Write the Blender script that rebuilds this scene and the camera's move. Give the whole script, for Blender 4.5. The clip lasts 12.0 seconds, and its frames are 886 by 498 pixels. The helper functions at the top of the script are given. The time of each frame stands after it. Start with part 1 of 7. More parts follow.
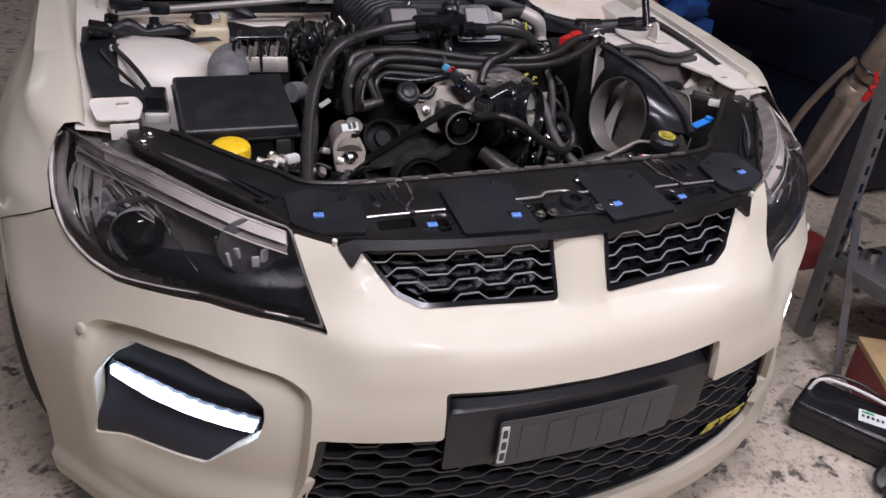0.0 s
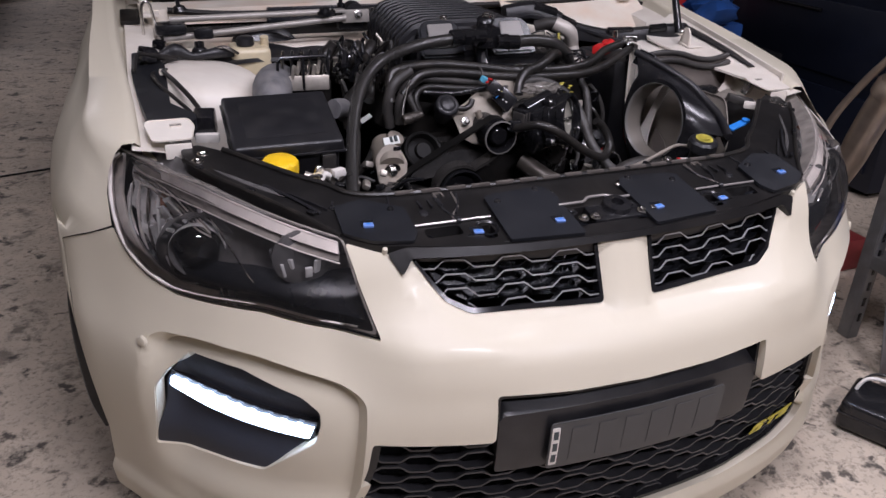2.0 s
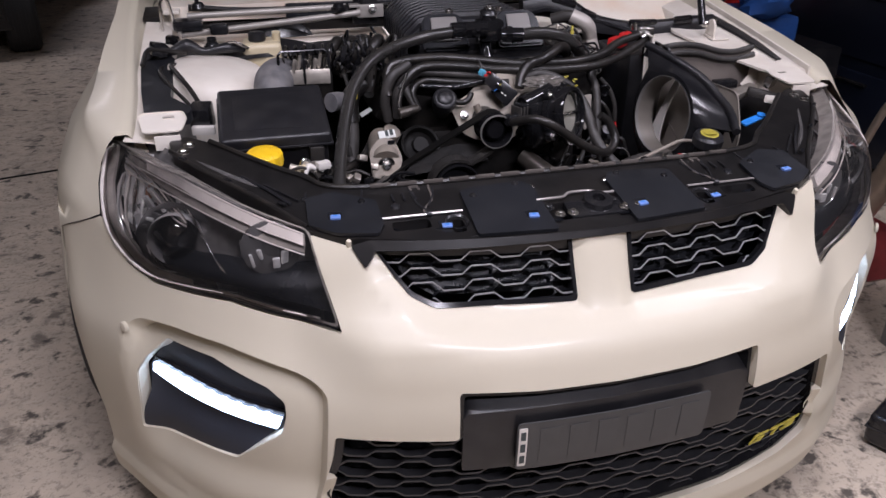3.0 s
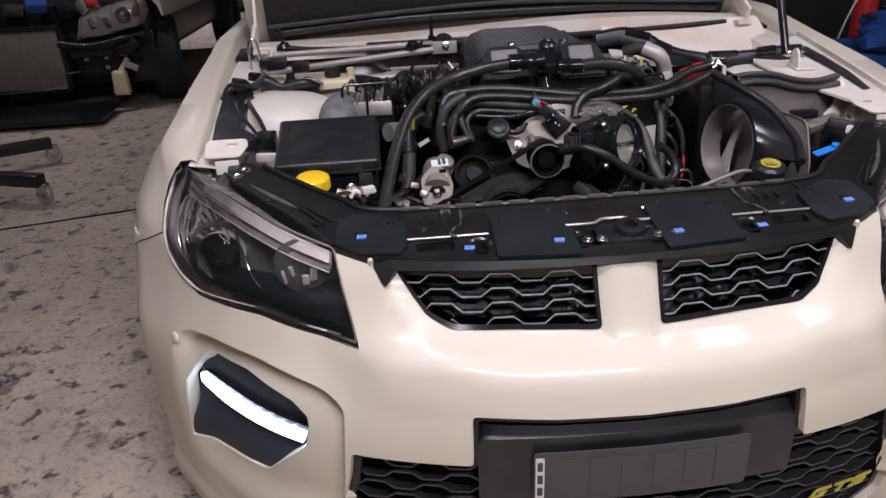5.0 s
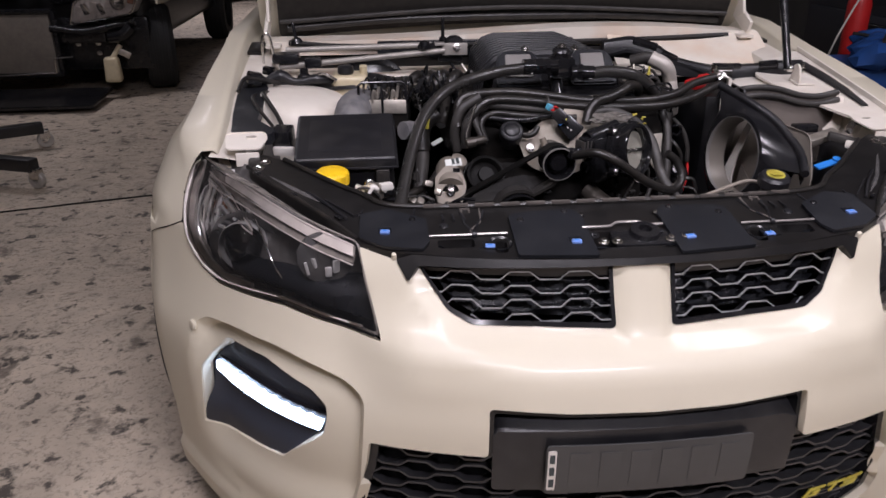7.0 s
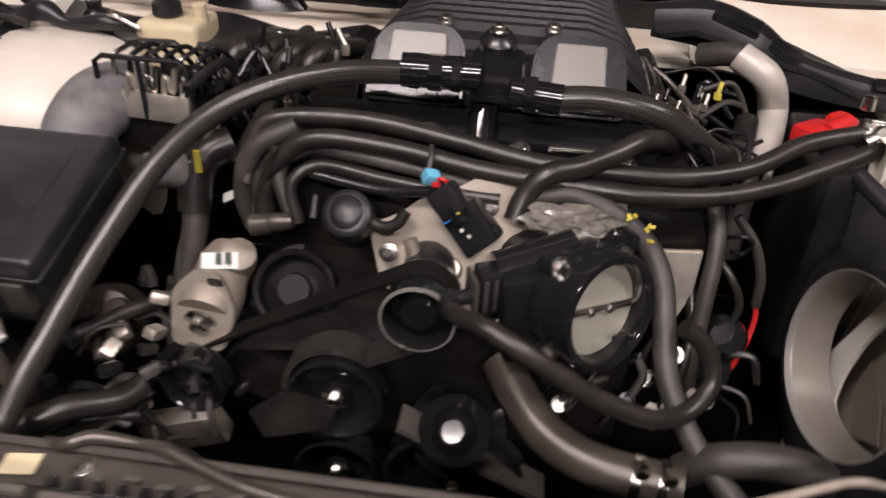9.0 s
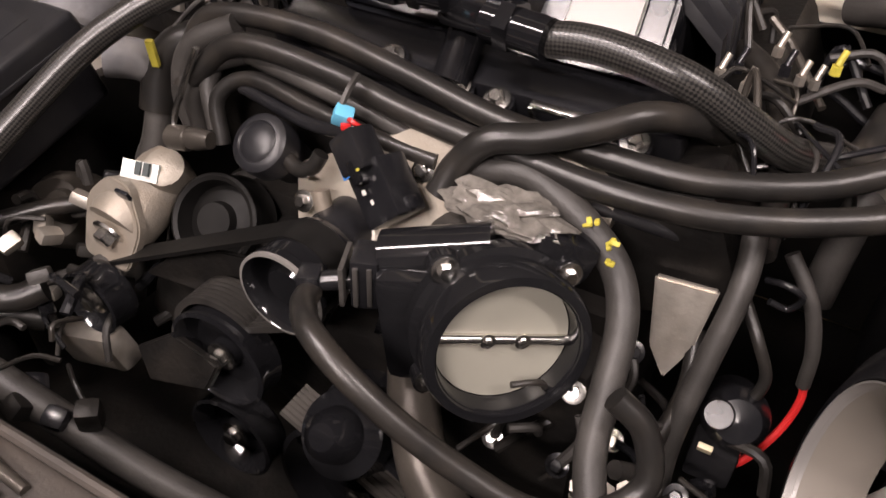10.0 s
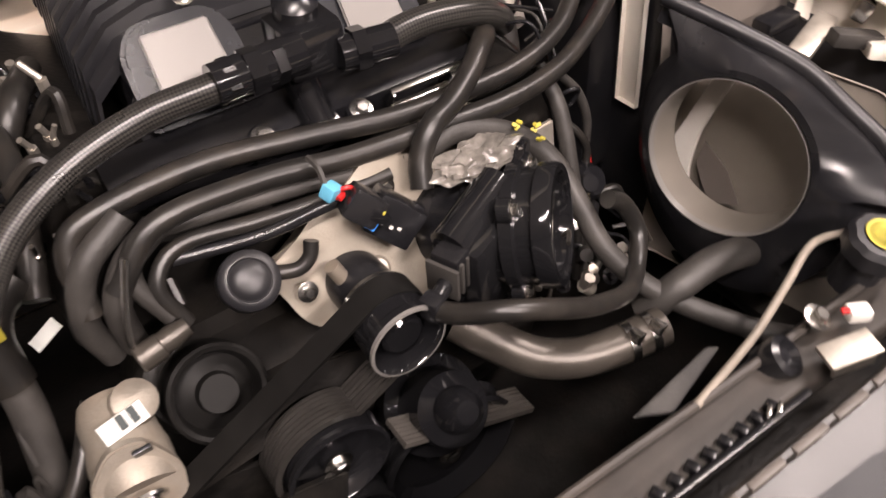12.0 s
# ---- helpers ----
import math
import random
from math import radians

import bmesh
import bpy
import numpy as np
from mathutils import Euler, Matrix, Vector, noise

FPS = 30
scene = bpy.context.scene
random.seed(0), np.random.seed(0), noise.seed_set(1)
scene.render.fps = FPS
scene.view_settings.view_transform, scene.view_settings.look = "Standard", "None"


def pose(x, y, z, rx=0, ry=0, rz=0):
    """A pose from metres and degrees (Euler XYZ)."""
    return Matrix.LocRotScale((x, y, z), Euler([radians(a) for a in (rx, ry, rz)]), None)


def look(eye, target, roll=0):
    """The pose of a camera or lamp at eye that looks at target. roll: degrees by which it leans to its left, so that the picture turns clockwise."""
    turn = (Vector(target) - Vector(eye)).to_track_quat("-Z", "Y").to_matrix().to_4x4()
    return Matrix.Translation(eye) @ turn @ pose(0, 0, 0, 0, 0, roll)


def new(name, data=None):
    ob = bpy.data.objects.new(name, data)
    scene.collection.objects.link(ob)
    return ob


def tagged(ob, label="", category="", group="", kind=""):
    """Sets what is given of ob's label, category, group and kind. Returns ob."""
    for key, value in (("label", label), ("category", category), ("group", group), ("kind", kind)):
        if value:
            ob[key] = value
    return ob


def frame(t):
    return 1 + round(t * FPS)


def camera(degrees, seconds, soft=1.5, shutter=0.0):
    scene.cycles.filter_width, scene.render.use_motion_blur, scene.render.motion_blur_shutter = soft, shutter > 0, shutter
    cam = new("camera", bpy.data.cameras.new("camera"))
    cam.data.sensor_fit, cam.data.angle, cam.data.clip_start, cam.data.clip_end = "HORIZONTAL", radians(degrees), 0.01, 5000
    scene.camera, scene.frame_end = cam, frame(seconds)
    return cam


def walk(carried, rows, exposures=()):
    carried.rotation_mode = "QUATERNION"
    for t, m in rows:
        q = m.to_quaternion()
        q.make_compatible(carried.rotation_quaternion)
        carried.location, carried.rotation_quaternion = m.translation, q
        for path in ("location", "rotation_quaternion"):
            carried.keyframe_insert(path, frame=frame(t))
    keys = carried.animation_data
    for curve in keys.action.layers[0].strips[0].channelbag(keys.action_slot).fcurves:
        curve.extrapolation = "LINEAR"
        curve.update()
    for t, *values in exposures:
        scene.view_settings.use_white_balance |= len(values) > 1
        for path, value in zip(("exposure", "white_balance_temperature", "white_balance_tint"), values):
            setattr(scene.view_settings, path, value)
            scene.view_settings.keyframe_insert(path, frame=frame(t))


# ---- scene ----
cam = camera(60.3, 12.0, soft=1.5, shutter=0.4)
METRES = 2.85
START = pose(-0.7068, -0.8828, 1.3767, -28.0, -3.89, -21.465)
ROWS = [
    (0.0, 0.0, 0.0, 0.0, 0.0, 0.0, -0.0),
    (0.5, -0.015, -0.0065, -0.002, -0.06, 0.55, 0.41),
    (1.0, -0.0236, -0.0117, -0.0037, 0.02, 0.88, 1.04),
    (1.5, -0.0201, -0.0133, -0.0049, 0.64, 1.08, 1.54),
    (2.0, -0.011, -0.0116, -0.0048, 2.18, 1.13, 1.57),
    (2.5, 0.0201, -0.0058, -0.0057, 4.63, 1.1, 1.11),
    (4.5, 0.1174, 0.0132, -0.0218, 17.08, 2.65, -1.94),
    (5.0, 0.1197, 0.014, -0.0229, 17.75, 4.5, -1.92),
    (5.5, 0.1194, 0.0131, -0.024, 17.02, 5.07, -2.05),
    (6.0, 0.1127, 0.0002, -0.029, 16.44, 5.18, -2.83),
    (6.5, 0.107, -0.0296, -0.039, 16.13, 5.04, -3.39),
    (8.5, 0.0823, 0.2468, 0.0986, 17.42, -0.92, -6.77),
    (9.0, 0.1293, 0.3606, 0.1449, 26.33, -5.35, -12.49),
    (9.5, 0.1618, 0.4413, 0.1715, 38.18, -11.08, -18.08),
    (10.0, 0.1684, 0.4742, 0.1781, 47.0, -16.89, -21.06),
    (10.5, 0.1534, 0.46, 0.1883, 41.47, -17.1, -18.12),
    (11.0, 0.0968, 0.4313, 0.1847, 24.31, -14.83, -8.47),
    (11.5, 0.0476, 0.4109, 0.1899, 0.91, -17.16, 4.86),
    (12.0, 0.0126, 0.377, 0.186, -8.57, -16.87, 12.19),
]

walk(cam, [(t, START @ pose(METRES * x, METRES * y, METRES * z, 90 + pitch, roll, yaw)) for t, x, y, z, yaw, pitch, roll in ROWS],
     exposures=[(0.0, 0.22, 5720, 12), (6.7, 0.24, 5850, 12), (8.4, 0.34, 6500, 11), (9.0, 0.68, 6650, 11), (9.5, 1.02, 6750, 11), (10.5, 1.2, 6850, 11), (11.0, 1.46, 6890, 11), (11.5, 1.6, 6920, 11), (12.0, 1.37, 6950, 11)])

# ---- world and light ----
world = bpy.data.worlds.new("world")
scene.world = world
world.use_nodes = True
world.node_tree.nodes["Background"].inputs[0].default_value = (0.02, 0.022, 0.028, 1)
world.node_tree.nodes["Background"].inputs[1].default_value = 0.3


def lamp(name, eye, target, size, watts, colour):
    data = bpy.data.lights.new(name, "AREA")
    data.shape, data.size, data.size_y, data.energy, data.color = "RECTANGLE", size[0], size[1], watts, colour
    ob = new(name, data)
    ob.matrix_world = look(eye, target)
    return ob


WARM = (1.0, 0.89, 0.90)
# No tube is in view; the second and the last three are added fill.
TUBES = [((0.3, -2.05, 2.95), 78), ((-0.6, -0.45, 2.95), 35), ((1.7, 0.05, 2.95), 26), ((-2.6, 2.6, 2.95), 2), ((-2.9, 4.8, 2.95), 17), ((-2.9, 11.2, 2.95), 50)]
for spot, watts in TUBES:
    lamp("tube_light", (spot[0], spot[1], spot[2] - 0.06), (spot[0], spot[1], 0), (1.25, 0.16), watts, WARM)


# ---- building helpers ----
from mathutils.geometry import delaunay_2d_cdt

ORIGIN = {}


def part(name, bm, material, parent=None, label="", angle=38):
    """Link a bmesh, given in world metres, as one mesh object under a thing or part."""
    bm.normal_update()
    data = bpy.data.meshes.new(name)
    bm.to_mesh(data)
    bm.free()
    data.materials.append(material)
    data.shade_smooth()
    data.set_sharp_from_angle(angle=radians(angle))
    ob = new(name, data)
    if parent is not None:
        ob.parent = parent
        ob.matrix_parent_inverse = Matrix.Translation(-Vector(ORIGIN.get(parent.name, (0, 0, 0))))
    if label:
        ob["label"] = label
    return ob


def thing(name, base, label, category, group=""):
    ob = new(name)
    ob.empty_display_size = 0.05
    ob.location = base
    ORIGIN[ob.name] = tuple(base)
    return tagged(ob, label, category, group)


def loops_to_bm(loops, close=True, caps=True, uv_lengths=None):
    """Skin rings of equal size; adds a UV layer: u round the ring, v along."""
    bm = bmesh.new()
    uvl = bm.loops.layers.uv.new("UVMap")
    rings = [[bm.verts.new(p) for p in ring] for ring in loops]
    n = len(rings[0])
    for a in range(len(rings) - 1):
        va = uv_lengths[a] if uv_lengths else a
        vb = uv_lengths[a + 1] if uv_lengths else a + 1
        for i in range(n if close else n - 1):
            j = (i + 1) % n
            face = bm.faces.new((rings[a][i], rings[a][j], rings[a + 1][j], rings[a + 1][i]))
            for loop, uv in zip(face.loops, ((i / n, va), ((i + 1) / n, va), ((i + 1) / n, vb), (i / n, vb))):
                loop[uvl].uv = uv
    if caps and close:
        bm.faces.new(rings[0][::-1])
        bm.faces.new(rings[-1])
    bmesh.ops.recalc_face_normals(bm, faces=bm.faces)
    return bm


def curve_points(points, sub=6):
    """Catmull-Rom through the points."""
    p = [Vector(q) for q in points]
    p = [2 * p[0] - p[1]] + p + [2 * p[-1] - p[-2]]
    out = []
    for i in range(1, len(p) - 2):
        for k in range(sub):
            t = k / sub
            out.append(0.5 * (2 * p[i] + (p[i + 1] - p[i - 1]) * t + (2 * p[i - 1] - 5 * p[i] + 4 * p[i + 1] - p[i + 2]) * t * t
                              + (3 * p[i] - p[i - 1] - 3 * p[i + 1] + p[i + 2]) * t ** 3))
    out.append(p[-2])
    return out


def tube(points, r, n=12, sub=6, radii=None, straight=False):
    path = [Vector(q) for q in points] if straight else curve_points(points, sub)
    m = len(path)
    up = Vector((0.13, 0.21, 0.97))
    loops, lengths, run = [], [], 0.0
    for i, p in enumerate(path):
        d = (path[min(i + 1, m - 1)] - path[max(i - 1, 0)]).normalized()
        a = d.cross(up).normalized()
        up = a.cross(d).normalized()
        rr = r if radii is None else float(np.interp(i / (m - 1), np.linspace(0, 1, len(radii)), radii))
        loops.append([p + float(rr) * (math.cos(6.28319 * k / n) * a + math.sin(6.28319 * k / n) * up) for k in range(n)])
        if i:
            run += (p - path[i - 1]).length
        lengths.append(run)
    return loops_to_bm(loops, uv_lengths=lengths)


def frame_of(axis, roll=0.0):
    z = Vector(axis).normalized()
    ref = Vector((0, 0, 1)) if abs(z.z) < 0.95 else Vector((0, 1, 0))
    x = ref.cross(z).normalized()
    y = z.cross(x)
    m = Matrix((x, y, z)).transposed().to_4x4()
    return m @ Matrix.Rotation(roll, 4, "Z")


def lathe(profile, at, axis, n=28, wobble=None, ring=False):
    """Turn (radius, height) pairs about an axis through a point."""
    m = Matrix.Translation(at) @ frame_of(axis)
    loops = []
    for r, h in profile + profile[:1] if ring else profile:
        turn = []
        for k in range(n):
            a = 6.28319 * k / n
            rr = max(r, 1e-4) * (wobble(a, h) if wobble else 1)
            turn.append(m @ Vector((rr * math.cos(a), rr * math.sin(a), h)))
        loops.append(turn)
    bm = loops_to_bm(loops, caps=not ring)
    if ring:
        bmesh.ops.remove_doubles(bm, verts=bm.verts, dist=1e-6)
    return bm


def block(size, at, turn=(0, 0, 0), bevel=0.004, segments=2, taper=1.0):
    bm = bmesh.new()
    bmesh.ops.create_cube(bm, size=1)
    for v in bm.verts:
        k = taper if v.co.z > 0 else 1.0
        v.co = Vector((v.co.x * size[0] * k, v.co.y * size[1] * k, v.co.z * size[2]))
    if bevel:
        bmesh.ops.bevel(bm, geom=bm.edges[:], offset=min(bevel, min(size) * 0.45), segments=segments, profile=0.6, affect="EDGES")
    bm.transform(pose(*at, *turn))
    return bm


def join(*bms):
    out = bms[0]
    for other in bms[1:]:
        data = bpy.data.meshes.new("joined")
        other.to_mesh(data)
        out.from_mesh(data)
        other.free()
        bpy.data.meshes.remove(data)
    return out


def rod(a, b, r, n=12, r2=None):
    return tube([a, b], r, n, radii=[r, r if r2 is None else r2], straight=True)


def hexbolt(at, axis, r=0.007, h=0.006):
    m = lathe([(r * 1.7, 0), (r * 1.7, h * 0.25), (r * 1.5, h * 0.3)], at, axis, 18)
    return join(m, lathe([(r, h * 0.25), (r, h), (r * 0.8, h * 1.15)], at, axis, 6))


def slab(poly, depth, m, bevel=0.002):
    """A flat outline (x, y) of some thickness, laid by the matrix m; its top lies at z = depth."""
    bm = bmesh.new()
    base = bm.faces.new([bm.verts.new((x, y, 0)) for x, y in poly])
    got = bmesh.ops.extrude_face_region(bm, geom=[base])
    for v in got["geom"]:
        if isinstance(v, bmesh.types.BMVert):
            v.co.z = depth
    bmesh.ops.recalc_face_normals(bm, faces=bm.faces)
    if bevel:
        bmesh.ops.bevel(bm, geom=bm.edges[:], offset=bevel, segments=2, affect="EDGES")
    bm.transform(m)
    return bm


def rounded(poly, r, n=4):
    """Round the corners of a closed outline."""
    out = []
    for i, p in enumerate(poly):
        p, a, b = Vector(p), Vector(poly[i - 1]), Vector(poly[(i + 1) % len(poly)])
        ra = min(r, 0.45 * (a - p).length)
        rb = min(r, 0.45 * (b - p).length)
        p0, p1 = p + (a - p).normalized() * ra, p + (b - p).normalized() * rb
        for k in range(n + 1):
            t = k / n
            out.append(tuple((1 - t) ** 2 * p0 + 2 * t * (1 - t) * p + t * t * p1))
    return out


def inside(points, poly):
    points, poly = np.asarray(points, float), np.asarray(poly, float)
    x, y = points[:, 0], points[:, 1]
    hit = np.zeros(len(points), bool)
    for (x0, y0), (x1, y1) in zip(poly, np.roll(poly, -1, 0)):
        cross = (y0 > y) != (y1 > y)
        with np.errstate(divide="ignore", invalid="ignore"):
            hit ^= cross & (x < (x1 - x0) * (y - y0) / (y1 - y0 + 1e-12) + x0)
    return hit


def edge_gap(points, poly):
    points, poly = np.asarray(points, float), np.asarray(poly, float)
    best = np.full(len(points), 9.0)
    for p, q in zip(poly, np.roll(poly, -1, 0)):
        d = q - p
        t = np.clip(((points - p) @ d) / (d @ d + 1e-12), 0, 1)
        best = np.minimum(best, np.linalg.norm(points - (p + t[:, None] * d), axis=1))
    return best


def split(poly, step):
    out = []
    for p, q in zip(poly, list(poly[1:]) + [poly[0]]):
        k = max(1, int(math.dist(p, q) / step))
        out += [(p[0] + (q[0] - p[0]) * i / k, p[1] + (q[1] - p[1]) * i / k) for i in range(k)]
    return out


def sheet(shape, outline, holes=(), step=0.02, thick=0.004, creases=(), flange=None):
    """A curved panel: shape(u, v) -> point; cut to the outline in (u, v), with holes, and given thickness along the inward normal."""
    outline = split(outline, step)
    holes = [split(h, step) for h in holes]
    creases = [split(c, step) for c in creases]
    box = np.array(outline)
    us = np.arange(box[:, 0].min() + step / 2, box[:, 0].max(), step)
    vs = np.arange(box[:, 1].min() + step / 2, box[:, 1].max(), step)
    grid = np.array([(u, v) for u in us for v in vs]).reshape(-1, 2)
    keep = inside(grid, outline) & (edge_gap(grid, outline) > step * 0.45)
    for h in list(holes) + list(creases):
        keep &= edge_gap(grid, h) > step * 0.45
    for h in holes:
        keep &= ~inside(grid, h)
    pts, edges = [], []
    for ring in [outline, *holes, *creases]:
        k = len(pts)
        pts += ring
        edges += [(k + i, k + (i + 1) % len(ring)) for i in range(len(ring))]
    pts += [tuple(p) for p in grid[keep]]
    verts, _, faces, *_ = delaunay_2d_cdt([Vector(p) for p in pts], edges, [], 0, 1e-6)
    flat = np.array([v[:] for v in verts])
    mids = flat[np.array([f[:3] for f in faces])].mean(1)
    good = inside(mids, outline)
    for h in holes:
        good &= ~inside(mids, h)
    bm = bmesh.new()
    vs = [bm.verts.new(shape(u, v)) for u, v in flat]
    for f, ok in zip(faces, good):
        if ok:
            bm.faces.new([vs[i] for i in f])
    for v in [v for v in bm.verts if not v.link_faces]:
        bm.verts.remove(v)
    bm.normal_update()
    if thick:
        rim = [e for e in bm.edges if e.is_boundary]
        back = {}
        for v in {v for e in rim for v in e.verts}:
            back[v] = bm.verts.new(v.co + (Vector(flange) if flange else -v.normal * thick))
        for e in rim:
            loop = e.link_loops[0]
            a, b = loop.vert, loop.link_loop_next.vert
            bm.faces.new((b, a, back[a], back[b]))
    return bm


# ---- materials ----
def material(name, base, rough=0.5, metal=0.0, spots=0.0, size=40.0, bump=0.0, grain=400.0, coat=0.0, dust=None, dust_amount=0.0, vary=0.08, spec=0.5):
    """A surface with colour variation at two scales, uneven gloss, fine relief and dust lying in patches."""
    mat = bpy.data.materials.new(name)
    mat.use_nodes = True
    nodes, links = mat.node_tree.nodes, mat.node_tree.links
    bsdf = nodes["Principled BSDF"]
    bsdf.inputs["Metallic"].default_value = metal
    bsdf.inputs["Coat Weight"].default_value = coat
    bsdf.inputs["Specular IOR Level"].default_value = spec
    bsdf.inputs["Coat Roughness"].default_value = 0.12
    where = nodes.new("ShaderNodeTexCoord")
    big = nodes.new("ShaderNodeTexNoise")
    big.inputs["Scale"].default_value = size * 0.2
    big.inputs["Detail"].default_value = 4
    small = nodes.new("ShaderNodeTexNoise")
    small.inputs["Scale"].default_value = size
    small.inputs["Detail"].default_value = 6
    for node in (big, small):
        links.new(where.outputs["Object"], node.inputs["Vector"])
    both = nodes.new("ShaderNodeMath")
    both.operation = "MULTIPLY_ADD"
    both.inputs[1].default_value = 0.5
    links.new(big.outputs[0], both.inputs[0])
    half = nodes.new("ShaderNodeMath")
    half.operation = "MULTIPLY"
    half.inputs[1].default_value = 0.5
    links.new(small.outputs[0], half.inputs[0])
    links.new(half.outputs[0], both.inputs[2])
    ramp = nodes.new("ShaderNodeValToRGB")
    ramp.color_ramp.elements[0].position, ramp.color_ramp.elements[1].position = 0.36, 0.64
    dark = [c * (1 - vary - spots) for c in base]
    light = [min(1, c * (1 + vary)) for c in base]
    ramp.color_ramp.elements[0].color = (*dark, 1)
    ramp.color_ramp.elements[1].color = (*light, 1)
    links.new(both.outputs[0], ramp.inputs[0])
    colour = ramp.outputs[0]
    if dust:
        lay = nodes.new("ShaderNodeTexNoise")
        lay.inputs["Scale"].default_value = size * 0.6
        lay.inputs["Detail"].default_value = 8
        links.new(where.outputs["Object"], lay.inputs["Vector"])
        cut = nodes.new("ShaderNodeValToRGB")
        cut.color_ramp.elements[0].position, cut.color_ramp.elements[1].position = 0.45, 0.75
        cut.color_ramp.elements[1].color = (dust_amount,) * 3 + (1,)
        links.new(lay.outputs[0], cut.inputs[0])
        mix = nodes.new("ShaderNodeMix")
        mix.data_type = "RGBA"
        links.new(cut.outputs[0], mix.inputs["Factor"])
        links.new(colour, mix.inputs["A"])
        mix.inputs["B"].default_value = (*dust, 1)
        colour = mix.outputs["Result"]
    links.new(colour, bsdf.inputs["Base Color"])
    gloss = nodes.new("ShaderNodeMapRange")
    gloss.inputs["To Min"].default_value = max(0.02, rough * 0.8)
    gloss.inputs["To Max"].default_value = min(1, rough * 1.25)
    links.new(both.outputs[0], gloss.inputs["Value"])
    links.new(gloss.outputs[0], bsdf.inputs["Roughness"])
    if bump:
        fine = nodes.new("ShaderNodeTexNoise")
        fine.inputs["Scale"].default_value = grain
        fine.inputs["Detail"].default_value = 5
        links.new(where.outputs["Object"], fine.inputs["Vector"])
        relief = nodes.new("ShaderNodeBump")
        relief.inputs["Strength"].default_value = bump
        relief.inputs["Distance"].default_value = 0.002
        links.new(fine.outputs[0], relief.inputs["Height"])
        links.new(relief.outputs[0], bsdf.inputs["Normal"])
    return mat


def glow(name, colour, strength):
    mat = bpy.data.materials.new(name)
    mat.use_nodes = True
    bsdf = mat.node_tree.nodes["Principled BSDF"]
    bsdf.inputs["Base Color"].default_value = (0.8, 0.8, 0.8, 1)
    bsdf.inputs["Emission Color"].default_value = (*colour, 1)
    bsdf.inputs["Emission Strength"].default_value = strength
    return mat


def clear(name, tint, rough=0.02, ior=1.5, haze=0.0):
    """A thin clear sheet: see-through, with gloss that grows towards grazing angles."""
    mat = bpy.data.materials.new(name)
    mat.use_nodes = True
    nodes, links = mat.node_tree.nodes, mat.node_tree.links
    nodes.remove(nodes["Principled BSDF"])
    see = nodes.new("ShaderNodeBsdfTransparent")
    see.inputs[0].default_value = (*tint, 1)
    shine = nodes.new("ShaderNodeBsdfGlossy")
    shine.inputs["Roughness"].default_value = rough
    edge = nodes.new("ShaderNodeFresnel")
    edge.inputs[0].default_value = ior
    mix = nodes.new("ShaderNodeMixShader")
    links.new(edge.outputs[0], mix.inputs[0])
    links.new(see.outputs[0], mix.inputs[1])
    links.new(shine.outputs[0], mix.inputs[2])
    last = mix.outputs[0]
    if haze:
        # A little pale diffuse lifts the blacks, in place of reflected haze.
        dust = nodes.new("ShaderNodeBsdfDiffuse")
        dust.inputs[0].default_value = (0.6, 0.6, 0.62, 1)
        over = nodes.new("ShaderNodeMixShader")
        over.inputs[0].default_value = haze
        links.new(last, over.inputs[1])
        links.new(dust.outputs[0], over.inputs[2])
        last = over.outputs[0]
    links.new(last, nodes["Material Output"].inputs["Surface"])
    return mat


def braid(name, base, line, across=10, along=260, rough=0.42):
    """Woven hose cover: light threads crossing on a dark ground, with relief."""
    mat = material(name, base, rough)
    nodes, links = mat.node_tree.nodes, mat.node_tree.links
    bsdf = nodes["Principled BSDF"]
    where = nodes.new("ShaderNodeTexCoord")
    scale = nodes.new("ShaderNodeMapping")
    scale.inputs["Scale"].default_value = (across, along, 1)
    links.new(where.outputs["UV"], scale.inputs["Vector"])
    turn = nodes.new("ShaderNodeMapping")
    turn.inputs["Rotation"].default_value = (0, 0, radians(45))
    links.new(scale.outputs[0], turn.inputs["Vector"])
    weave = nodes.new("ShaderNodeTexChecker")
    weave.inputs["Scale"].default_value = 1.0
    weave.inputs["Color1"].default_value = (*base, 1)
    weave.inputs["Color2"].default_value = (*line, 1)
    links.new(turn.outputs[0], weave.inputs["Vector"])
    links.new(weave.outputs["Color"], bsdf.inputs["Base Color"])
    relief = nodes.new("ShaderNodeBump")
    relief.inputs["Strength"].default_value = 0.7
    relief.inputs["Distance"].default_value = 0.001
    links.new(weave.outputs["Fac"], relief.inputs["Height"])
    links.new(relief.outputs[0], bsdf.inputs["Normal"])
    return mat


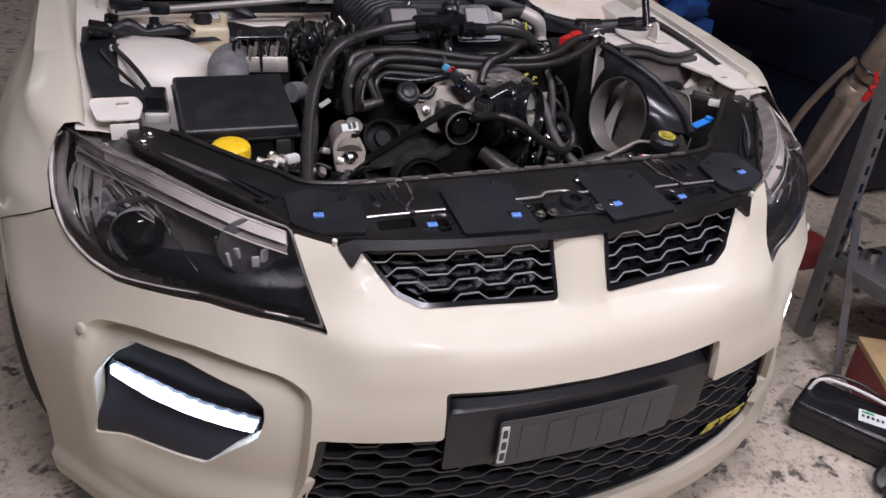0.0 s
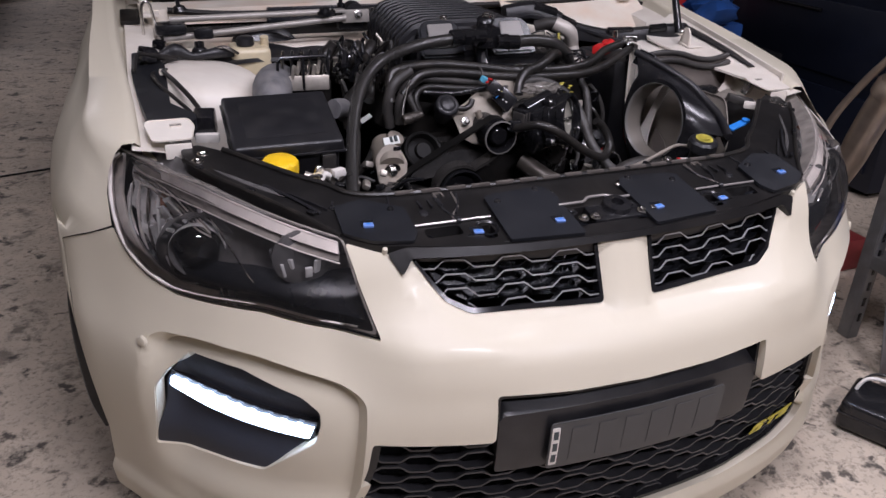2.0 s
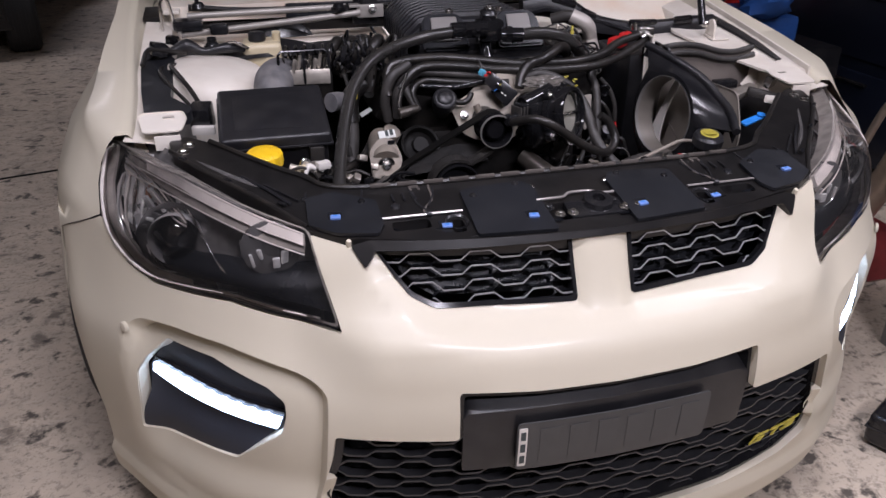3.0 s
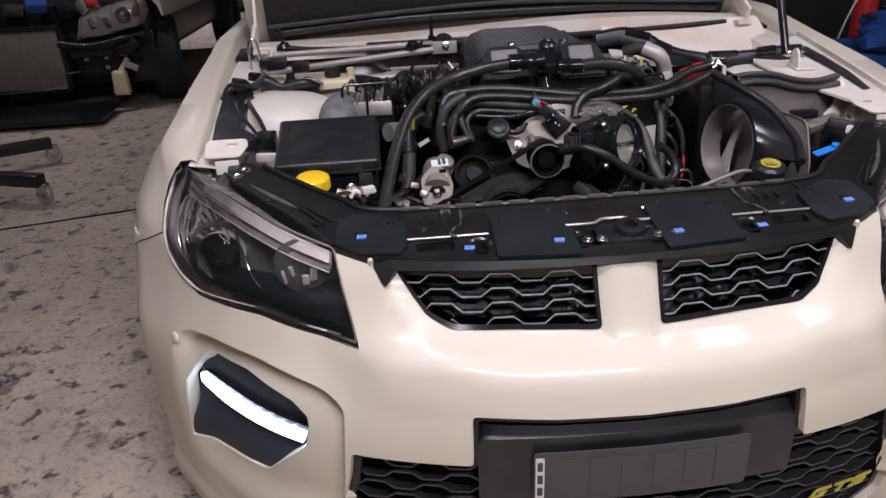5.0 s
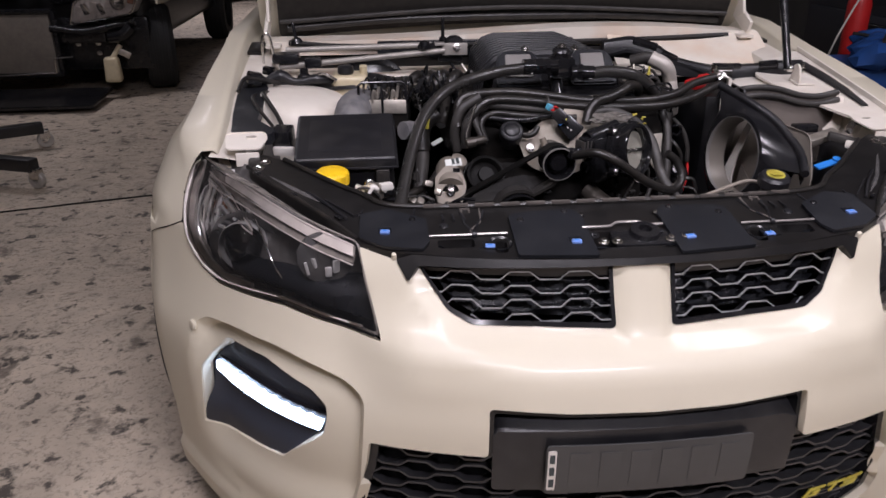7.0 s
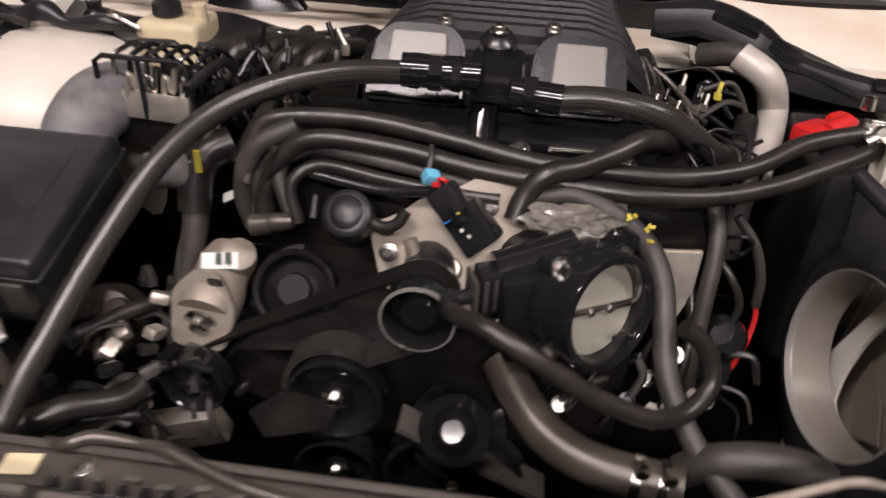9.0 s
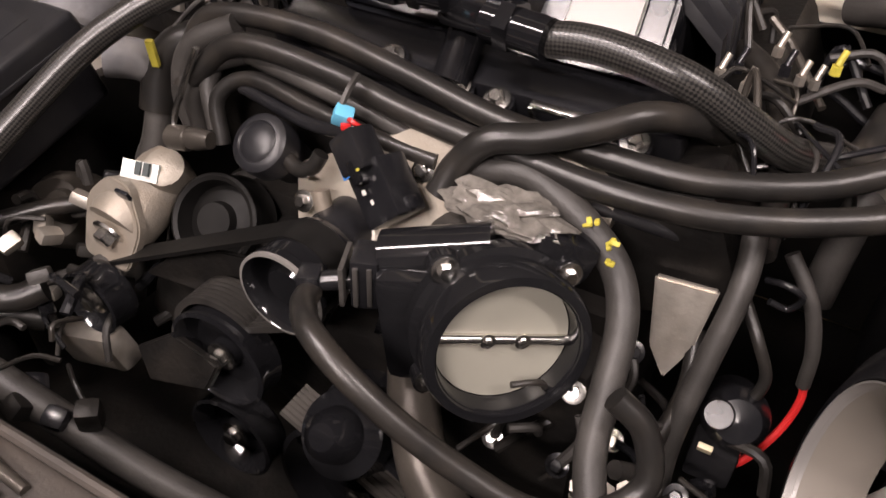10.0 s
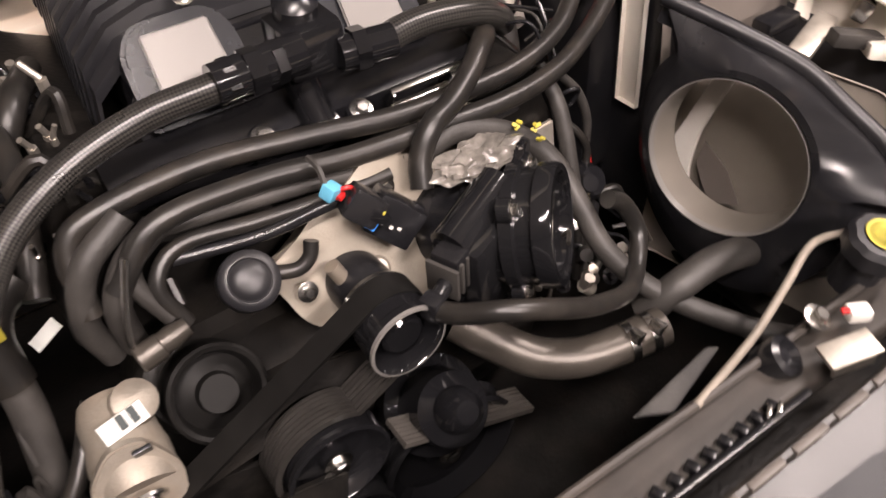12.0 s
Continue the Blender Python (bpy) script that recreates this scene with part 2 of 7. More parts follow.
def concrete_floor():
    """Worn workshop concrete: sandy ground, soft grime, oil drips, flaking patches and fine pits."""
    mat = material("worn_concrete", (0.60, 0.51, 0.40), 0.74, spots=0.22, size=7, bump=0.6, grain=45)
    nodes, links = mat.node_tree.nodes, mat.node_tree.links
    bsdf = nodes["Principled BSDF"]
    last = bsdf.inputs["Base Color"].links[0].from_socket
    where = nodes.new("ShaderNodeTexCoord")
    for scale, lo, hi, tone, amount, rough in ((0.9, 0.45, 0.72, (0.15, 0.115, 0.085), 0.3, 0.6), (5.0, 0.56, 0.64, (0.05, 0.042, 0.035), 0.7, 0.7), (12, 0.575, 0.63, (0.035, 0.03, 0.026), 0.9, 0.6),
                                               (26, 0.53, 0.64, (0.13, 0.106, 0.08), 0.65, 0.75), (60, 0.54, 0.65, (0.10, 0.082, 0.065), 0.6, 0.7), (17, 0.53, 0.62, (0.52, 0.45, 0.36), 0.55, 0.75)):
        n = nodes.new("ShaderNodeTexNoise")
        n.inputs["Scale"].default_value = scale
        n.inputs["Detail"].default_value = 8
        n.inputs["Roughness"].default_value = rough
        n.inputs["Distortion"].default_value = 0.3
        links.new(where.outputs["Object"], n.inputs["Vector"])
        r = nodes.new("ShaderNodeValToRGB")
        r.color_ramp.elements[0].position, r.color_ramp.elements[1].position = lo, hi
        r.color_ramp.elements[1].color = (amount,) * 3 + (1,)
        links.new(n.outputs[0], r.inputs[0])
        m = nodes.new("ShaderNodeMix")
        m.data_type = "RGBA"
        links.new(r.outputs[0], m.inputs["Factor"])
        links.new(last, m.inputs["A"])
        m.inputs["B"].default_value = (*tone, 1)
        last = m.outputs["Result"]
    links.new(last, bsdf.inputs["Base Color"])
    return mat


DIRT = (0.16, 0.13, 0.1)
PAINT = material("white_car_paint", (0.62, 0.57, 0.452), 0.46, coat=0.14, vary=0.012, size=12)
COWL_PAINT = material("stained_cowl_paint", (0.82, 0.76, 0.66), 0.45, vary=0.06, size=10, dust=(0.66, 0.42, 0.25), dust_amount=0.65)
BAY_PAINT = material("white_bay_paint", (0.76, 0.71, 0.63), 0.42, vary=0.05, size=14, dust=(0.42, 0.33, 0.24), dust_amount=0.35)
PLASTIC = material("black_plastic", (0.013, 0.013, 0.015), 0.36, vary=0.2, size=30, bump=0.12, grain=900, dust=(0.07, 0.066, 0.062), dust_amount=0.2)
SATIN = material("satin_black", (0.010, 0.010, 0.0115), 0.24, vary=0.2, size=30, dust=(0.08, 0.075, 0.07), dust_amount=0.12)
GLOSS = material("gloss_black", (0.008, 0.008, 0.009), 0.09, vary=0.1, size=20, dust=(0.05, 0.05, 0.05), dust_amount=0.1)
RUBBER = material("black_rubber", (0.0145, 0.0135, 0.0125), 0.33, vary=0.18, size=40, bump=0.1, grain=700, dust=DIRT, dust_amount=0.12)
SOFT_RUBBER = material("grey_rubber", (0.032, 0.0295, 0.027), 0.5, vary=0.2, size=30, bump=0.2, grain=300, dust=(0.13, 0.12, 0.11), dust_amount=0.35)
LOW_BAR = material("lower_grille_plastic", (0.04, 0.04, 0.043), 0.33, vary=0.15, size=40)
# Pale grey that stands for light on the edges of the black bars.
GRILLE_GLINT = material("grille_edge_glint", (0.36, 0.36, 0.37), 0.28, vary=0.15, size=40)
INSERT = material("dark_grey_insert", (0.024, 0.026, 0.034), 0.55, vary=0.1, size=30, bump=0.1, grain=800)
ALLOY = material("cast_alloy", (0.55, 0.51, 0.45), 0.42, 0.85, vary=0.15, size=60, bump=0.12, grain=300, dust=(0.2, 0.15, 0.1), dust_amount=0.35)
COVER_ALLOY = material("pale_front_cover", (0.40, 0.36, 0.30), 0.5, 0.25, vary=0.12, size=45, bump=0.25, grain=420, dust=(0.28, 0.21, 0.15), dust_amount=0.3)
PALE_ALLOY = material("pale_cast_alloy", (0.27, 0.24, 0.20), 0.45, 0.4, vary=0.12, size=50, bump=0.3, grain=420, dust=(0.3, 0.22, 0.15), dust_amount=0.3)
STEEL = material("bright_steel", (0.62, 0.6, 0.57), 0.22, 1.0, vary=0.1, size=60)
ROD_STEEL = material("dull_steel_rod", (0.40, 0.375, 0.34), 0.45, 0.35, vary=0.1, size=40)
DUSTY = material("dusty_hose", (0.075, 0.066, 0.056), 0.34, 0.45, vary=0.2, size=25, bump=0.15, grain=260, dust=(0.05, 0.045, 0.04), dust_amount=0.5)
PAD = material("pale_pad", (0.20, 0.189, 0.178), 0.36, 0.2, vary=0.03, size=15)
BELT = material("rubber_belt", (0.007, 0.0066, 0.0062), 0.5, spec=0.2, vary=0.25, size=60)
RIBS = material("worn_belt_ribs", (0.026, 0.024, 0.022), 0.32, spec=0.5, vary=0.2, size=60)
WORN_RIBS = material("bright_belt_ribs", (0.065, 0.059, 0.053), 0.32, vary=0.2, size=60)
YELLOW = material("yellow_plastic", (0.86, 0.55, 0.01), 0.35, vary=0.06, size=40)
YELLOW_INK = material("yellow_print", (0.50, 0.43, 0.06), 0.5, vary=0.2, size=90)
COVER = material("gloss_charcoal_plastic", (0.009, 0.0085, 0.0085), 0.33, vary=0.3, size=22, bump=0.22, grain=45, dust=(0.05, 0.043, 0.038), dust_amount=0.16)
GREY_RUBBER = material("weathered_grey_rubber", (0.15, 0.147, 0.152), 0.6, vary=0.3, size=50, bump=0.3, grain=120, dust=(0.26, 0.24, 0.22), dust_amount=0.4)
PALE_CABLE = material("dusty_pale_cable", (0.25, 0.218, 0.18), 0.45, vary=0.2, size=40)
TAB = material("charcoal_plastic", (0.0085, 0.0095, 0.0125), 0.46, vary=0.2, size=16, bump=0.15, grain=900, dust=(0.045, 0.045, 0.047), dust_amount=0.22)
LIP = material("dusty_lip", (0.10, 0.088, 0.078), 0.42, vary=0.25, size=40)
RAIL = material("bright_edge", (0.42, 0.39, 0.37), 0.3, 0.5)
BLUE = material("blue_clip_plastic", (0.16, 0.27, 0.62), 0.45)
BLUE_TAB = material("bright_blue_plastic", (0.03, 0.2, 0.62), 0.4)
CYAN = material("pale_blue_plug", (0.12, 0.42, 0.6), 0.45)
RED = material("red_plastic", (0.55, 0.02, 0.02), 0.4)
CREAM = material("cream_reservoir", (0.66, 0.57, 0.38), 0.35, vary=0.08, size=30)
DUCT = material("tan_duct_wall", (0.24, 0.212, 0.18), 0.6, vary=0.15, size=18, dust=(0.2, 0.17, 0.15), dust_amount=0.4)
TANK = material("grey_radiator_tank", (0.045, 0.04, 0.036), 0.5, vary=0.2, size=25, bump=0.2, grain=300, dust=(0.1, 0.08, 0.065), dust_amount=0.5)
MOUTH = material("dusty_grey_bore", (0.20, 0.18, 0.155), 0.38, 0.2, vary=0.12, size=14)
GREY_BOX = material("grey_airbox", (0.184, 0.160, 0.141), 0.32, vary=0.1, size=12, dust=(0.07, 0.06, 0.055), dust_amount=0.35)
BORE = material("grey_bore", (0.40, 0.385, 0.325), 0.34, 0.3, vary=0.1, size=14)
PLATE_DARK = material("dark_number_plate", (0.055, 0.055, 0.055), 0.45, vary=0.12, size=14)
PLATE_BAR = material("plate_bars", (0.059, 0.0585, 0.058), 0.5)
SLEEVE = material("pale_heat_sleeve", (0.50, 0.465, 0.42), 0.42, 0.2, vary=0.12, size=30, bump=0.2, grain=120)
PALE = material("pale_plastic", (0.7, 0.67, 0.62), 0.45, vary=0.05)
LENS = clear("hazy_lens", (0.95, 0.94, 0.93), haze=0.012)
DEEP = clear("projector_glass", (0.75, 0.77, 0.8), 0.03, 1.9)
LED = glow("led_strip", (0.62, 0.76, 1.0), 8.0)
CHROME = material("lamp_chrome", (0.75, 0.74, 0.73), 0.12, 1.0, vary=0.05)
SMOKE = material("smoked_reflector", (0.17, 0.165, 0.165), 0.2, 0.4, vary=0.2, size=30)
LAMP_BLACK = material("lamp_black", (0.012, 0.013, 0.016), 0.25, vary=0.1)
PIPE_CLEAR = material("clear_light_bar", (0.66, 0.61, 0.57), 0.22, 0.0, vary=0.22, size=26)
SMOKE_MID = material("smoked_backing", (0.17, 0.163, 0.16), 0.25, 0.4, vary=0.4, size=50)
GUIDE = material("smoky_light_guide", (0.26, 0.236, 0.212), 0.25, 0.1, vary=0.3, size=40)
SMOKE_PALE = material("grey_light_guide", (0.62, 0.58, 0.55), 0.28, 0.2, vary=0.2, size=40)
# Pale and only part metallic: reflected workshop light is put into the colour.
REFLECTOR = material("rippled_reflector", (0.88, 0.85, 0.83), 0.2, 0.4, vary=0.2, size=60)
AMBER = material("amber_bulb", (0.28, 0.12, 0.07), 0.3)
BRAID = braid("braided_hose", (0.008, 0.008, 0.008), (0.045, 0.042, 0.038), across=32, along=430, rough=0.28)
COPPER = material("copper_bolt", (0.36, 0.17, 0.10), 0.5, 0.3)
TYRE = material("tyre_rubber", (0.018, 0.018, 0.018), 0.75, vary=0.2, size=30, bump=0.3, grain=150)
BLACK_PAINT = material("black_car_body", (0.012, 0.012, 0.013), 0.3, vary=0.2, size=10, dust=(0.05, 0.045, 0.04), dust_amount=0.3)
CORE = material("grey_cooler_core", (0.17, 0.15, 0.125), 0.6, 0.2, vary=0.15, size=40)
CONCRETE = concrete_floor()
WALL = material("dark_workshop_wall", (0.07, 0.068, 0.066), 0.8, vary=0.2, size=4, bump=0.3, grain=60)
CEILING = material("workshop_ceiling", (0.3, 0.29, 0.28), 0.85, vary=0.1, size=3)
NAVY = material("navy_cabinet", (0.0065, 0.009, 0.019), 0.4, vary=0.15, size=6)
RACK = material("grey_rack_steel", (0.2, 0.195, 0.19), 0.4, 0.5, vary=0.15, size=30, dust=(0.12, 0.08, 0.05), dust_amount=0.4)
EXHAUST = material("used_steel_pipe", (0.60, 0.51, 0.42), 0.36, 0.8, vary=0.15, size=14, bump=0.15, grain=80, dust=(0.2, 0.13, 0.08), dust_amount=0.5)
CARD = material("cardboard", (0.42, 0.30, 0.14), 0.8, vary=0.1)
DARK_RED = material("dark_red_box", (0.22, 0.03, 0.03), 0.5, vary=0.15)
PAPER = material("label_paper", (0.72, 0.74, 0.70), 0.7)
INK = material("label_ink", (0.05, 0.06, 0.06), 0.7)
GREEN = material("label_green", (0.06, 0.35, 0.16), 0.7)
BLUE_CLOTH = material("blue_crate", (0.018, 0.07, 0.26), 0.55, vary=0.3, size=20, bump=0.3, grain=100)
TUBE_GLOW = glow("tube_glow", (1.0, 0.92, 0.8), 6.0)
WRAP = material("crumpled_film", (0.13, 0.12, 0.107), 0.10, 0.1, vary=0.5, size=110, bump=0.6, grain=130)
INSULATION = material("bonnet_lining", (0.022, 0.019, 0.016), 0.9, vary=0.4, size=60, bump=0.5, grain=200, dust=(0.04, 0.036, 0.03), dust_amount=0.25)
# Near-black grime; the deep shade low in the bay is put into it.
BLOCK = material("grimy_dark_bay", (0.010, 0.0092, 0.0085), 0.45, 0.3, spec=0.35, vary=0.3, size=30, bump=0.4, grain=150, dust=DIRT, dust_amount=0.07)


# ---- the workshop ----
def setting(name, bm, mat):
    return tagged(part(name, bm, mat), kind="structure")


def floor_shape():
    bm = bmesh.new()
    nx, ny = 60, 110
    vs = [[bm.verts.new((-8 + 11.2 * i / nx, -5 + 21 * j / ny, 0.004 * noise.noise((i * 0.4, j * 0.4, 0)) - 0.003)) for j in range(ny + 1)] for i in range(nx + 1)]
    for i in range(nx):
        for j in range(ny):
            bm.faces.new((vs[i][j], vs[i + 1][j], vs[i + 1][j + 1], vs[i][j + 1]))
    return bm


setting("floor", floor_shape(), CONCRETE)
setting("wall_east", block((0.2, 21.4, 3.4), (3.1, 5.5, 1.7), bevel=0), WALL)
setting("wall_west", block((0.2, 21.4, 3.4), (-7.9, 5.5, 1.7), bevel=0), WALL)
setting("wall_north", block((10.8, 0.2, 3.4), (-2.4, 15.9, 1.7), bevel=0), WALL)
setting("wall_south", block((10.8, 0.2, 3.4), (-2.4, -4.9, 1.7), bevel=0), WALL)
setting("ceiling", block((11.2, 21.4, 0.2), (-2.4, 5.5, 3.5), bevel=0), CEILING)
# sawn joint across the slab
setting("trim", tube([(-6.5, 1.75, 0.0), (-2.45, 2.72, 0.0), (-1.6, 2.93, 0.0), (3.0, 4.0, 0.0)], 0.006, 6), SATIN)

for k, (spot, watts) in enumerate(TUBES):
    fitting = thing("ceiling_light", (spot[0], spot[1], spot[2] + 0.05), "white batten light with a glowing tube, added unseen below the ceiling", "light", "ceiling lights")
    part("housing", block((1.3, 0.1, 0.06), (spot[0], spot[1], spot[2] + 0.05), bevel=0.01), PALE, fitting)
    part("tube", rod((spot[0] - 0.62, spot[1], spot[2] + 0.0), (spot[0] + 0.62, spot[1], spot[2] + 0.0), 0.016), TUBE_GLOW, fitting, "glowing fluorescent tube")
    part("hanger", rod((spot[0] - 0.5, spot[1], spot[2] + 0.08), (spot[0] - 0.5, spot[1], 3.42), 0.006), STEEL, fitting)
    part("hanger", rod((spot[0] + 0.5, spot[1], spot[2] + 0.08), (spot[0] + 0.5, spot[1], 3.42), 0.006), STEEL, fitting)


def wheel(parent, centre, axis, r=0.33, w=0.24):
    prof = [(r * 0.62, -w / 2), (r * 0.93, -w / 2), (r * 0.985, -w * 0.4), (r, -w * 0.25), (r, w * 0.25), (r * 0.985, w * 0.4), (r * 0.93, w / 2), (r * 0.62, w / 2)]
    tyre = part("tyre", lathe(prof, centre, axis, 48, ring=True), TYRE, parent, "black rubber tyre")
    for k in (-0.3, -0.1, 0.1, 0.3):
        part("tread_rib", lathe([(r * 0.99, w * k - 0.016), (r * 1.012, w * k - 0.013), (r * 1.012, w * k + 0.013), (r * 0.99, w * k + 0.016)], centre, axis, 48, ring=True), TYRE, tyre)
    rim = part("rim", lathe([(r * 0.6, -w * 0.42), (r * 0.64, -w * 0.4), (r * 0.58, -w * 0.1), (0.08, 0.02), (0.06, 0.05), (0.02, 0.05)], centre, axis, 40), SATIN, parent, "dark alloy rim")
    ax = Vector(axis).normalized()
    for k in range(5):
        m = Matrix.Translation(centre) @ frame_of(ax, k * 6.28319 / 5)
        part("spoke", slab([(0.05, -0.022), (r * 0.6, -0.03), (r * 0.6, 0.03), (0.05, 0.022)], 0.03, m @ Matrix.Translation((0, 0, 0.04))), SATIN, rim)


# stripped dark car parked behind
def other_car():
    car = thing("parked_car", (-3.0, 6.0, 0), "black car with its front bumper off, parked on the concrete", "car")
    part("body", join(block((1.62, 3.6, 0.5), (-3.05, 7.5, 0.62), bevel=0.12, segments=4), block((1.4, 1.9, 0.5), (-3.05, 8.1, 1.05), bevel=0.2, segments=4, taper=0.85)), BLACK_PAINT, car)
    part("bumper_bar", block((1.3, 0.1, 0.14), (-3.2, 5.56, 0.5), bevel=0.03), SATIN, car)
    part("bonnet", block((1.5, 1.2, 0.05), (-3.05, 6.3, 0.9), (8, 0, 0), bevel=0.02), BLACK_PAINT, car)
    part("cooler", block((0.95, 0.07, 0.46), (-3.42, 5.5, 0.44), bevel=0.015), CORE, car, "grey front cooler core")
    for z in (0.2, 0.69):
        part("cooler_frame", block((1.0, 0.09, 0.035), (-3.42, 5.5, z), bevel=0.01), SATIN, car)
    part("cooler_frame", block((0.035, 0.09, 0.5), (-2.92, 5.5, 0.44), bevel=0.01), SATIN, car)
    part("bracket_rod", tube([(-3.5, 5.42, 0.2), (-3.0, 5.42, 0.22), (-2.95, 5.42, 0.22), (-2.945, 5.42, 0.33), (-2.8, 5.42, 0.345)], 0.008, 8, straight=True), STEEL, car)
    part("inner_panel", block((0.72, 0.1, 0.42), (-2.58, 5.62, 0.42), bevel=0.03), SATIN, car)
    part("splash_tray", block((1.5, 0.55, 0.03), (-3.3, 5.2, 0.06), (3, 0, 0), bevel=0.01), SATIN, car)
    upright = Matrix.Translation((0, 5.5, 0)) @ Matrix.Rotation(radians(90), 4, "X")
    outline = rounded([(-2.786, .588), (-2.735, .752), (-2.60, .81), (-2.30, .882), (-2.262, .835), (-2.254, .758), (-2.309, .662), (-2.50, .632)], .02)
    shrunk = [(-2.51 + (x + 2.51) * .96, .735 + (z - .735) * .9) for x, z in outline]
    lamp_unit = part("headlight", join(slab(outline, -.16, upright, 0), slab(shrunk, .006, upright, 0)), SMOKE_PALE, car, "clear halogen headlight")
    part("lens", slab(outline, .05, upright, .012), LENS, lamp_unit)
    part("rim", tube([(x, 5.452, z) for x, z in outline + outline[:1]], .006, 8, straight=True), CHROME, lamp_unit)
    part("projector", lathe([(0.005, 0.004), (0.03, 0.012), (0.042, 0.0), (0.05, 0.02), (0.056, 0.03), (0.064, 0.026), (0.062, 0.0)], (-2.40, 5.492, 0.755), (0, -1, 0)), CHROME, lamp_unit, "chrome projector bowl")
    for x, z, a in ((-2.72, .68, 20), (-2.66, .70, -10), (-2.60, .71, 8), (-2.54, .70, -18), (-2.48, .74, 12)):
        part("reflector", block((0.05, 0.02, 0.09), (x, 5.485, z), (14, a, a), bevel=0.008), SMOKE_PALE if a > 0 else CHROME, lamp_unit)
    part("indicator", block((0.05, 0.03, 0.09), (-2.30, 5.48, 0.78), (0, 12, 20), bevel=0.012), AMBER, lamp_unit, "amber indicator")
    for k in range(5):
        part("bay_part", block((0.16, 0.12, 0.08), (-3.5 + .2 * k, 5.6 + .05 * (k % 2), .79 + .03 * (k % 3)), (10 * k, 8, 14 * k), bevel=0.02), (SATIN, SOFT_RUBBER, BLUE_TAB, SATIN, ALLOY)[k] if k != 2 else BLUE_CLOTH, car)
    part("bay_part", block((0.10, 0.08, 0.05), (-2.64, 5.52, .86), (0, 10, 20), bevel=0.015), RED, car, "red fuse cover")
    part("lamp_support", tube([(-2.95, 5.47, .56), (-2.7, 5.46, .53), (-2.45, 5.48, .57), (-2.3, 5.5, .6)], .03, 12), SATIN, car)
    part("duct", tube([(-2.5, 5.46, .48), (-2.4, 5.44, .50), (-2.33, 5.46, .56)], .045, 14), SATIN, car)
    part("bracket", block((.09, .02, .05), (-2.40, 5.43, .36), (0, 30, 10), bevel=.006), ALLOY, car)
    part("fender", loops_to_bm([[(x + dx, y, z) for x, z in ((-2.28, .93), (-2.14, .90), (-2.09, .82), (-2.085, .73), (-2.10, .72), (-2.12, .80), (-2.17, .87), (-2.28, .90))] for y, dx in ((5.56, -.03), (5.7, 0), (6.2, .01), (6.8, .01))]), PAINT, car, "white front fender corner")
    bottle = part("washer_bottle", block((0.13, 0.1, 0.2), (-2.515, 5.44, 0.235), bevel=0.03, segments=3, taper=0.85), CREAM, car, "off-white washer bottle")
    part("filler_neck", rod((-2.5, 5.44, 0.33), (-2.44, 5.48, 0.42), 0.02), CREAM, bottle)
    for x, z in ((-2.785, 0.425), (-2.628, 0.43), (-2.63, 0.35)):
        part("bolt", hexbolt((x, 5.55, z), (0, -1, 0), 0.012, 0.012), STEEL, car)
    wheel(car, (-2.25, 5.92, 0.345), (0.96, 0.27, 0), 0.345)
    wheel(car, (-3.85, 6.0, 0.345), (-1, 0, 0), 0.345)
    wheel(car, (-2.25, 8.9, 0.345), (1, 0, 0), 0.345)
    wheel(car, (-3.85, 8.9, 0.345), (-1, 0, 0), 0.345)


other_car()


def far_car():
    car = thing("far_car", (-2.9, 14.0, 0), "dark car standing far back on the workshop floor", "car")
    part("body", join(block((1.7, 2.0, 0.55), (-3.1, 14.3, 0.65), bevel=0.12, segments=3), block((1.4, 1.2, 0.5), (-3.1, 14.5, 1.1), bevel=0.2, segments=3)), BLACK_PAINT, car)
    wheel(car, (-3.0, 13.35, 0.33), (0.3, -0.95, 0), 0.33)
    wheel(car, (-2.3, 13.6, 0.33), (1, 0, 0), 0.33)
    wheel(car, (-3.9, 13.6, 0.33), (-1, 0, 0), 0.33)
    wheel(car, (-3.9, 14.95, 0.33), (-1, 0, 0), 0.33)


far_car()


def engine_crane():
    crane = thing("engine_crane", (-2.7, 3.6, 0), "black engine crane base with splayed legs on steel castors", "crane")
    for end in ((-2.55, 3.98), (-2.28, 3.12)):
        a = Vector((-3.35, 3.55, 0.13))
        b = Vector((end[0], end[1], 0.13))
        side = (b - a).normalized()
        ang = math.degrees(math.atan2(side.y, side.x))
        mid = (a + b) / 2
        leg = part("leg", block(((b - a).length, 0.07, 0.07), tuple(mid), (0, 0, ang), bevel=0.008), BLACK_PAINT, crane)
        part("castor_fork", block((0.06, 0.05, 0.06), (end[0], end[1], 0.085), (0, 0, ang), bevel=0.008), STEEL, leg)
        part("castor_wheel", lathe([(0.02, -0.016), (0.045, -0.016), (0.05, -0.01), (0.05, 0.01), (0.045, 0.016), (0.02, 0.016)], (end[0], end[1], 0.05), (-side.y, side.x, 0), 20, ring=True), ROD_STEEL, leg, "steel castor wheel")
    part("mast_foot", block((0.25, 0.35, 0.12), (-3.4, 3.55, 0.14), bevel=0.01), BLACK_PAINT, crane)
    part("mast", block((0.09, 0.09, 1.5), (-3.45, 3.55, 0.95), bevel=0.008), BLACK_PAINT, crane)
    part("castor_wheel", lathe([(0.02, -0.016), (0.045, -0.016), (0.05, 0), (0.045, 0.016), (0.02, 0.016)], (-3.48, 3.55, 0.05), (1, 0, 0), 20), ROD_STEEL, crane)


engine_crane()


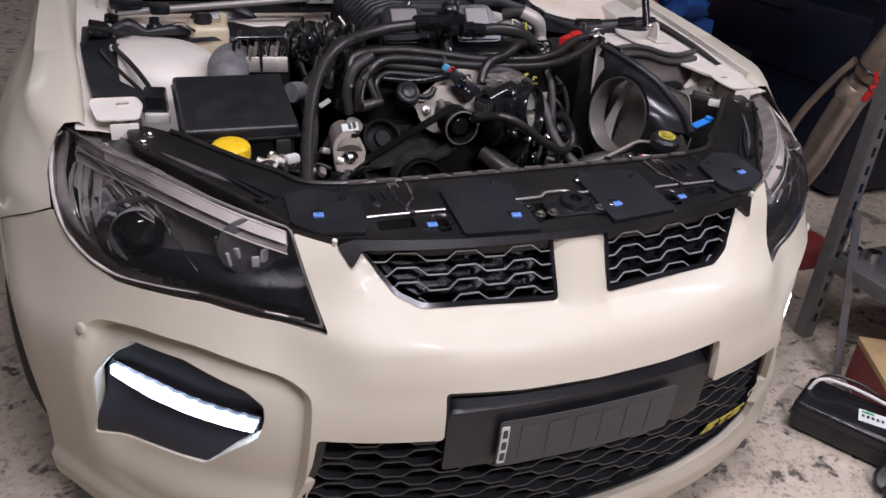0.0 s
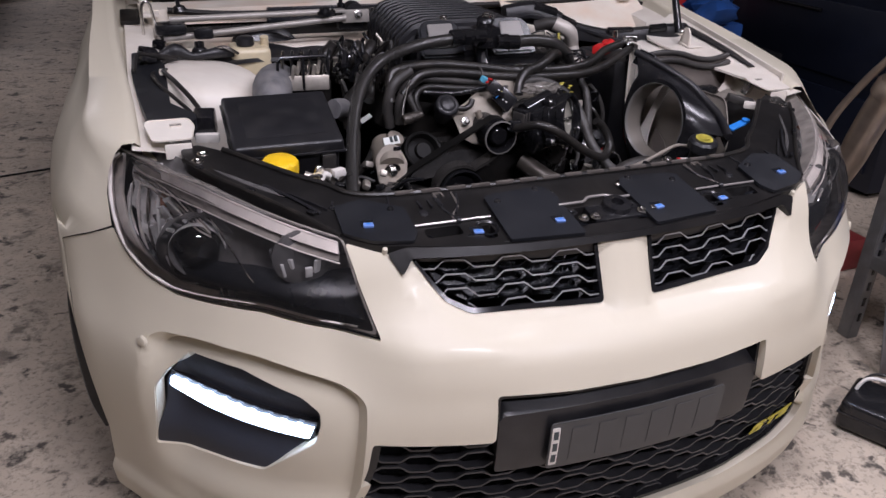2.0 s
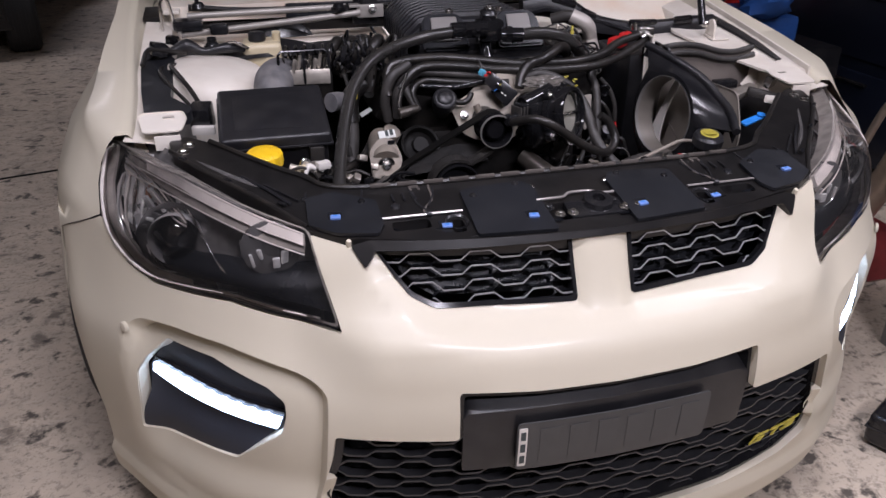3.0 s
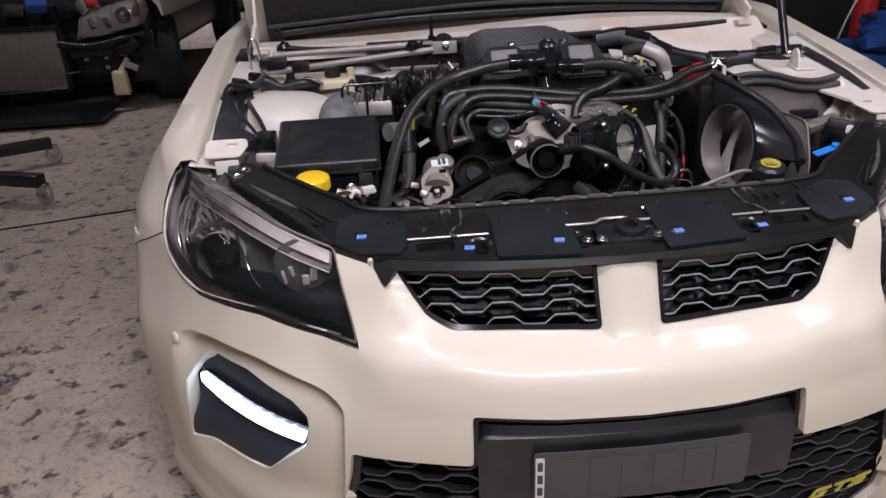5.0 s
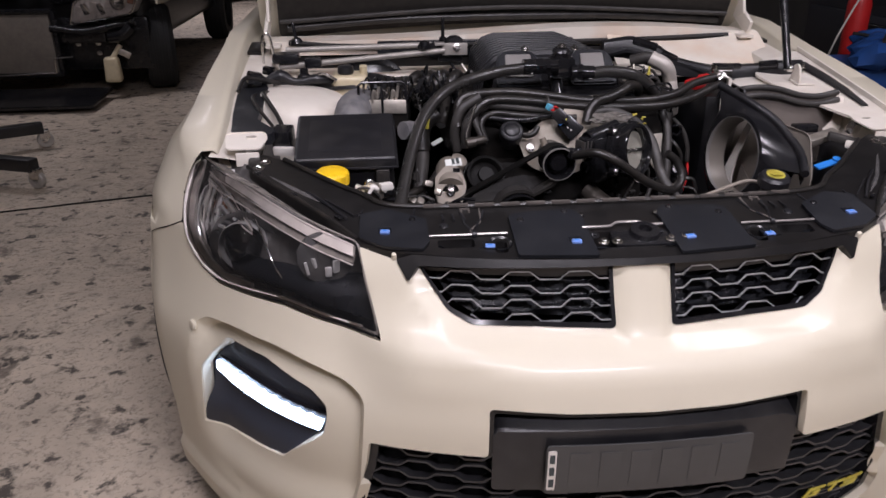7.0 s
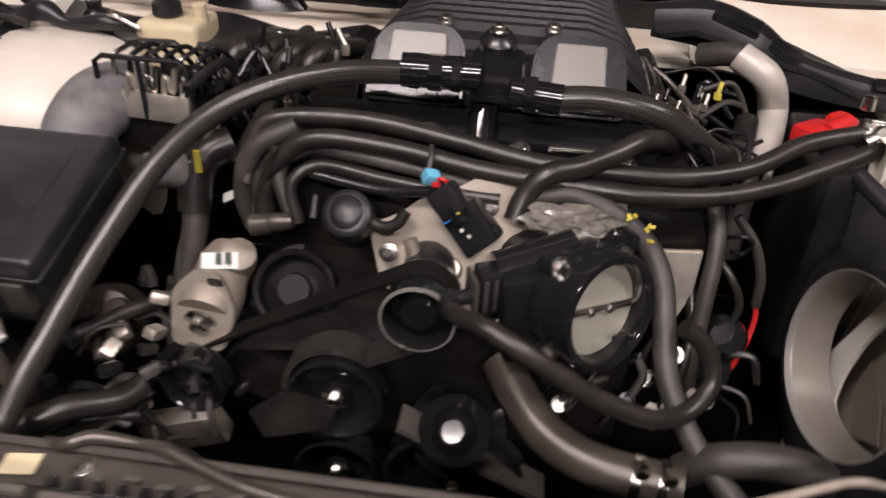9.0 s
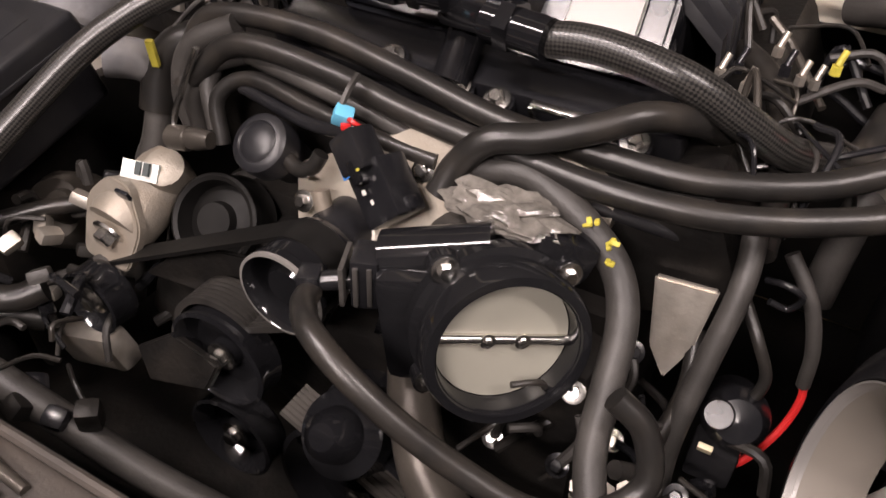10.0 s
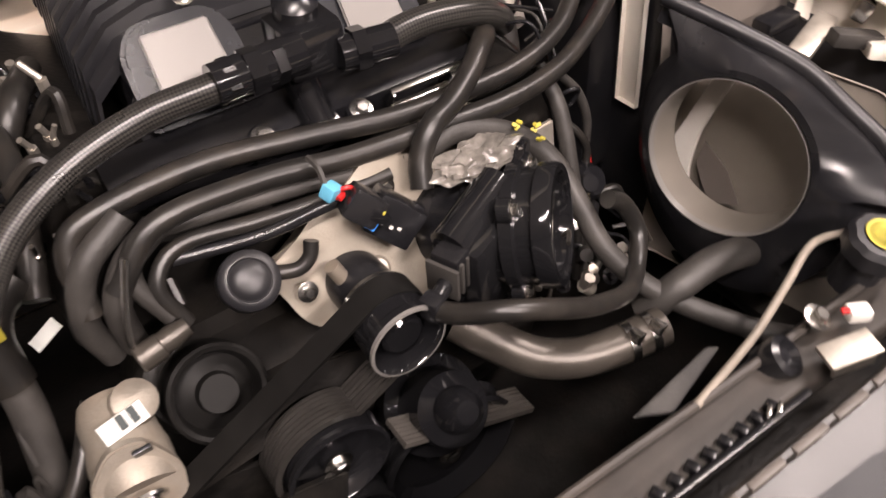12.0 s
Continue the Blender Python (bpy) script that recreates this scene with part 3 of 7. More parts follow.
# right-hand side: shelf rack, cabinet, pipe, boxes
def shelf_rack():
    rack = thing("shelf_rack", (1.6, 0.6, 0), "grey slotted-angle steel shelf rack full of parts", "shelf")
    for x, y in ((1.3, 0.61), (1.32, 0.28), (1.9, 0.61), (1.9, 0.28)):
        bottom = 0.0
        post = part("post", join(block((0.04, 0.004, 1.6), (x, y, 0.8), bevel=0), block((0.004, 0.04, 1.6), (x - 0.02, y + 0.022, 0.8), bevel=0)), RACK, rack)
        for k in range(26):
            z = 0.08 + k * 0.058
            part("slot", block((0.011, 0.002, 0.03), (x, y - 0.003, z), bevel=0), SATIN, post)
    part("brace", block((0.035, 0.004, 0.5), (1.26, 0.5, 0.24), (-22, 12, 0), bevel=0), RACK, rack)
    for z in (0.3, 1.58):
        part("shelf_board", block((0.62, 0.35, 0.012), (1.6, 0.455, z), bevel=0.002), RACK, rack)
        part("shelf_lip", block((0.62, 0.012, 0.045), (1.6, 0.275, z - 0.01), bevel=0.002), RACK, rack)
        part("shelf_lip", block((0.012, 0.35, 0.045), (1.285, 0.455, z - 0.012), bevel=0.002), RACK, rack)


shelf_rack()
ring_nuts = thing("socket", (1.38, 0.55, 0.312), "steel sockets lying on the shelf", "socket")
for q, (x, y) in enumerate(((1.36, 0.6), (1.40, 0.56))):
    part("ring", lathe([(0.012, 0), (0.022, 0), (0.022, 0.03), (0.012, 0.03)], (x, y, 0.308), (0, 0, 1), 20, ring=True), STEEL, ring_nuts)
tagged(part("storage_bin", block((0.2, 0.3, 0.14), (1.60, 0.45, 0.376), bevel=0.01), BLUE_CLOTH), "blue plastic storage bin on the steel shelf", "bin")
tagged(part("spares_box", block((0.14, 0.25, 0.12), (1.80, 0.45, 0.366), bevel=0.01), SATIN), "black spare parts box on the low shelf", "box")
tagged(part("spares_box", block((0.24, 0.34, 0.13), (1.60, 1.15, 0.067), bevel=0.01), DARK_RED), "dark red spare parts box on the floor", "box")


def leaning_pipe():
    pipe = thing("exhaust_pipe", (1.45, 1.2, 0.0), "used stainless exhaust pipe leaning on the rack", "pipe")
    part("tube", tube([(1.52, 1.20, .012), (1.50, 1.06, 0.28), (1.48, .96, .48), (1.47, .925, .58), (1.47, .885, .71), (1.47, .85, .80)], 0.047, 22, radii=[.046, .046, .048, .050, .045]), EXHAUST, pipe)
    part("collar", lathe([(0.046, -0.03), (0.053, -0.024), (0.054, 0.02), (0.047, 0.03)], (1.47, .872, .755), (0, -.4, .9), 24), EXHAUST, pipe)
    part("muffler", tube([(1.47, .842, .815), (1.47, .825, .85), (1.47, .79, .93), (1.47, .70, 1.13), (1.47, .66, 1.22)], .056, 24, radii=[.046, .057, .058, .058, .05]), EXHAUST, pipe, "stained pipe muffler")
    part("seam", lathe([(0.057, -0.004), (0.0605, 0), (0.057, 0.004)], (1.47, .825, .85), (0, -.4, .9), 24, ring=True), SATIN, pipe)
    part("side_pipe", tube([(1.42, 1.06, .50), (1.42, 1.01, .64), (1.43, .94, .77), (1.44, .88, .86)], .013, 12), EXHAUST, pipe)
    part("red_strap", join(block((.05, .02, .035), (1.41, .775, .775), (20, 0, 30), bevel=.008), block((.02, .012, .04), (1.41, .765, .835), (-20, 0, 30), bevel=.005), rod((1.40, .77, .80), (1.43, .76, .815), .008)), RED, pipe, "red strap clip")
    part("foot", block((.10, .10, .012), (1.52, 1.20, .008), bevel=.004), EXHAUST, pipe)


leaning_pipe()
cabinet = thing("tool_cabinet", (2.4, 2.2, 0), "tall navy steel tool cabinet against the wall", "cabinet")
part("body", block((0.6, 2.2, 1.7), (2.6, 2.6, 0.88), bevel=0.012), NAVY, cabinet)
for k in range(4):
    part("drawer", block((0.02, 2.1, 0.33), (2.295, 2.6, 0.28 + k * 0.39), bevel=0.006), NAVY, cabinet)
    part("handle", rod((2.27, 2.0, 0.4 + k * 0.39), (2.27, 3.2, 0.4 + k * 0.39), 0.009), SATIN, cabinet)
for y in (1.6, 3.6):
    part("foot", block((0.5, 0.06, 0.04), (2.6, y, 0.02), bevel=0.004), SATIN, cabinet)

bin_low = thing("blue_crate", (1.75, 2.2, 0), "blue plastic crate heaped with cloths on a dark stand", "crate")
part("stand", block((0.45, 0.7, 0.62), (1.78, 2.25, 0.31), bevel=0.01), SATIN, bin_low)
part("crate", block((0.30, 0.40, 0.12), (1.70, 2.22, 0.68), bevel=0.02), BLUE_CLOTH, bin_low)
for k in range(5):
    part("cloth", lathe([(0.01, -0.05), (0.08, -0.03), (0.1, 0.01), (0.06, 0.05), (0.01, 0.065)], (1.66 + 0.06 * k, 2.0 + 0.1 * k, 0.79), (0.2 * math.sin(k * 2.0), 0.3, 1), 14, lambda a, h: 1 + 0.25 * math.sin(3 * a + 40 * h)), BLUE_CLOTH, bin_low)
part("cable", tube([(1.62, 1.95, 0.8), (1.72, 2.05, 0.9), (1.85, 2.1, 0.88), (1.88, 2.25, 0.83), (1.72, 2.3, 0.85)], 0.008, 8), RUBBER, bin_low)

ext = thing("fire_extinguisher", (2.0, 2.75, 0), "red fire extinguisher standing on a dark crate", "extinguisher")
part("crate", block((0.32, 0.32, 0.62), (2.0, 2.8, 0.31), bevel=0.01), SATIN, ext)
part("cylinder", lathe([(0.02, 0.0), (0.055, 0.0), (0.058, 0.02), (0.058, 0.3), (0.045, 0.36), (0.025, 0.39), (0.025, 0.42)], (2.05, 2.8, 0.62), (0, 0, 1)), RED, ext, "glossy red cylinder")
part("valve", block((0.05, 0.12, 0.06), (2.05, 2.78, 1.06), bevel=0.01), SATIN, ext)
part("hose", tube([(2.05, 2.74, 1.05), (1.96, 2.66, 0.98), (1.88, 2.66, 0.8), (1.86, 2.70, 0.66)], 0.005, 8), PALE, ext)


def floor_box():
    case = thing("battery_charger", (1.02, 0.2, 0), "black electronics case with a white label on the floor", "electronics case")
    m = (0, 0, -62)
    part("case", block((0.34, 0.16, 0.09), (1.03, 0.16, 0.052), m, bevel=0.018, segments=3), SATIN, case)
    part("seam", block((0.345, 0.165, 0.004), (1.03, 0.16, 0.058), m, bevel=0), PLASTIC, case)
    label = part("label", block((0.075, 0.055, 0.001), (1.03, 0.14, 0.0985), (0, 0, -50), bevel=0), PAPER, case, "white paper label")
    for k in range(5):
        a = Matrix.Translation((1.03, 0.14, 0.0995)) @ Matrix.Rotation(radians(-50), 4, "Z")
        part("print_bar", slab([(-0.03 + k * 0.012, -0.008), (-0.023 + k * 0.012, -0.008), (-0.023 + k * 0.012, 0.004), (-0.03 + k * 0.012, 0.004)], 0.0006, a, 0), INK, label)
    a = Matrix.Translation((1.03, 0.14, 0.0995)) @ Matrix.Rotation(radians(-50), 4, "Z")
    part("print_bar", slab([(-0.03, 0.012), (0.0, 0.012), (0.0, 0.022), (-0.03, 0.022)], 0.0006, a, 0), GREEN, label)
    part("lead", tube([(0.95, 0.30, 0.07), (0.98, 0.29, 0.13), (1.04, 0.25, 0.125), (1.08, 0.18, 0.12), (1.12, 0.10, 0.11)], 0.005, 8), PALE, case)
    part("lead", tube([(0.97, 0.31, 0.06), (1.02, 0.31, 0.12), (1.08, 0.25, 0.125), (1.13, 0.16, 0.1)], 0.004, 8), RUBBER, case)
    part("foot", block((0.3, 0.13, 0.01), (1.03, 0.16, 0.005), m, bevel=0), RUBBER, case)


floor_box()
carton = thing("carton", (1.28, 0.2, 0), "dark red carton with a pale wooden top lying beside the rack", "carton")
part("body", block((0.2, 0.3, 0.13), (1.25, 0.22, 0.067), (0, 0, -30), bevel=0.005), DARK_RED, carton)
part("strip", block((0.205, 0.305, 0.02), (1.25, 0.22, 0.143), (0, 0, -30), bevel=0.004), CARD, carton, "pale wooden top board")
for k, (x, y) in enumerate(((0.965, 0.0), (0.93, -0.06))):
    roller = thing("castor", (x, y, 0), "small black rubber castor wheel lying on the floor", "castor", "loose castors")
    part("tyre", lathe([(0.012, -0.014), (0.036, -0.016), (0.042, -0.008), (0.042, 0.008), (0.036, 0.016), (0.012, 0.014)], (x, y, 0.03), (-0.6, -0.5, 0.62), 28), RUBBER, roller)
    part("hub", lathe([(0.004, 0.0), (0.014, 0.0), (0.016, 0.012), (0.007, 0.02), (0.003, 0.02)], (x, y, 0.03), (-0.6, -0.5, 0.62), 18), STEEL, roller)


# ---- the white car: nose and panels ----
car = thing("car", (0, 1.0, 0), "white sports sedan with its bonnet open, standing on the workshop floor", "car")

PLAN = np.array([(0, 0), (.15, .006), (.28, .02), (.40, .045), (.49, .072), (.60, .118), (.70, .19), (.78, .272), (.84, .345), (.904, .436), (.960, .522), (.987, .605), (1.002, .71), (1.010, .85)])
RUN = np.concatenate([[0], np.cumsum(np.hypot(*np.diff(PLAN, axis=0).T))])
RAKE = np.array([(.08, .07), (.17, .045), (.25, .028), (.35, .012), (.45, .0), (.55, .003), (.57, .007), (.60, .015), (.62, .021), (.634, .028), (.643, .038), (.657, .060), (.67, .076), (.70, .093), (.80, .137), (.86, .17), (.92, .21)])


FLANK = np.array([(.08, .07), (.17, .045), (.25, .028), (.35, .012), (.45, .002), (.52, .006), (.556, .016), (.60, .044), (.62, .057), (.64, .069), (.67, .084), (.70, .098), (.80, .137), (.86, .17), (.92, .21)])


def ease(x, xs, ys):
    m = np.gradient(ys, xs)
    i = int(np.clip(np.searchsorted(xs, x) - 1, 0, len(xs) - 2))
    h = xs[i + 1] - xs[i]
    t = float(np.clip((x - xs[i]) / h, 0, 1))
    return float((2 * t ** 3 - 3 * t ** 2 + 1) * ys[i] + (t ** 3 - 2 * t ** 2 + t) * h * m[i] + (-2 * t ** 3 + 3 * t ** 2) * ys[i + 1] + (t ** 3 - t ** 2) * h * m[i + 1])


def step01(t):
    t = min(max(t, 0.0), 1.0)
    return t * t * (3 - 2 * t)


def nose(s, z, back=0.0):
    """The skin of the car's front: s runs round it from the middle, z is height; back: metres behind the skin."""
    side, a = (-1 if s < 0 else 1), abs(s)
    x, g = ease(a, RUN, PLAN[:, 0]), ease(a, RUN, PLAN[:, 1])
    x2, g2 = ease(a + 0.01, RUN, PLAN[:, 0]), ease(a + 0.01, RUN, PLAN[:, 1])
    k = 1 + 0.4 * step01((z - .74) / .12)
    flank = step01((a - .40) / .16)
    low = z - .024 * step01((a - .16) / .2) * step01((z - .56) / .05) * (1 - step01((z - .69) / .05))
    lean = 0.0
    if flank < 1:
        lean += (1 - flank) * ease(low, RAKE[:, 0], RAKE[:, 1])
    if flank > 0:
        lean += flank * ease(z, FLANK[:, 0], FLANK[:, 1])
    p = Vector((side * x, lean + g * k, z))
    if back:
        d = Vector((x2 - x, (g2 - g) * k, 0)).normalized()
        p += float(back) * Vector((-side * d.y, d.x, 0))
    return p


def mirrored(poly):
    return [(-u, v) for u, v in reversed(poly)]


GRILLE_HOLE = rounded([(.054, .787), (.051, .679), (.306, .692), (.348, .712), (.392, .772), (.398, .785)], 0.010)
LOW_HALF = [(0, .563), (.15, .565), (.284, .574), (.286, .480), (.498, .488), (.507, .43), (.535, .33), (.525, .262), (.46, .228), (.3, .207), (.12, .202), (0, .201)]
LOW_HOLE = rounded(LOW_HALF[:-1] + mirrored(LOW_HALF[1:]), 0.009)
LAMP = [(.503, .806), (.585, .824), (.67, .841), (.75, .851), (.85, .853), (.962, .857), (.99, .825), (1.0, .795), (.985, .757), (.955, .722), (.905, .697), (.84, .684),
        (.75, .688), (.66, .691), (.57, .678), (.50, .671), (.471, .670), (.49, .742)]
POCKET = rounded([(.864, .577), (.740, .577), (.624, .550), (.592, .526), (.592, .50), (.604, .462), (.660, .418), (.716, .368), (.835, .358), (.972, .342), (.962, .42), (.955, .49), (.925, .53)], 0.008)
SCULPT = rounded([(.90, .610), (.80, .620), (.68, .618), (.60, .604), (.535, .590), (.503, .568), (.505, .535), (.522, .36), (.545, .235), (.70, .20), (1.02, .24), (1.0, .45), (.955, .58)], 0.03)
BUMPER_HALF = [(0, .786), (.052, .786), (.051, .679), (.306, .692), (.348, .712), (.392, .772), (.402, .789), (.43, .786), (.50, .801), (.487, .742), (.466, .6655), (.50, .667), (.57, .674), (.66, .687),
               (.75, .684), (.84, .680), (.907, .693), (.958, .718), (.992, .756), (1.09, .722), (1.192, .688), (1.19, .53), (1.155, .40), (1.13, .30), (1.14, .2), (1.13, .12), (.9, .115), (.5, .105), (0, .10)]


SCULPT_IN = [(.762 + (u - .762) * .935, .415 + (v - .415) * .92) for u, v in SCULPT]
sculpt_arr = np.array(SCULPT)


BOWL = [(-.05, .652), (.05, .652), (.17, .652), (.275, .660), (.335, .678), (.365, .700), (.397, .730), (.413, .765), (.425, .84), (-.05, .84)]
bowl_arr = np.array(BOWL)


def sculpted(s, z):
    a = abs(s)
    deep = 0.0
    if 0.48 < a < 1.05 and z < 0.65:
        q = np.array([(a, z)])
        if inside(q, sculpt_arr)[0]:
            deep = 0.028 * step01(edge_gap(q, sculpt_arr)[0] / 0.016)
            deep *= (1 - 0.8 * step01((0.36 - z) / 0.1)) * (1 - step01((a - .90) / .10))
    # the middle post stands a little proud, the grille surround a little deep
    if z > 0.64 and a < 0.44:
        q = np.array([(a, z)])
        if inside(q, bowl_arr)[0]:
            deep += 0.013 * step01((a - 0.03) / 0.025) * step01(edge_gap(q, bowl_arr)[0] / 0.018)
    # chamfered lower lip
    if z < 0.2:
        deep -= 0.012 * step01((0.2 - z) / 0.02)
    return nose(s, z, deep)


BOWL_LINE = [(.402, .735), (.37, .702), (.338, .676), (.275, .6595), (.17, .6515), (-.17, .6515), (-.275, .6595), (-.338, .676), (-.37, .702), (-.402, .735), (-.385, .727), (-.355, .703), (-.33, .688), (-.27, .672), (-.17, .671), (.17, .671), (.27, .672), (.33, .688), (.355, .703), (.385, .727)]
half = BUMPER_HALF
bumper_outline = half[:-1] + [(0, .10)] + mirrored(half[1:-1])
bumper = part("bumper_cover", sheet(sculpted, rounded(bumper_outline, 0.006, 3), [LOW_HOLE, POCKET, mirrored(POCKET)], 0.017, 0.02, [SCULPT, mirrored(SCULPT), SCULPT_IN, mirrored(SCULPT_IN), BOWL_LINE, [(-.42, .640), (.42, .640), (.42, .666), (-.42, .666)]]), PAINT, car, "glossy white moulded front bumper")


def wave_bar(s0, s1, z, back, period=0.105, height=0.0125, drop=0.008, deep=0.022, phase=0.0, thick=0.0028):
    """One zigzag bar of a grille: flat crests and troughs, sloping flanks, with depth."""
    kinks = [(k + q - phase) * period for k in range(-8, 9) for q in (.08, .165, .25, .335, .415, .5, .585, .665, .75, .835, .92, 1.0)]
    rings = []
    for s in [s0] + [s for s in sorted(kinks) if s0 + .002 < s < s1 - .002] + [s1]:
        f = ((s / period + phase) % 1.0) * 4
        h = min(max((abs(f - 2) - 0.66) / 0.68, 0), 1) * height
        a, b = nose(s, z + h, back), nose(s, z + h - drop, back + deep)
        up = Vector((0, 0, thick / 2))
        rings.append([a + up, a - up, b - up * 0.6, b + up * 0.6])
    return loops_to_bm(rings)


def span(poly, z):
    xs = []
    for (x0, y0), (x1, y1) in zip(poly, poly[1:] + poly[:1]):
        if (y0 > z) != (y1 > z):
            xs.append(x0 + (x1 - x0) * (z - y0) / (y1 - y0))
    return (min(xs), max(xs)) if xs else None


for side in (-1, 1):
    upper = part("grille", sheet(lambda u, v: nose(u, v, 0.055), [(side * u, v) for u, v in (GRILLE_HOLE if side > 0 else GRILLE_HOLE[::-1])], step=0.04, thick=0.004), LAMP_BLACK, car, "black honeycomb grille insert")
    part("grille_rim", sheet(lambda u, v: nose(u, v, 0.010), [(side * u, v) for u, v in (GRILLE_HOLE if side > 0 else GRILLE_HOLE[::-1])],
                             [[(side * (0.225 + (u - 0.225) * 0.962), 0.765 + (v - 0.765) * 0.9) for u, v in GRILLE_HOLE]], 0.03, 0.02), SATIN, upper)
    for row in range(6):
        z = 0.668 + 0.0222 * row
        got = span(GRILLE_HOLE, max(z + 0.004, 0.683))
        if got:
            s0, s1 = got[0] + 0.002, got[1] - 0.002
            bar = part("bar", wave_bar(min(side * s0, side * s1), max(side * s0, side * s1), z, 0.016, phase=-.06 * side), SATIN, upper)
            # Thin pale strip paints the highlight along the bar's front edge.
            part("bar_glint", wave_bar(min(side * s0, side * s1), max(side * s0, side * s1), z + .0012, 0.0145, phase=-.06 * side, drop=.0005, deep=.003, thick=.0026), GRILLE_GLINT, bar, "pale strip for the light caught along the bar edge")
            part("bar", wave_bar(min(side * s0, side * s1), max(side * s0, side * s1), z + 0.011, 0.032, phase=.5 - .06 * side, height=0.01), LAMP_BLACK, upper)

lower = part("lower_grille", sheet(lambda u, v: nose(u, v, 0.075), LOW_HOLE, step=0.05, thick=0.004), LAMP_BLACK, car, "black honeycomb lower grille")
part("grille_rim", sheet(lambda u, v: nose(u, v, 0.014), LOW_HOLE, [[(u * 0.972, 0.36 + (v - 0.36) * 0.93) for u, v in LOW_HOLE]], 0.04, 0.03), SATIN, lower)
for row in range(10):
    z = 0.212 + 0.0268 * row
    got = span(LOW_HOLE, z + 0.006)
    if got:
        part("bar", wave_bar(got[0] + 0.004, got[1] - 0.004, z, 0.024, period=0.104, height=0.013, drop=0.012, deep=0.03, phase=0.5 * (row % 2), thick=0.004), LOW_BAR, lower)

# plate carrier and plate
carrier_poly = rounded([(-.279, .566), (0, .556), (.279, .566), (.279, .395), (-.279, .395)], 0.008)
carrier = part("plate_carrier", sheet(lambda u, v: nose(u, v, 0.012 + 0.03 * step01((v - 0.525) / 0.01)), carrier_poly, step=0.02, thick=0.03), PLASTIC, car, "black plastic number plate carrier")
plate = part("number_plate", sheet(lambda u, v: nose(u, v, -0.002), rounded([(-.186, .505), (.186, .505), (.186, .398), (-.186, .398)], 0.01), step=0.03, thick=0.003), PLATE_DARK, car, "dark number plate with plain bars")
part("edge_strip", sheet(lambda u, v: nose(u, v, -0.0035), rounded([(-.183, .496), (-.168, .496), (-.168, .408), (-.183, .408)], 0.003), step=0.03, thick=0.001), PALE, plate, "pale strip with small dark bars")
for k in range(3):
    part("bar", sheet(lambda u, v: nose(u, v, -0.0045), [(-.180, .488 - .027 * k), (-.171, .488 - .027 * k), (-.171, .47 - .027 * k), (-.180, .47 - .027 * k)], step=0.03, thick=0.0008), INK, plate)
for k in range(6):
    u0 = -.145 + .054 * k
    part("bar", sheet(lambda u, v: nose(u, v, -0.0032), [(u0, .49), (u0 + .036, .49), (u0 + .036, .415), (u0, .415)], step=0.03, thick=0.0008), PLATE_BAR, plate)

# yellow badge on the lower grille: three slanted marks
badge = part("badge", sheet(lambda u, v: nose(u, v, 0.014), [(.345, .283), (.505, .283), (.505, .287), (.345, .287)], step=0.03, thick=0.004), SATIN, car, "yellow slanted badge on the lower grille")
for u0, marks in ((.352, ((0, .0, .034, .006), (0, .0, .006, .026), (0, .021, .036, .027), (.028, .0, .034, .014), (.016, .010, .034, .015))),
                  (.400, ((-.002, .021, .042, .027), (.017, .0, .024, .024))),
                  (.448, ((0, .0, .036, .006), (.03, .003, .036, .015), (.002, .0105, .034, .016), (.0, .013, .007, .025), (.0, .021, .04, .027)))):
    for a0, b0, a1, b1 in marks:
        lean = 0.55
        part("mark", sheet(lambda u, v: nose(u, v, 0.012), [(u0 + a0 + lean * b0, .288 + .85 * b0), (u0 + a1 + lean * b0, .288 + .85 * b0), (u0 + a1 + lean * b1, .288 + .85 * b1), (u0 + a0 + lean * b1, .288 + .85 * b1)], step=0.03, thick=0.003), YELLOW_INK, badge)

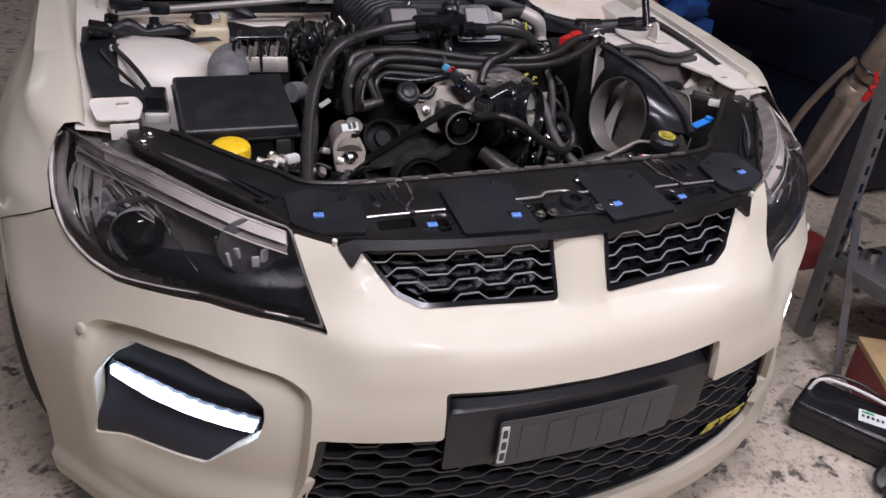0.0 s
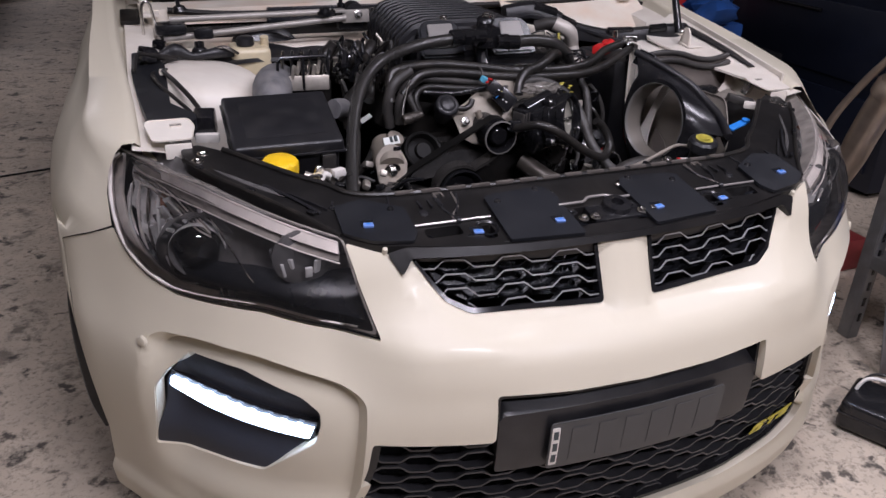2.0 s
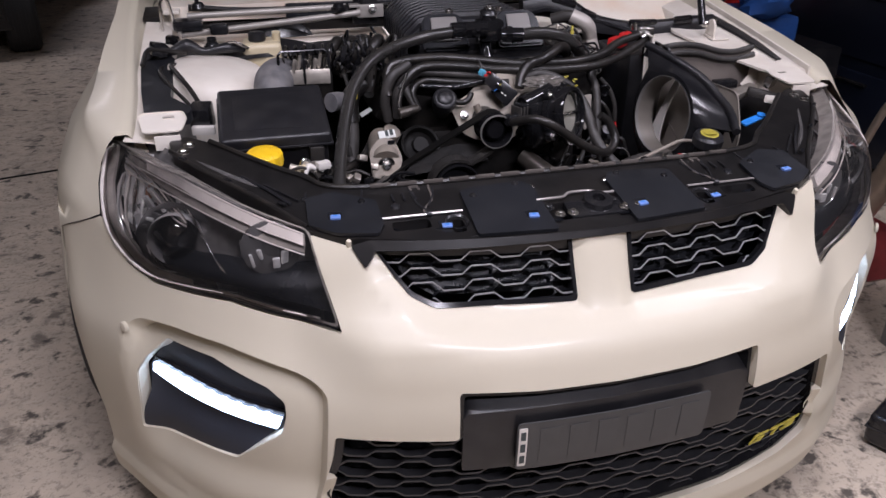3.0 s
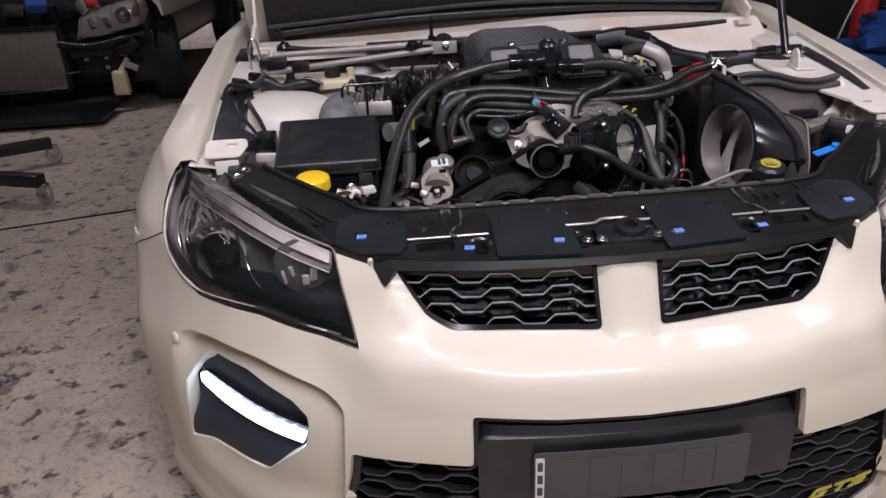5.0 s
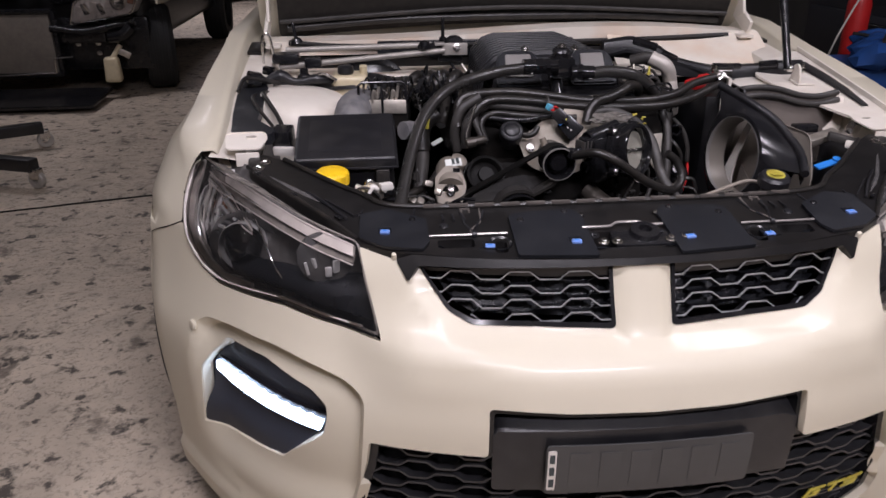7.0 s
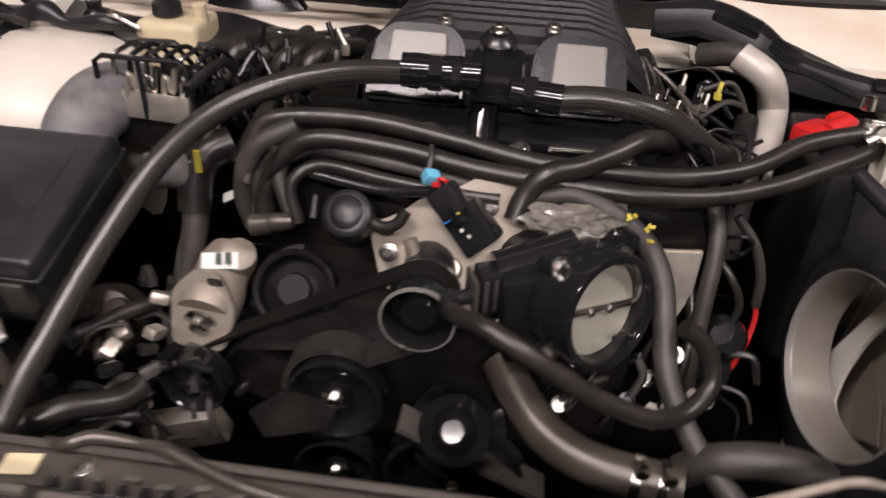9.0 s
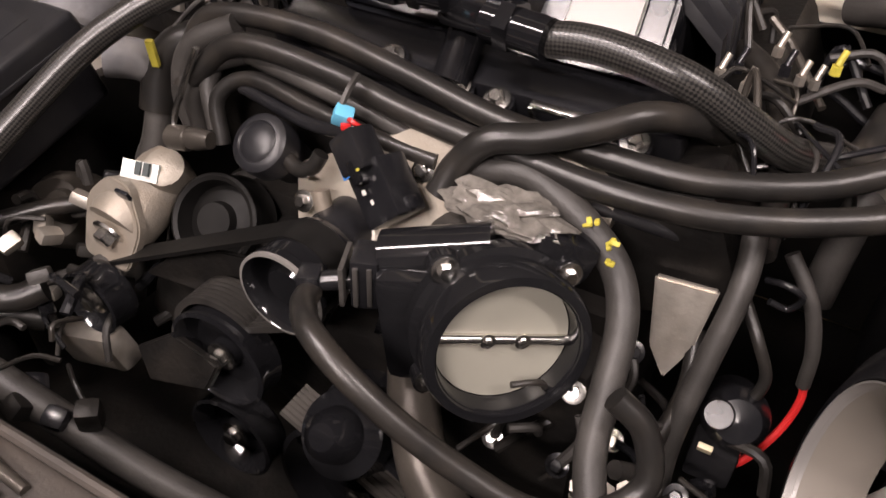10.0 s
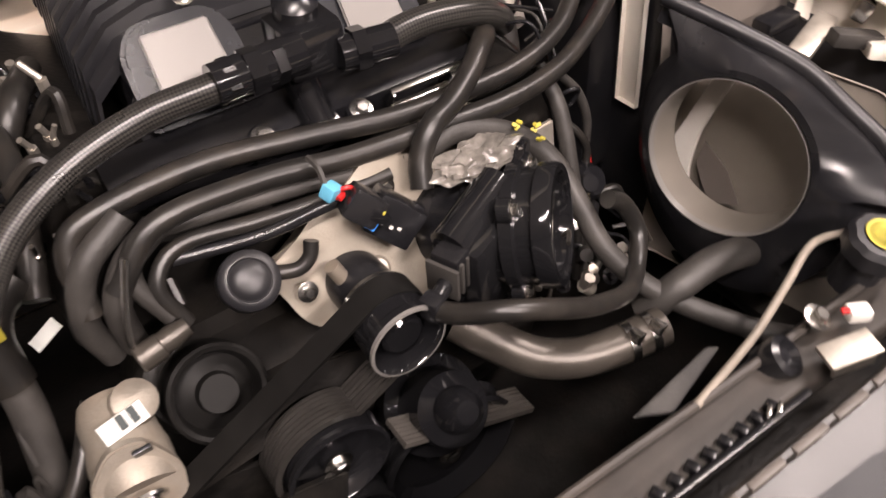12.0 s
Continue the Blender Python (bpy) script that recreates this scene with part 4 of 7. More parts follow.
# daytime lamps in their pockets
DRL = [(.946, .479), (.85, .468), (.73, .464), (.622, .459), (.612, .482), (.703, .488), (.819, .496), (.94, .499)]
for side in (-1, 1):
    flip = (lambda poly: [(side * u, v) for u, v in (poly if side > 0 else poly[::-1])])
    pocket = part("lamp_pocket", sheet(lambda u, v: sculpted(u, v) + nose(u, v, 0.030 - 0.026 * step01((0.45 - v) / 0.08)) - nose(u, v), flip(POCKET), step=0.02, thick=0.004), INSERT, car, "dark grey pocket round the daytime lamp")
    rim = [(.785 + (u - .785) * .992, .465 + (v - .465) * .985) for u, v in POCKET]
    part("collar", sheet(lambda u, v: sculpted(u, v) + (nose(u, v, 0.002) - nose(u, v)), flip(POCKET), [flip(rim)], 0.02, 0.032), PAINT, pocket)
    part("housing", sheet(lambda u, v: nose(u, v, 0.047), flip([(u + (0.006 if u > .8 else -.006), v + (0.01 if v > .48 else -.01)) for u, v in DRL]), step=0.02, thick=0.045), SATIN, pocket)
    part("daytime_lamp", sheet(lambda u, v: nose(u, v, 0.040), flip(DRL), step=0.012, thick=0.012), LED, pocket, "lit cool white LED strip")
    for k in range(9):
        u0 = .635 + k * .033
        v0 = float(np.interp(u0 + .008, (.612, .703, .819, .94), (.482, .488, .496, .499)))
        part("fin", sheet(lambda u, v: nose(u, v, 0.039), flip([(u0, v0 - .002), (u0 + .016, v0 - .0017), (u0 + .012, v0 + .0036), (u0 + .004, v0 + .0034)]), step=0.02, thick=0.012), LED, pocket)
    dot = nose(side * .947, .582, -0.001)
    part("jet_cover", lathe([(0.001, 0.0), (0.011, 0.0), (0.012, 0.003), (0.009, 0.006), (0.001, 0.007)], dot, (side * 0.75, -0.65, 0.1), 18), PAINT, car)
    part("tow_trim", sheet(lambda u, v: nose(u, v, -0.002), flip([(.60, .142), (1.05, .16), (1.05, .132), (.60, .122)]), step=0.03, thick=0.006), PAINT, car)

# headlights
for side in (-1, 1):
    flip = (lambda poly: [(side * u, v) for u, v in (poly if side > 0 else poly[::-1])])
    shape = rounded(LAMP, 0.008, 3)
    lampu = part("headlight", sheet(lambda u, v: nose(u, v, 0.07 + 0.012 * math.sin(9 * u)), flip(shape), step=0.03, thick=0.004), SMOKE_MID, car, "smoked projector headlight with a chrome light bar")
    rim_in = [(.735 + (u - .735) * .984, .762 + (v - .762) * .965) for u, v in shape]
    part("bezel", sheet(lambda u, v: nose(u, v, 0.006), flip(shape), [flip(rim_in)], 0.02, 0.03), GUIDE, lampu)
    part("lens", sheet(lambda u, v: nose(u, v, -0.002 - 0.006 * step01(edge_gap(np.array([(abs(u), v)]), LAMP)[0] / 0.03)), flip(shape), step=0.02, thick=0.004), LENS, lampu, "clear polycarbonate lens")
    part("light_bar", sheet(lambda u, v: nose(u, v, 0.002), flip([(.512, .802), (.585, .819), (.67, .836), (.75, .8475), (.84, .8515), (.84, .8375), (.75, .832), (.67, .8185), (.585, .801), (.514, .785)]), step=0.016, thick=0.012), PIPE_CLEAR, lampu, "pale clear light bar along the top")
    part("light_guide", sheet(lambda u, v: nose(u, v, 0.012), flip([(.514, .785), (.585, .801), (.67, .8185), (.75, .832), (.84, .8375), (.90, .845), (.92, .836), (.85, .824), (.76, .8125), (.676, .800), (.592, .785), (.518, .771)]), step=0.012, thick=0.006), GUIDE, lampu, "ribbed grey light guide")
    for dv, w in ((-.001, .0012), (-.0165, .0012), (-.030, .0016)):
        part("bar_line", tube([nose(side * u, v + dv, 0.001) for u, v in ((.514, .802), (.585, .818), (.67, .835), (.75, .846), (.83, .851), (.90, .852))], w, 6), PIPE_CLEAR, lampu)
    part("rim_line", tube([nose(side * u, v, -0.001) for u, v in ((.945, .851), (.974, .832), (.986, .795), (.972, .759), (.945, .727), (.90, .704), (.84, .693), (.75, .697), (.66, .700), (.57, .687), (.50, .680))], .0045, 8, radii=[.004, .006, .006, .0055, .005, .0045, .0032, .0026, .0022, .002]), PIPE_CLEAR, lampu, "pale clear rim of the lens")
    part("rim_shelf", sheet(lambda u, v: nose(u, v, 0.008), flip([(.950, .850), (.985, .828), (.993, .795), (.978, .757), (.95, .724), (.90, .70), (.84, .689), (.75, .693), (.75, .702), (.84, .700), (.89, .712), (.93, .735), (.955, .765), (.966, .80), (.955, .83)]), step=.012, thick=.006), PIPE_CLEAR, lampu)
    c = nose(side * .820, .742, 0.045)
    aim = (side * 0.22, -0.97, 0.08)
    part("projector_ring", lathe([(0.046, -0.02), (0.050, -0.012), (0.0515, 0.006), (0.0500, 0.009), (0.0475, 0.006), (0.045, -0.012)], c, aim, 40, ring=True), REFLECTOR, lampu)
    part("projector", lathe([(0.042, -0.03), (0.046, -0.01), (0.038, 0.008), (0.022, 0.02), (0.004, 0.026)], c, aim, 32), DEEP, lampu, "round projector lens")
    part("projector_core", lathe([(0.004, -0.028), (0.016, -0.026), (0.03, -0.024), (0.043, -0.016)], c, aim, 32), LAMP_BLACK, lampu)
    part("projector_bowl", lathe([(0.045, -0.028), (0.056, -0.016), (0.066, -0.004), (0.072, 0.0), (0.064, -0.006), (0.05, -0.016)], c, aim, 36, lambda a, h: 1 + .015 * math.sin(9 * a)), SMOKE, lampu)
    # fluted outer reflector
    part("reflector", sheet(lambda u, v: nose(u, v, 0.028 + 0.05 * step01((.955 - abs(u)) / .10) + .006 * abs(math.sin(abs(u) * 150 + v * 40)) + .004 * math.sin(v * 190)), flip([(.955, .835), (.97, .80), (.955, .76), (.925, .725), (.87, .71), (.83, .72), (.845, .76), (.83, .81), (.85, .835)]), step=.0055, thick=0), REFLECTOR, lampu, "fluted chrome outer reflector")
    # Pale tubes stand in for streaks of reflected light in the chrome.
    for k in range(8):
        u = .872 + .0135 * k
        part("glint_streak", tube([nose(side * (u + .016 * math.sin(q * 3)), .712 + .004 * k + (.108 - .006 * k) * q, .022 + .012 * (k % 2)) for q in (0, .25, .5, .75, 1)], .003, 8, radii=[.001, .0035, .002, .0045, .0012]), (REFLECTOR, SMOKE_PALE, CHROME)[k % 3], lampu)
    for k in range(3):
        part("bowl_arc", tube([c + Vector((side * (.056 + .006 * k) * math.cos(a), .012 - .006 * k, (.056 + .006 * k) * math.sin(a))) for a in np.linspace(2.6 + .2 * k, 5.2, 12)], .0016, 6), REFLECTOR, lampu)
    d = nose(side * .60, .762, 0.06)
    part("high_beam", lathe([(0.006, -0.03), (0.03, -0.024), (0.046, 0.0), (0.050, 0.022), (0.047, 0.024)], d, (side * 0.1, -0.99, 0.05), 32, lambda a, h: 1 + .03 * abs(math.sin(8 * a))), SMOKE, lampu, "smoked high beam bowl")
    part("bowl_ring", lathe([(.049, .021), (.0505, .0225), (.0515, .0205)], d, (side * 0.1, -0.99, 0.05), 32, ring=True), CHROME, lampu)
    part("bulb_shield", block((0.03, 0.03, 0.036), tuple(d + Vector((0.0, -0.012, 0.004))), (0, 0, 15 * side), bevel=0.008), SMOKE, lampu)
    for k in range(7):
        e = nose(side * (.545 + .017 * k), .765 - .011 * (k % 3), 0.036)
        part("facet", block((0.013, 0.006, 0.02 + .006 * (k % 2)), tuple(e), (10, 0, side * (28 * k - 60)), bevel=0.002), REFLECTOR if k % 3 else SMOKE, lampu)
    part("bulb", lathe([(0.003, -0.03), (0.012, -0.02), (0.012, 0.01), (0.003, 0.02)], nose(side * .905, .79, 0.05), aim, 14), AMBER, lampu)
    for k in range(6):
        e = nose(side * (.862 + .019 * k), .742 + .009 * (k % 3) + .004 * k, 0.036)
        part("facet", block((0.014, 0.005, 0.022 + .007 * (k % 2)), tuple(e), (20 - 9 * k, 12 * (k % 3) - 10, side * (50 - 22 * k)), bevel=0.002), REFLECTOR, lampu)
    for k in range(5):
        e = nose(side * (.868 + .02 * k), .79 - .012 * k, 0.042)
        part("facet", block((0.016, 0.006, 0.05 - .006 * k), tuple(e), (15, -20, side * (35 + 12 * k)), bevel=0.002), REFLECTOR if k != 2 else SMOKE, lampu)
    part("divider", tube([nose(side * u, v, b) for u, v, b in ((.93, .846, .012), (.87, .840, .014), (.823, .829, .018), (.753, .798, .02), (.723, .773, .02), (.70, .742, .022), (.688, .717, .03))], 0.0025, 8, radii=[.0012, .0022, .003, .0028, .002, .0016, .0014]), CHROME, lampu)
    for k in range(4):
        part("guide_line", tube([nose(side * u, v - .0065 * k, .016) for u, v in ((.935, .838), (.88, .832), (.835, .822), (.79, .805), (.755, .787 + .004 * k))], .0017, 6), PIPE_CLEAR if k % 2 else GUIDE, lampu)
    for k in range(9):
        a = .5 + .26 * k
        e = c + Vector((side * .062 * math.cos(a), .02, .062 * math.sin(a) - .004))
        part("facet", block((0.007, 0.006, 0.017 + .006 * (k % 3)), tuple(e), (10, -side * math.degrees(a) + 60, side * 20), bevel=0.002), REFLECTOR if k % 2 else SMOKE, lampu)
    part("shroud", sheet(lambda u, v: nose(u, v, 0.03 + 0.05 * step01((v - 0.70) / 0.04)), flip([(.49, .677), (.58, .686), (.66, .698), (.75, .696), (.84, .692), (.90, .705), (.94, .722), (.86, .735), (.75, .728), (.6, .726), (.5, .735)]), step=0.02, thick=0.01), LAMP_BLACK, lampu)


# fenders: rows of equal girth running back from the lamp, the bumper seam and the wheel arch
WIDE = np.array([(.40, .80), (.48, .868), (.53, .910), (.58, .943), (.64, .976), (.72, .996), (.80, 1.001), (.95, 1.004), (1.1, .994), (1.35, .965), (2.3, .94)])
CREST = np.array([(.45, .825), (.55, .852), (.62, .875), (.67, .884), (.9, .924), (1.2, .963), (1.5, 1.012), (2.3, 1.03)])
INNER = np.array([(.45, .80), (.67, .805), (.85, .812), (1.0, .822), (1.2, .835), (1.4, .84), (2.3, .84)])
LAMP_EDGE = np.array([(.2, .60), (.34, .596), (.45, .611), (.53, .648), (.60, .69), (.65, .706), (.70, .62), (.752, .536), (.757, .545), (.795, .628), (.825, .650), (.858, .676), (.862, .60), (1.2, .60)])


def fender_point(y, j):
    wide, top, inn = (float(np.interp(y, t[:, 0], t[:, 1])) for t in (WIDE, CREST, INNER))
    low = 0.2
    if abs(y - .98) < .385:
        low = .34 + math.sqrt(.385 ** 2 - (y - .98) ** 2)
    t = step01((y - .62) / .34)

    def mix(a, b):
        return (a[0] * (1 - t) + b[0] * t, max(low + .012, a[1] * (1 - t) + b[1] * t))
    sec = [(wide - .05, low), (wide - .004, low), (wide, low + .012), (wide, max(low + .015, .50)), (wide, max(low + .02, .60)), (wide, max(low + .025, .69)),
           mix((wide - .016, top - .140), (wide - .008, top - .150)), mix((wide - .040, top - .095), (wide - .032, top - .10)), mix((wide - .056, top - .050), (wide - .072, top - .052)),
           mix((wide - .076, top - .018), (wide - .108, top - .016)), mix((wide - .100, top + .002), (.4 * wide + .6 * inn, top + .004)),
           (inn + .018, top - .001), (inn + .004, top + .001), (inn - .005, top - .008), (inn - .007, top - .036), (inn - .03, top - .04)]
    return sec[j]


SEAM = [(1.189, .53), (1.190, .565), (1.191, .60), (1.191, .64), (1.191, .686), (1.135, .707), (1.065, .7315), (.994, .757)]
FRONT_EDGE = [tuple(nose(u, v, -0.001)) for u, v in SEAM] + [(.870, .570, .80), (.862, .602, .832), (.846, .618, .860), (.832, .620, .875)]


def fender(side):
    rows = []
    for j in range(16):
        y0 = .7
        for _ in range(30):
            y0 = .5 * y0 + .5 * float(np.interp(fender_point(y0, j)[1], LAMP_EDGE[:, 0], LAMP_EDGE[:, 1]))
        if j >= 12:
            y0 = .62
        edge = Vector(FRONT_EDGE[j]) if j < len(FRONT_EDGE) else Vector((fender_point(y0, j)[0], y0, fender_point(y0, j)[1]))
        shift = edge - Vector((fender_point(y0, j)[0], y0, fender_point(y0, j)[1]))
        row = []
        for k in range(61):
            t = (k / 60) ** 1.35
            y = y0 + (2.24 - y0) * t
            p = Vector((fender_point(y, j)[0], y, fender_point(y, j)[1])) + shift * (1 - step01((y - y0) / .16))
            row.append((side * p.x, p.y, p.z))
        rows.append(row)
    return loops_to_bm([list(r) for r in rows], close=False, caps=False)


for side in (-1, 1):
    fen = part("fender", fender(side), PAINT, car, "glossy white front fender", 85)
    part("panel_gap", tube([(side * x, y, z) for x, y, z in (nose(u, v, -.0005) for u, v in SEAM[4:])], .0014, 6), LAMP_BLACK, car)
    wheel(car, (side * 0.835, 0.98, 0.34), (side, 0, 0), 0.34, 0.245)
    part("arch_trim", loops_to_bm([[(side * (x + a), y + b, z) for a, b in ((0, 0), (.003, .006), (-.004, .014), (-.03, .012), (-.03, .004))] for x, y, z in curve_points([(.974, .640, .60), (.982, .618, .56), (.985, .600, .50), (.985, .592, .42), (.981, .602, .31), (.968, .634, .21)], 5)]), PLASTIC, car, "black arch trim behind the bumper")
    part("arch_liner", lathe([(0.372, -0.14), (0.384, -0.14), (0.384, 0.12), (0.372, 0.12)], (side * 0.80, 0.98, 0.34), (side, 0, 0), 36, ring=True), PLASTIC, car)
part("undertray", block((1.16, 1.0, 0.02), (0, 0.75, 0.17), bevel=0.004), PLASTIC, car)


def body_ring(y, w, top, low=.22):
    half = [(.0, low), (w * .9, low), (w, low + .08), (w + .01, .55), (w, .80), (w - .03, top - .06), (w - .10, top - .01), (.0, top)]
    return [(x, y, z) for x, z in half] + [(-x, y, z) for x, z in reversed(half[1:-1])]


part("body_rear", loops_to_bm([body_ring(1.62, .90, .985), body_ring(2.3, .925, 1.0), body_ring(3.4, .93, 1.02), body_ring(4.2, .925, 1.05), body_ring(4.62, .88, 1.05), body_ring(4.74, .80, .98, .35)]), PAINT, car, "white rear of the body shell")
cabin = part("cabin", loops_to_bm([[(-.72, 1.72, .97), (.72, 1.72, .97), (.78, 2.6, 1.0), (.76, 3.9, 1.0), (.66, 4.25, 1.03), (-.66, 4.25, 1.03), (-.76, 3.9, 1.0), (-.78, 2.6, 1.0)],
                                   [(-.60, 2.35, 1.36), (.60, 2.35, 1.36), (.62, 2.7, 1.39), (.60, 3.5, 1.38), (.55, 3.7, 1.35), (-.55, 3.7, 1.35), (-.60, 3.5, 1.38), (-.62, 2.7, 1.39)],
                                   [(-.50, 2.45, 1.41), (.50, 2.45, 1.41), (.52, 2.7, 1.43), (.50, 3.4, 1.42), (.46, 3.55, 1.40), (-.46, 3.55, 1.40), (-.50, 3.4, 1.42), (-.52, 2.7, 1.43)]]), PAINT, car)


def pane(corners, off):
    rings = [[Vector(p) for p in corners], [Vector(p) + Vector(off) for p in corners]]
    return loops_to_bm(rings)


part("windscreen", pane([(-.66, 1.81, 1.022), (.66, 1.81, 1.022), (.56, 2.33, 1.345), (-.56, 2.33, 1.345)], (0, -.006, .012)), GLOSS, cabin, "dark windscreen glass")
part("rear_window", pane([(-.58, 4.16, 1.08), (-.50, 3.76, 1.32), (.50, 3.76, 1.32), (.58, 4.16, 1.08)], (0, .006, .012)), GLOSS, cabin)
for side in (-1, 1):
    part("side_window", pane([(side * .765, 2.2, 1.03), (side * .645, 2.52, 1.34), (side * .645, 2.95, 1.35), (side * .775, 2.95, 1.04)][::side], (side * .012, 0, .004)), GLOSS, cabin)
    part("side_window", pane([(side * .775, 3.0, 1.04), (side * .64, 3.0, 1.35), (side * .62, 3.45, 1.33), (side * .755, 3.8, 1.04)][::side], (side * .012, 0, .004)), GLOSS, cabin)
for side in (-1, 1):
    wheel(car, (side * 0.835, 3.9, 0.34), (side, 0, 0), 0.34, 0.245)

# raised bonnet on its hinges and strut
HINGE_Y, HINGE_Z = 1.50, 1.045
lift = radians(58)


def bonnet_point(u, v, off=0.0):
    y = HINGE_Y - math.cos(lift) * v - math.sin(lift) * off
    z = HINGE_Z + math.sin(lift) * v - math.cos(lift) * off
    return Vector((u, y, z + 0.05 * (1 - (u / 0.85) ** 2)))


bonnet = part("bonnet", sheet(lambda u, v: bonnet_point(u, v, -0.03), rounded([(-.80, -.09), (-.78, .75), (-.62, 1.15), (-.3, 1.28), (.3, 1.28), (.62, 1.15), (.78, .75), (.80, -.09)], 0.05), step=0.08, thick=0.02, flange=(0, 0.01, -0.01)), PAINT, car, "white bonnet raised open")
part("lining", sheet(lambda u, v: bonnet_point(u, v, 0.004), rounded([(-.74, -.085), (-.70, .72), (-.55, 1.05), (.55, 1.05), (.70, .72), (.74, -.085)], 0.03), step=0.06, thick=0.01), INSULATION, bonnet, "black felt lining")
part("rear_seal", tube([bonnet_point(-.71, -.04, .012), bonnet_point(-.3, -.045, .014), bonnet_point(.3, -.045, .014), bonnet_point(.71, -.04, .012)], 0.012, 10), RUBBER, bonnet)
part("rear_frame", tube([bonnet_point(-.73, -.01, .015), bonnet_point(0, -.015, .015), bonnet_point(.73, -.01, .015)], 0.007, 8), SOFT_RUBBER, bonnet)
strut_top = bonnet_point(.66, .55, 0.02)
part("gas_strut", tube([(.672, .955, .955), tuple(Vector((.672, .955, .955)).lerp(strut_top, 0.55)), tuple(strut_top)], 0.0105, 14, radii=[0.0105, 0.0105, 0.006], straight=True), SATIN, car, "black bonnet gas strut")
for side in (-1, 1):
    # Flat dark block in place of the shaded opening by the hinge.
    part("hinge_shade", block((.05, .12, .012), (side * .80, 1.43, .972), (6, 0, 0), bevel=.004), BLOCK, car)
    part("hinge", join(block((0.012, 0.12, 0.05), (side * .765, 1.44, 1.03), (25, 0, 0), bevel=0.004), block((0.045, 0.09, 0.01), (side * .745, 1.40, 0.985), bevel=0.003), block((0.01, 0.04, 0.16), (side * .76, 1.47, 1.12), (-20, 0, 0), bevel=0.004)), BAY_PAINT, car, "white bonnet hinge")


# ---- engine bay shell ----
def slam(x, y):
    """Height of the black radiator cover."""
    return 0.79 + 0.17 * (y - 0.14) + 0.004 * math.sin(x * 30) * 0


cover_half = [(0, .138), (.15, .144), (.28, .161), (.38, .185), (.44, .20), (.495, .234), (.548, .312), (.62, .398), (.68, .474), (.722, .54), (.728, .585), (.695, .60), (.648, .566), (.594, .507), (.536, .45), (.482, .40), (.445, .36), (.38, .344), (.25, .338), (0, .336)]
cover_outline = cover_half[:-1] + [(0, .336)] + [(-u, v) for u, v in reversed(cover_half[1:-1])]
pit = [rounded([(sx * a, y0), (sx * b, y0), (sx * b, y1), (sx * a, y1)][::1 if sx > 0 else -1], 0.008) for sx in (-1, 1) for a, b, y0, y1 in ((.228, .252, .178, .216), (.285, .352, .20, .228))] + [rounded([(-.07, .178), (.06, .178), (.06, .232), (-.07, .232)], .008)]
cover = part("radiator_cover", sheet(lambda u, v: Vector((u, v, slam(u, v))), rounded(cover_outline, 0.008, 3), pit, 0.03, 0.03, flange=(0, 0, -0.03)), COVER, car, "black plastic radiator support cover")
part("pit_floor", sheet(lambda u, v: Vector((u, v, slam(u, v) - 0.03)), [(-.40, .19), (.40, .19), (.38, .33), (-.38, .33)], step=0.06, thick=0), LAMP_BLACK, cover)
# lip over the grilles, turned down at its ends
part("grille_lip", sheet(lambda u, v: nose(u, v, -0.006), rounded([(-.412, .757), (-.40, .772), (-.393, .783), (-.06, .785), (.06, .785), (.393, .783), (.40, .772), (.412, .757), (.432, .79), (.40, .7985), (.0, .796), (-.40, .7985), (-.432, .79)][::-1], 0.006), step=0.025, thick=0.02), COVER, cover)


def flag(poly, lift=0.005):
    return sheet(lambda u, v: Vector((u, v, slam(u, v) + lift)), rounded(poly, 0.006, 3), step=0.03, thick=0.006)


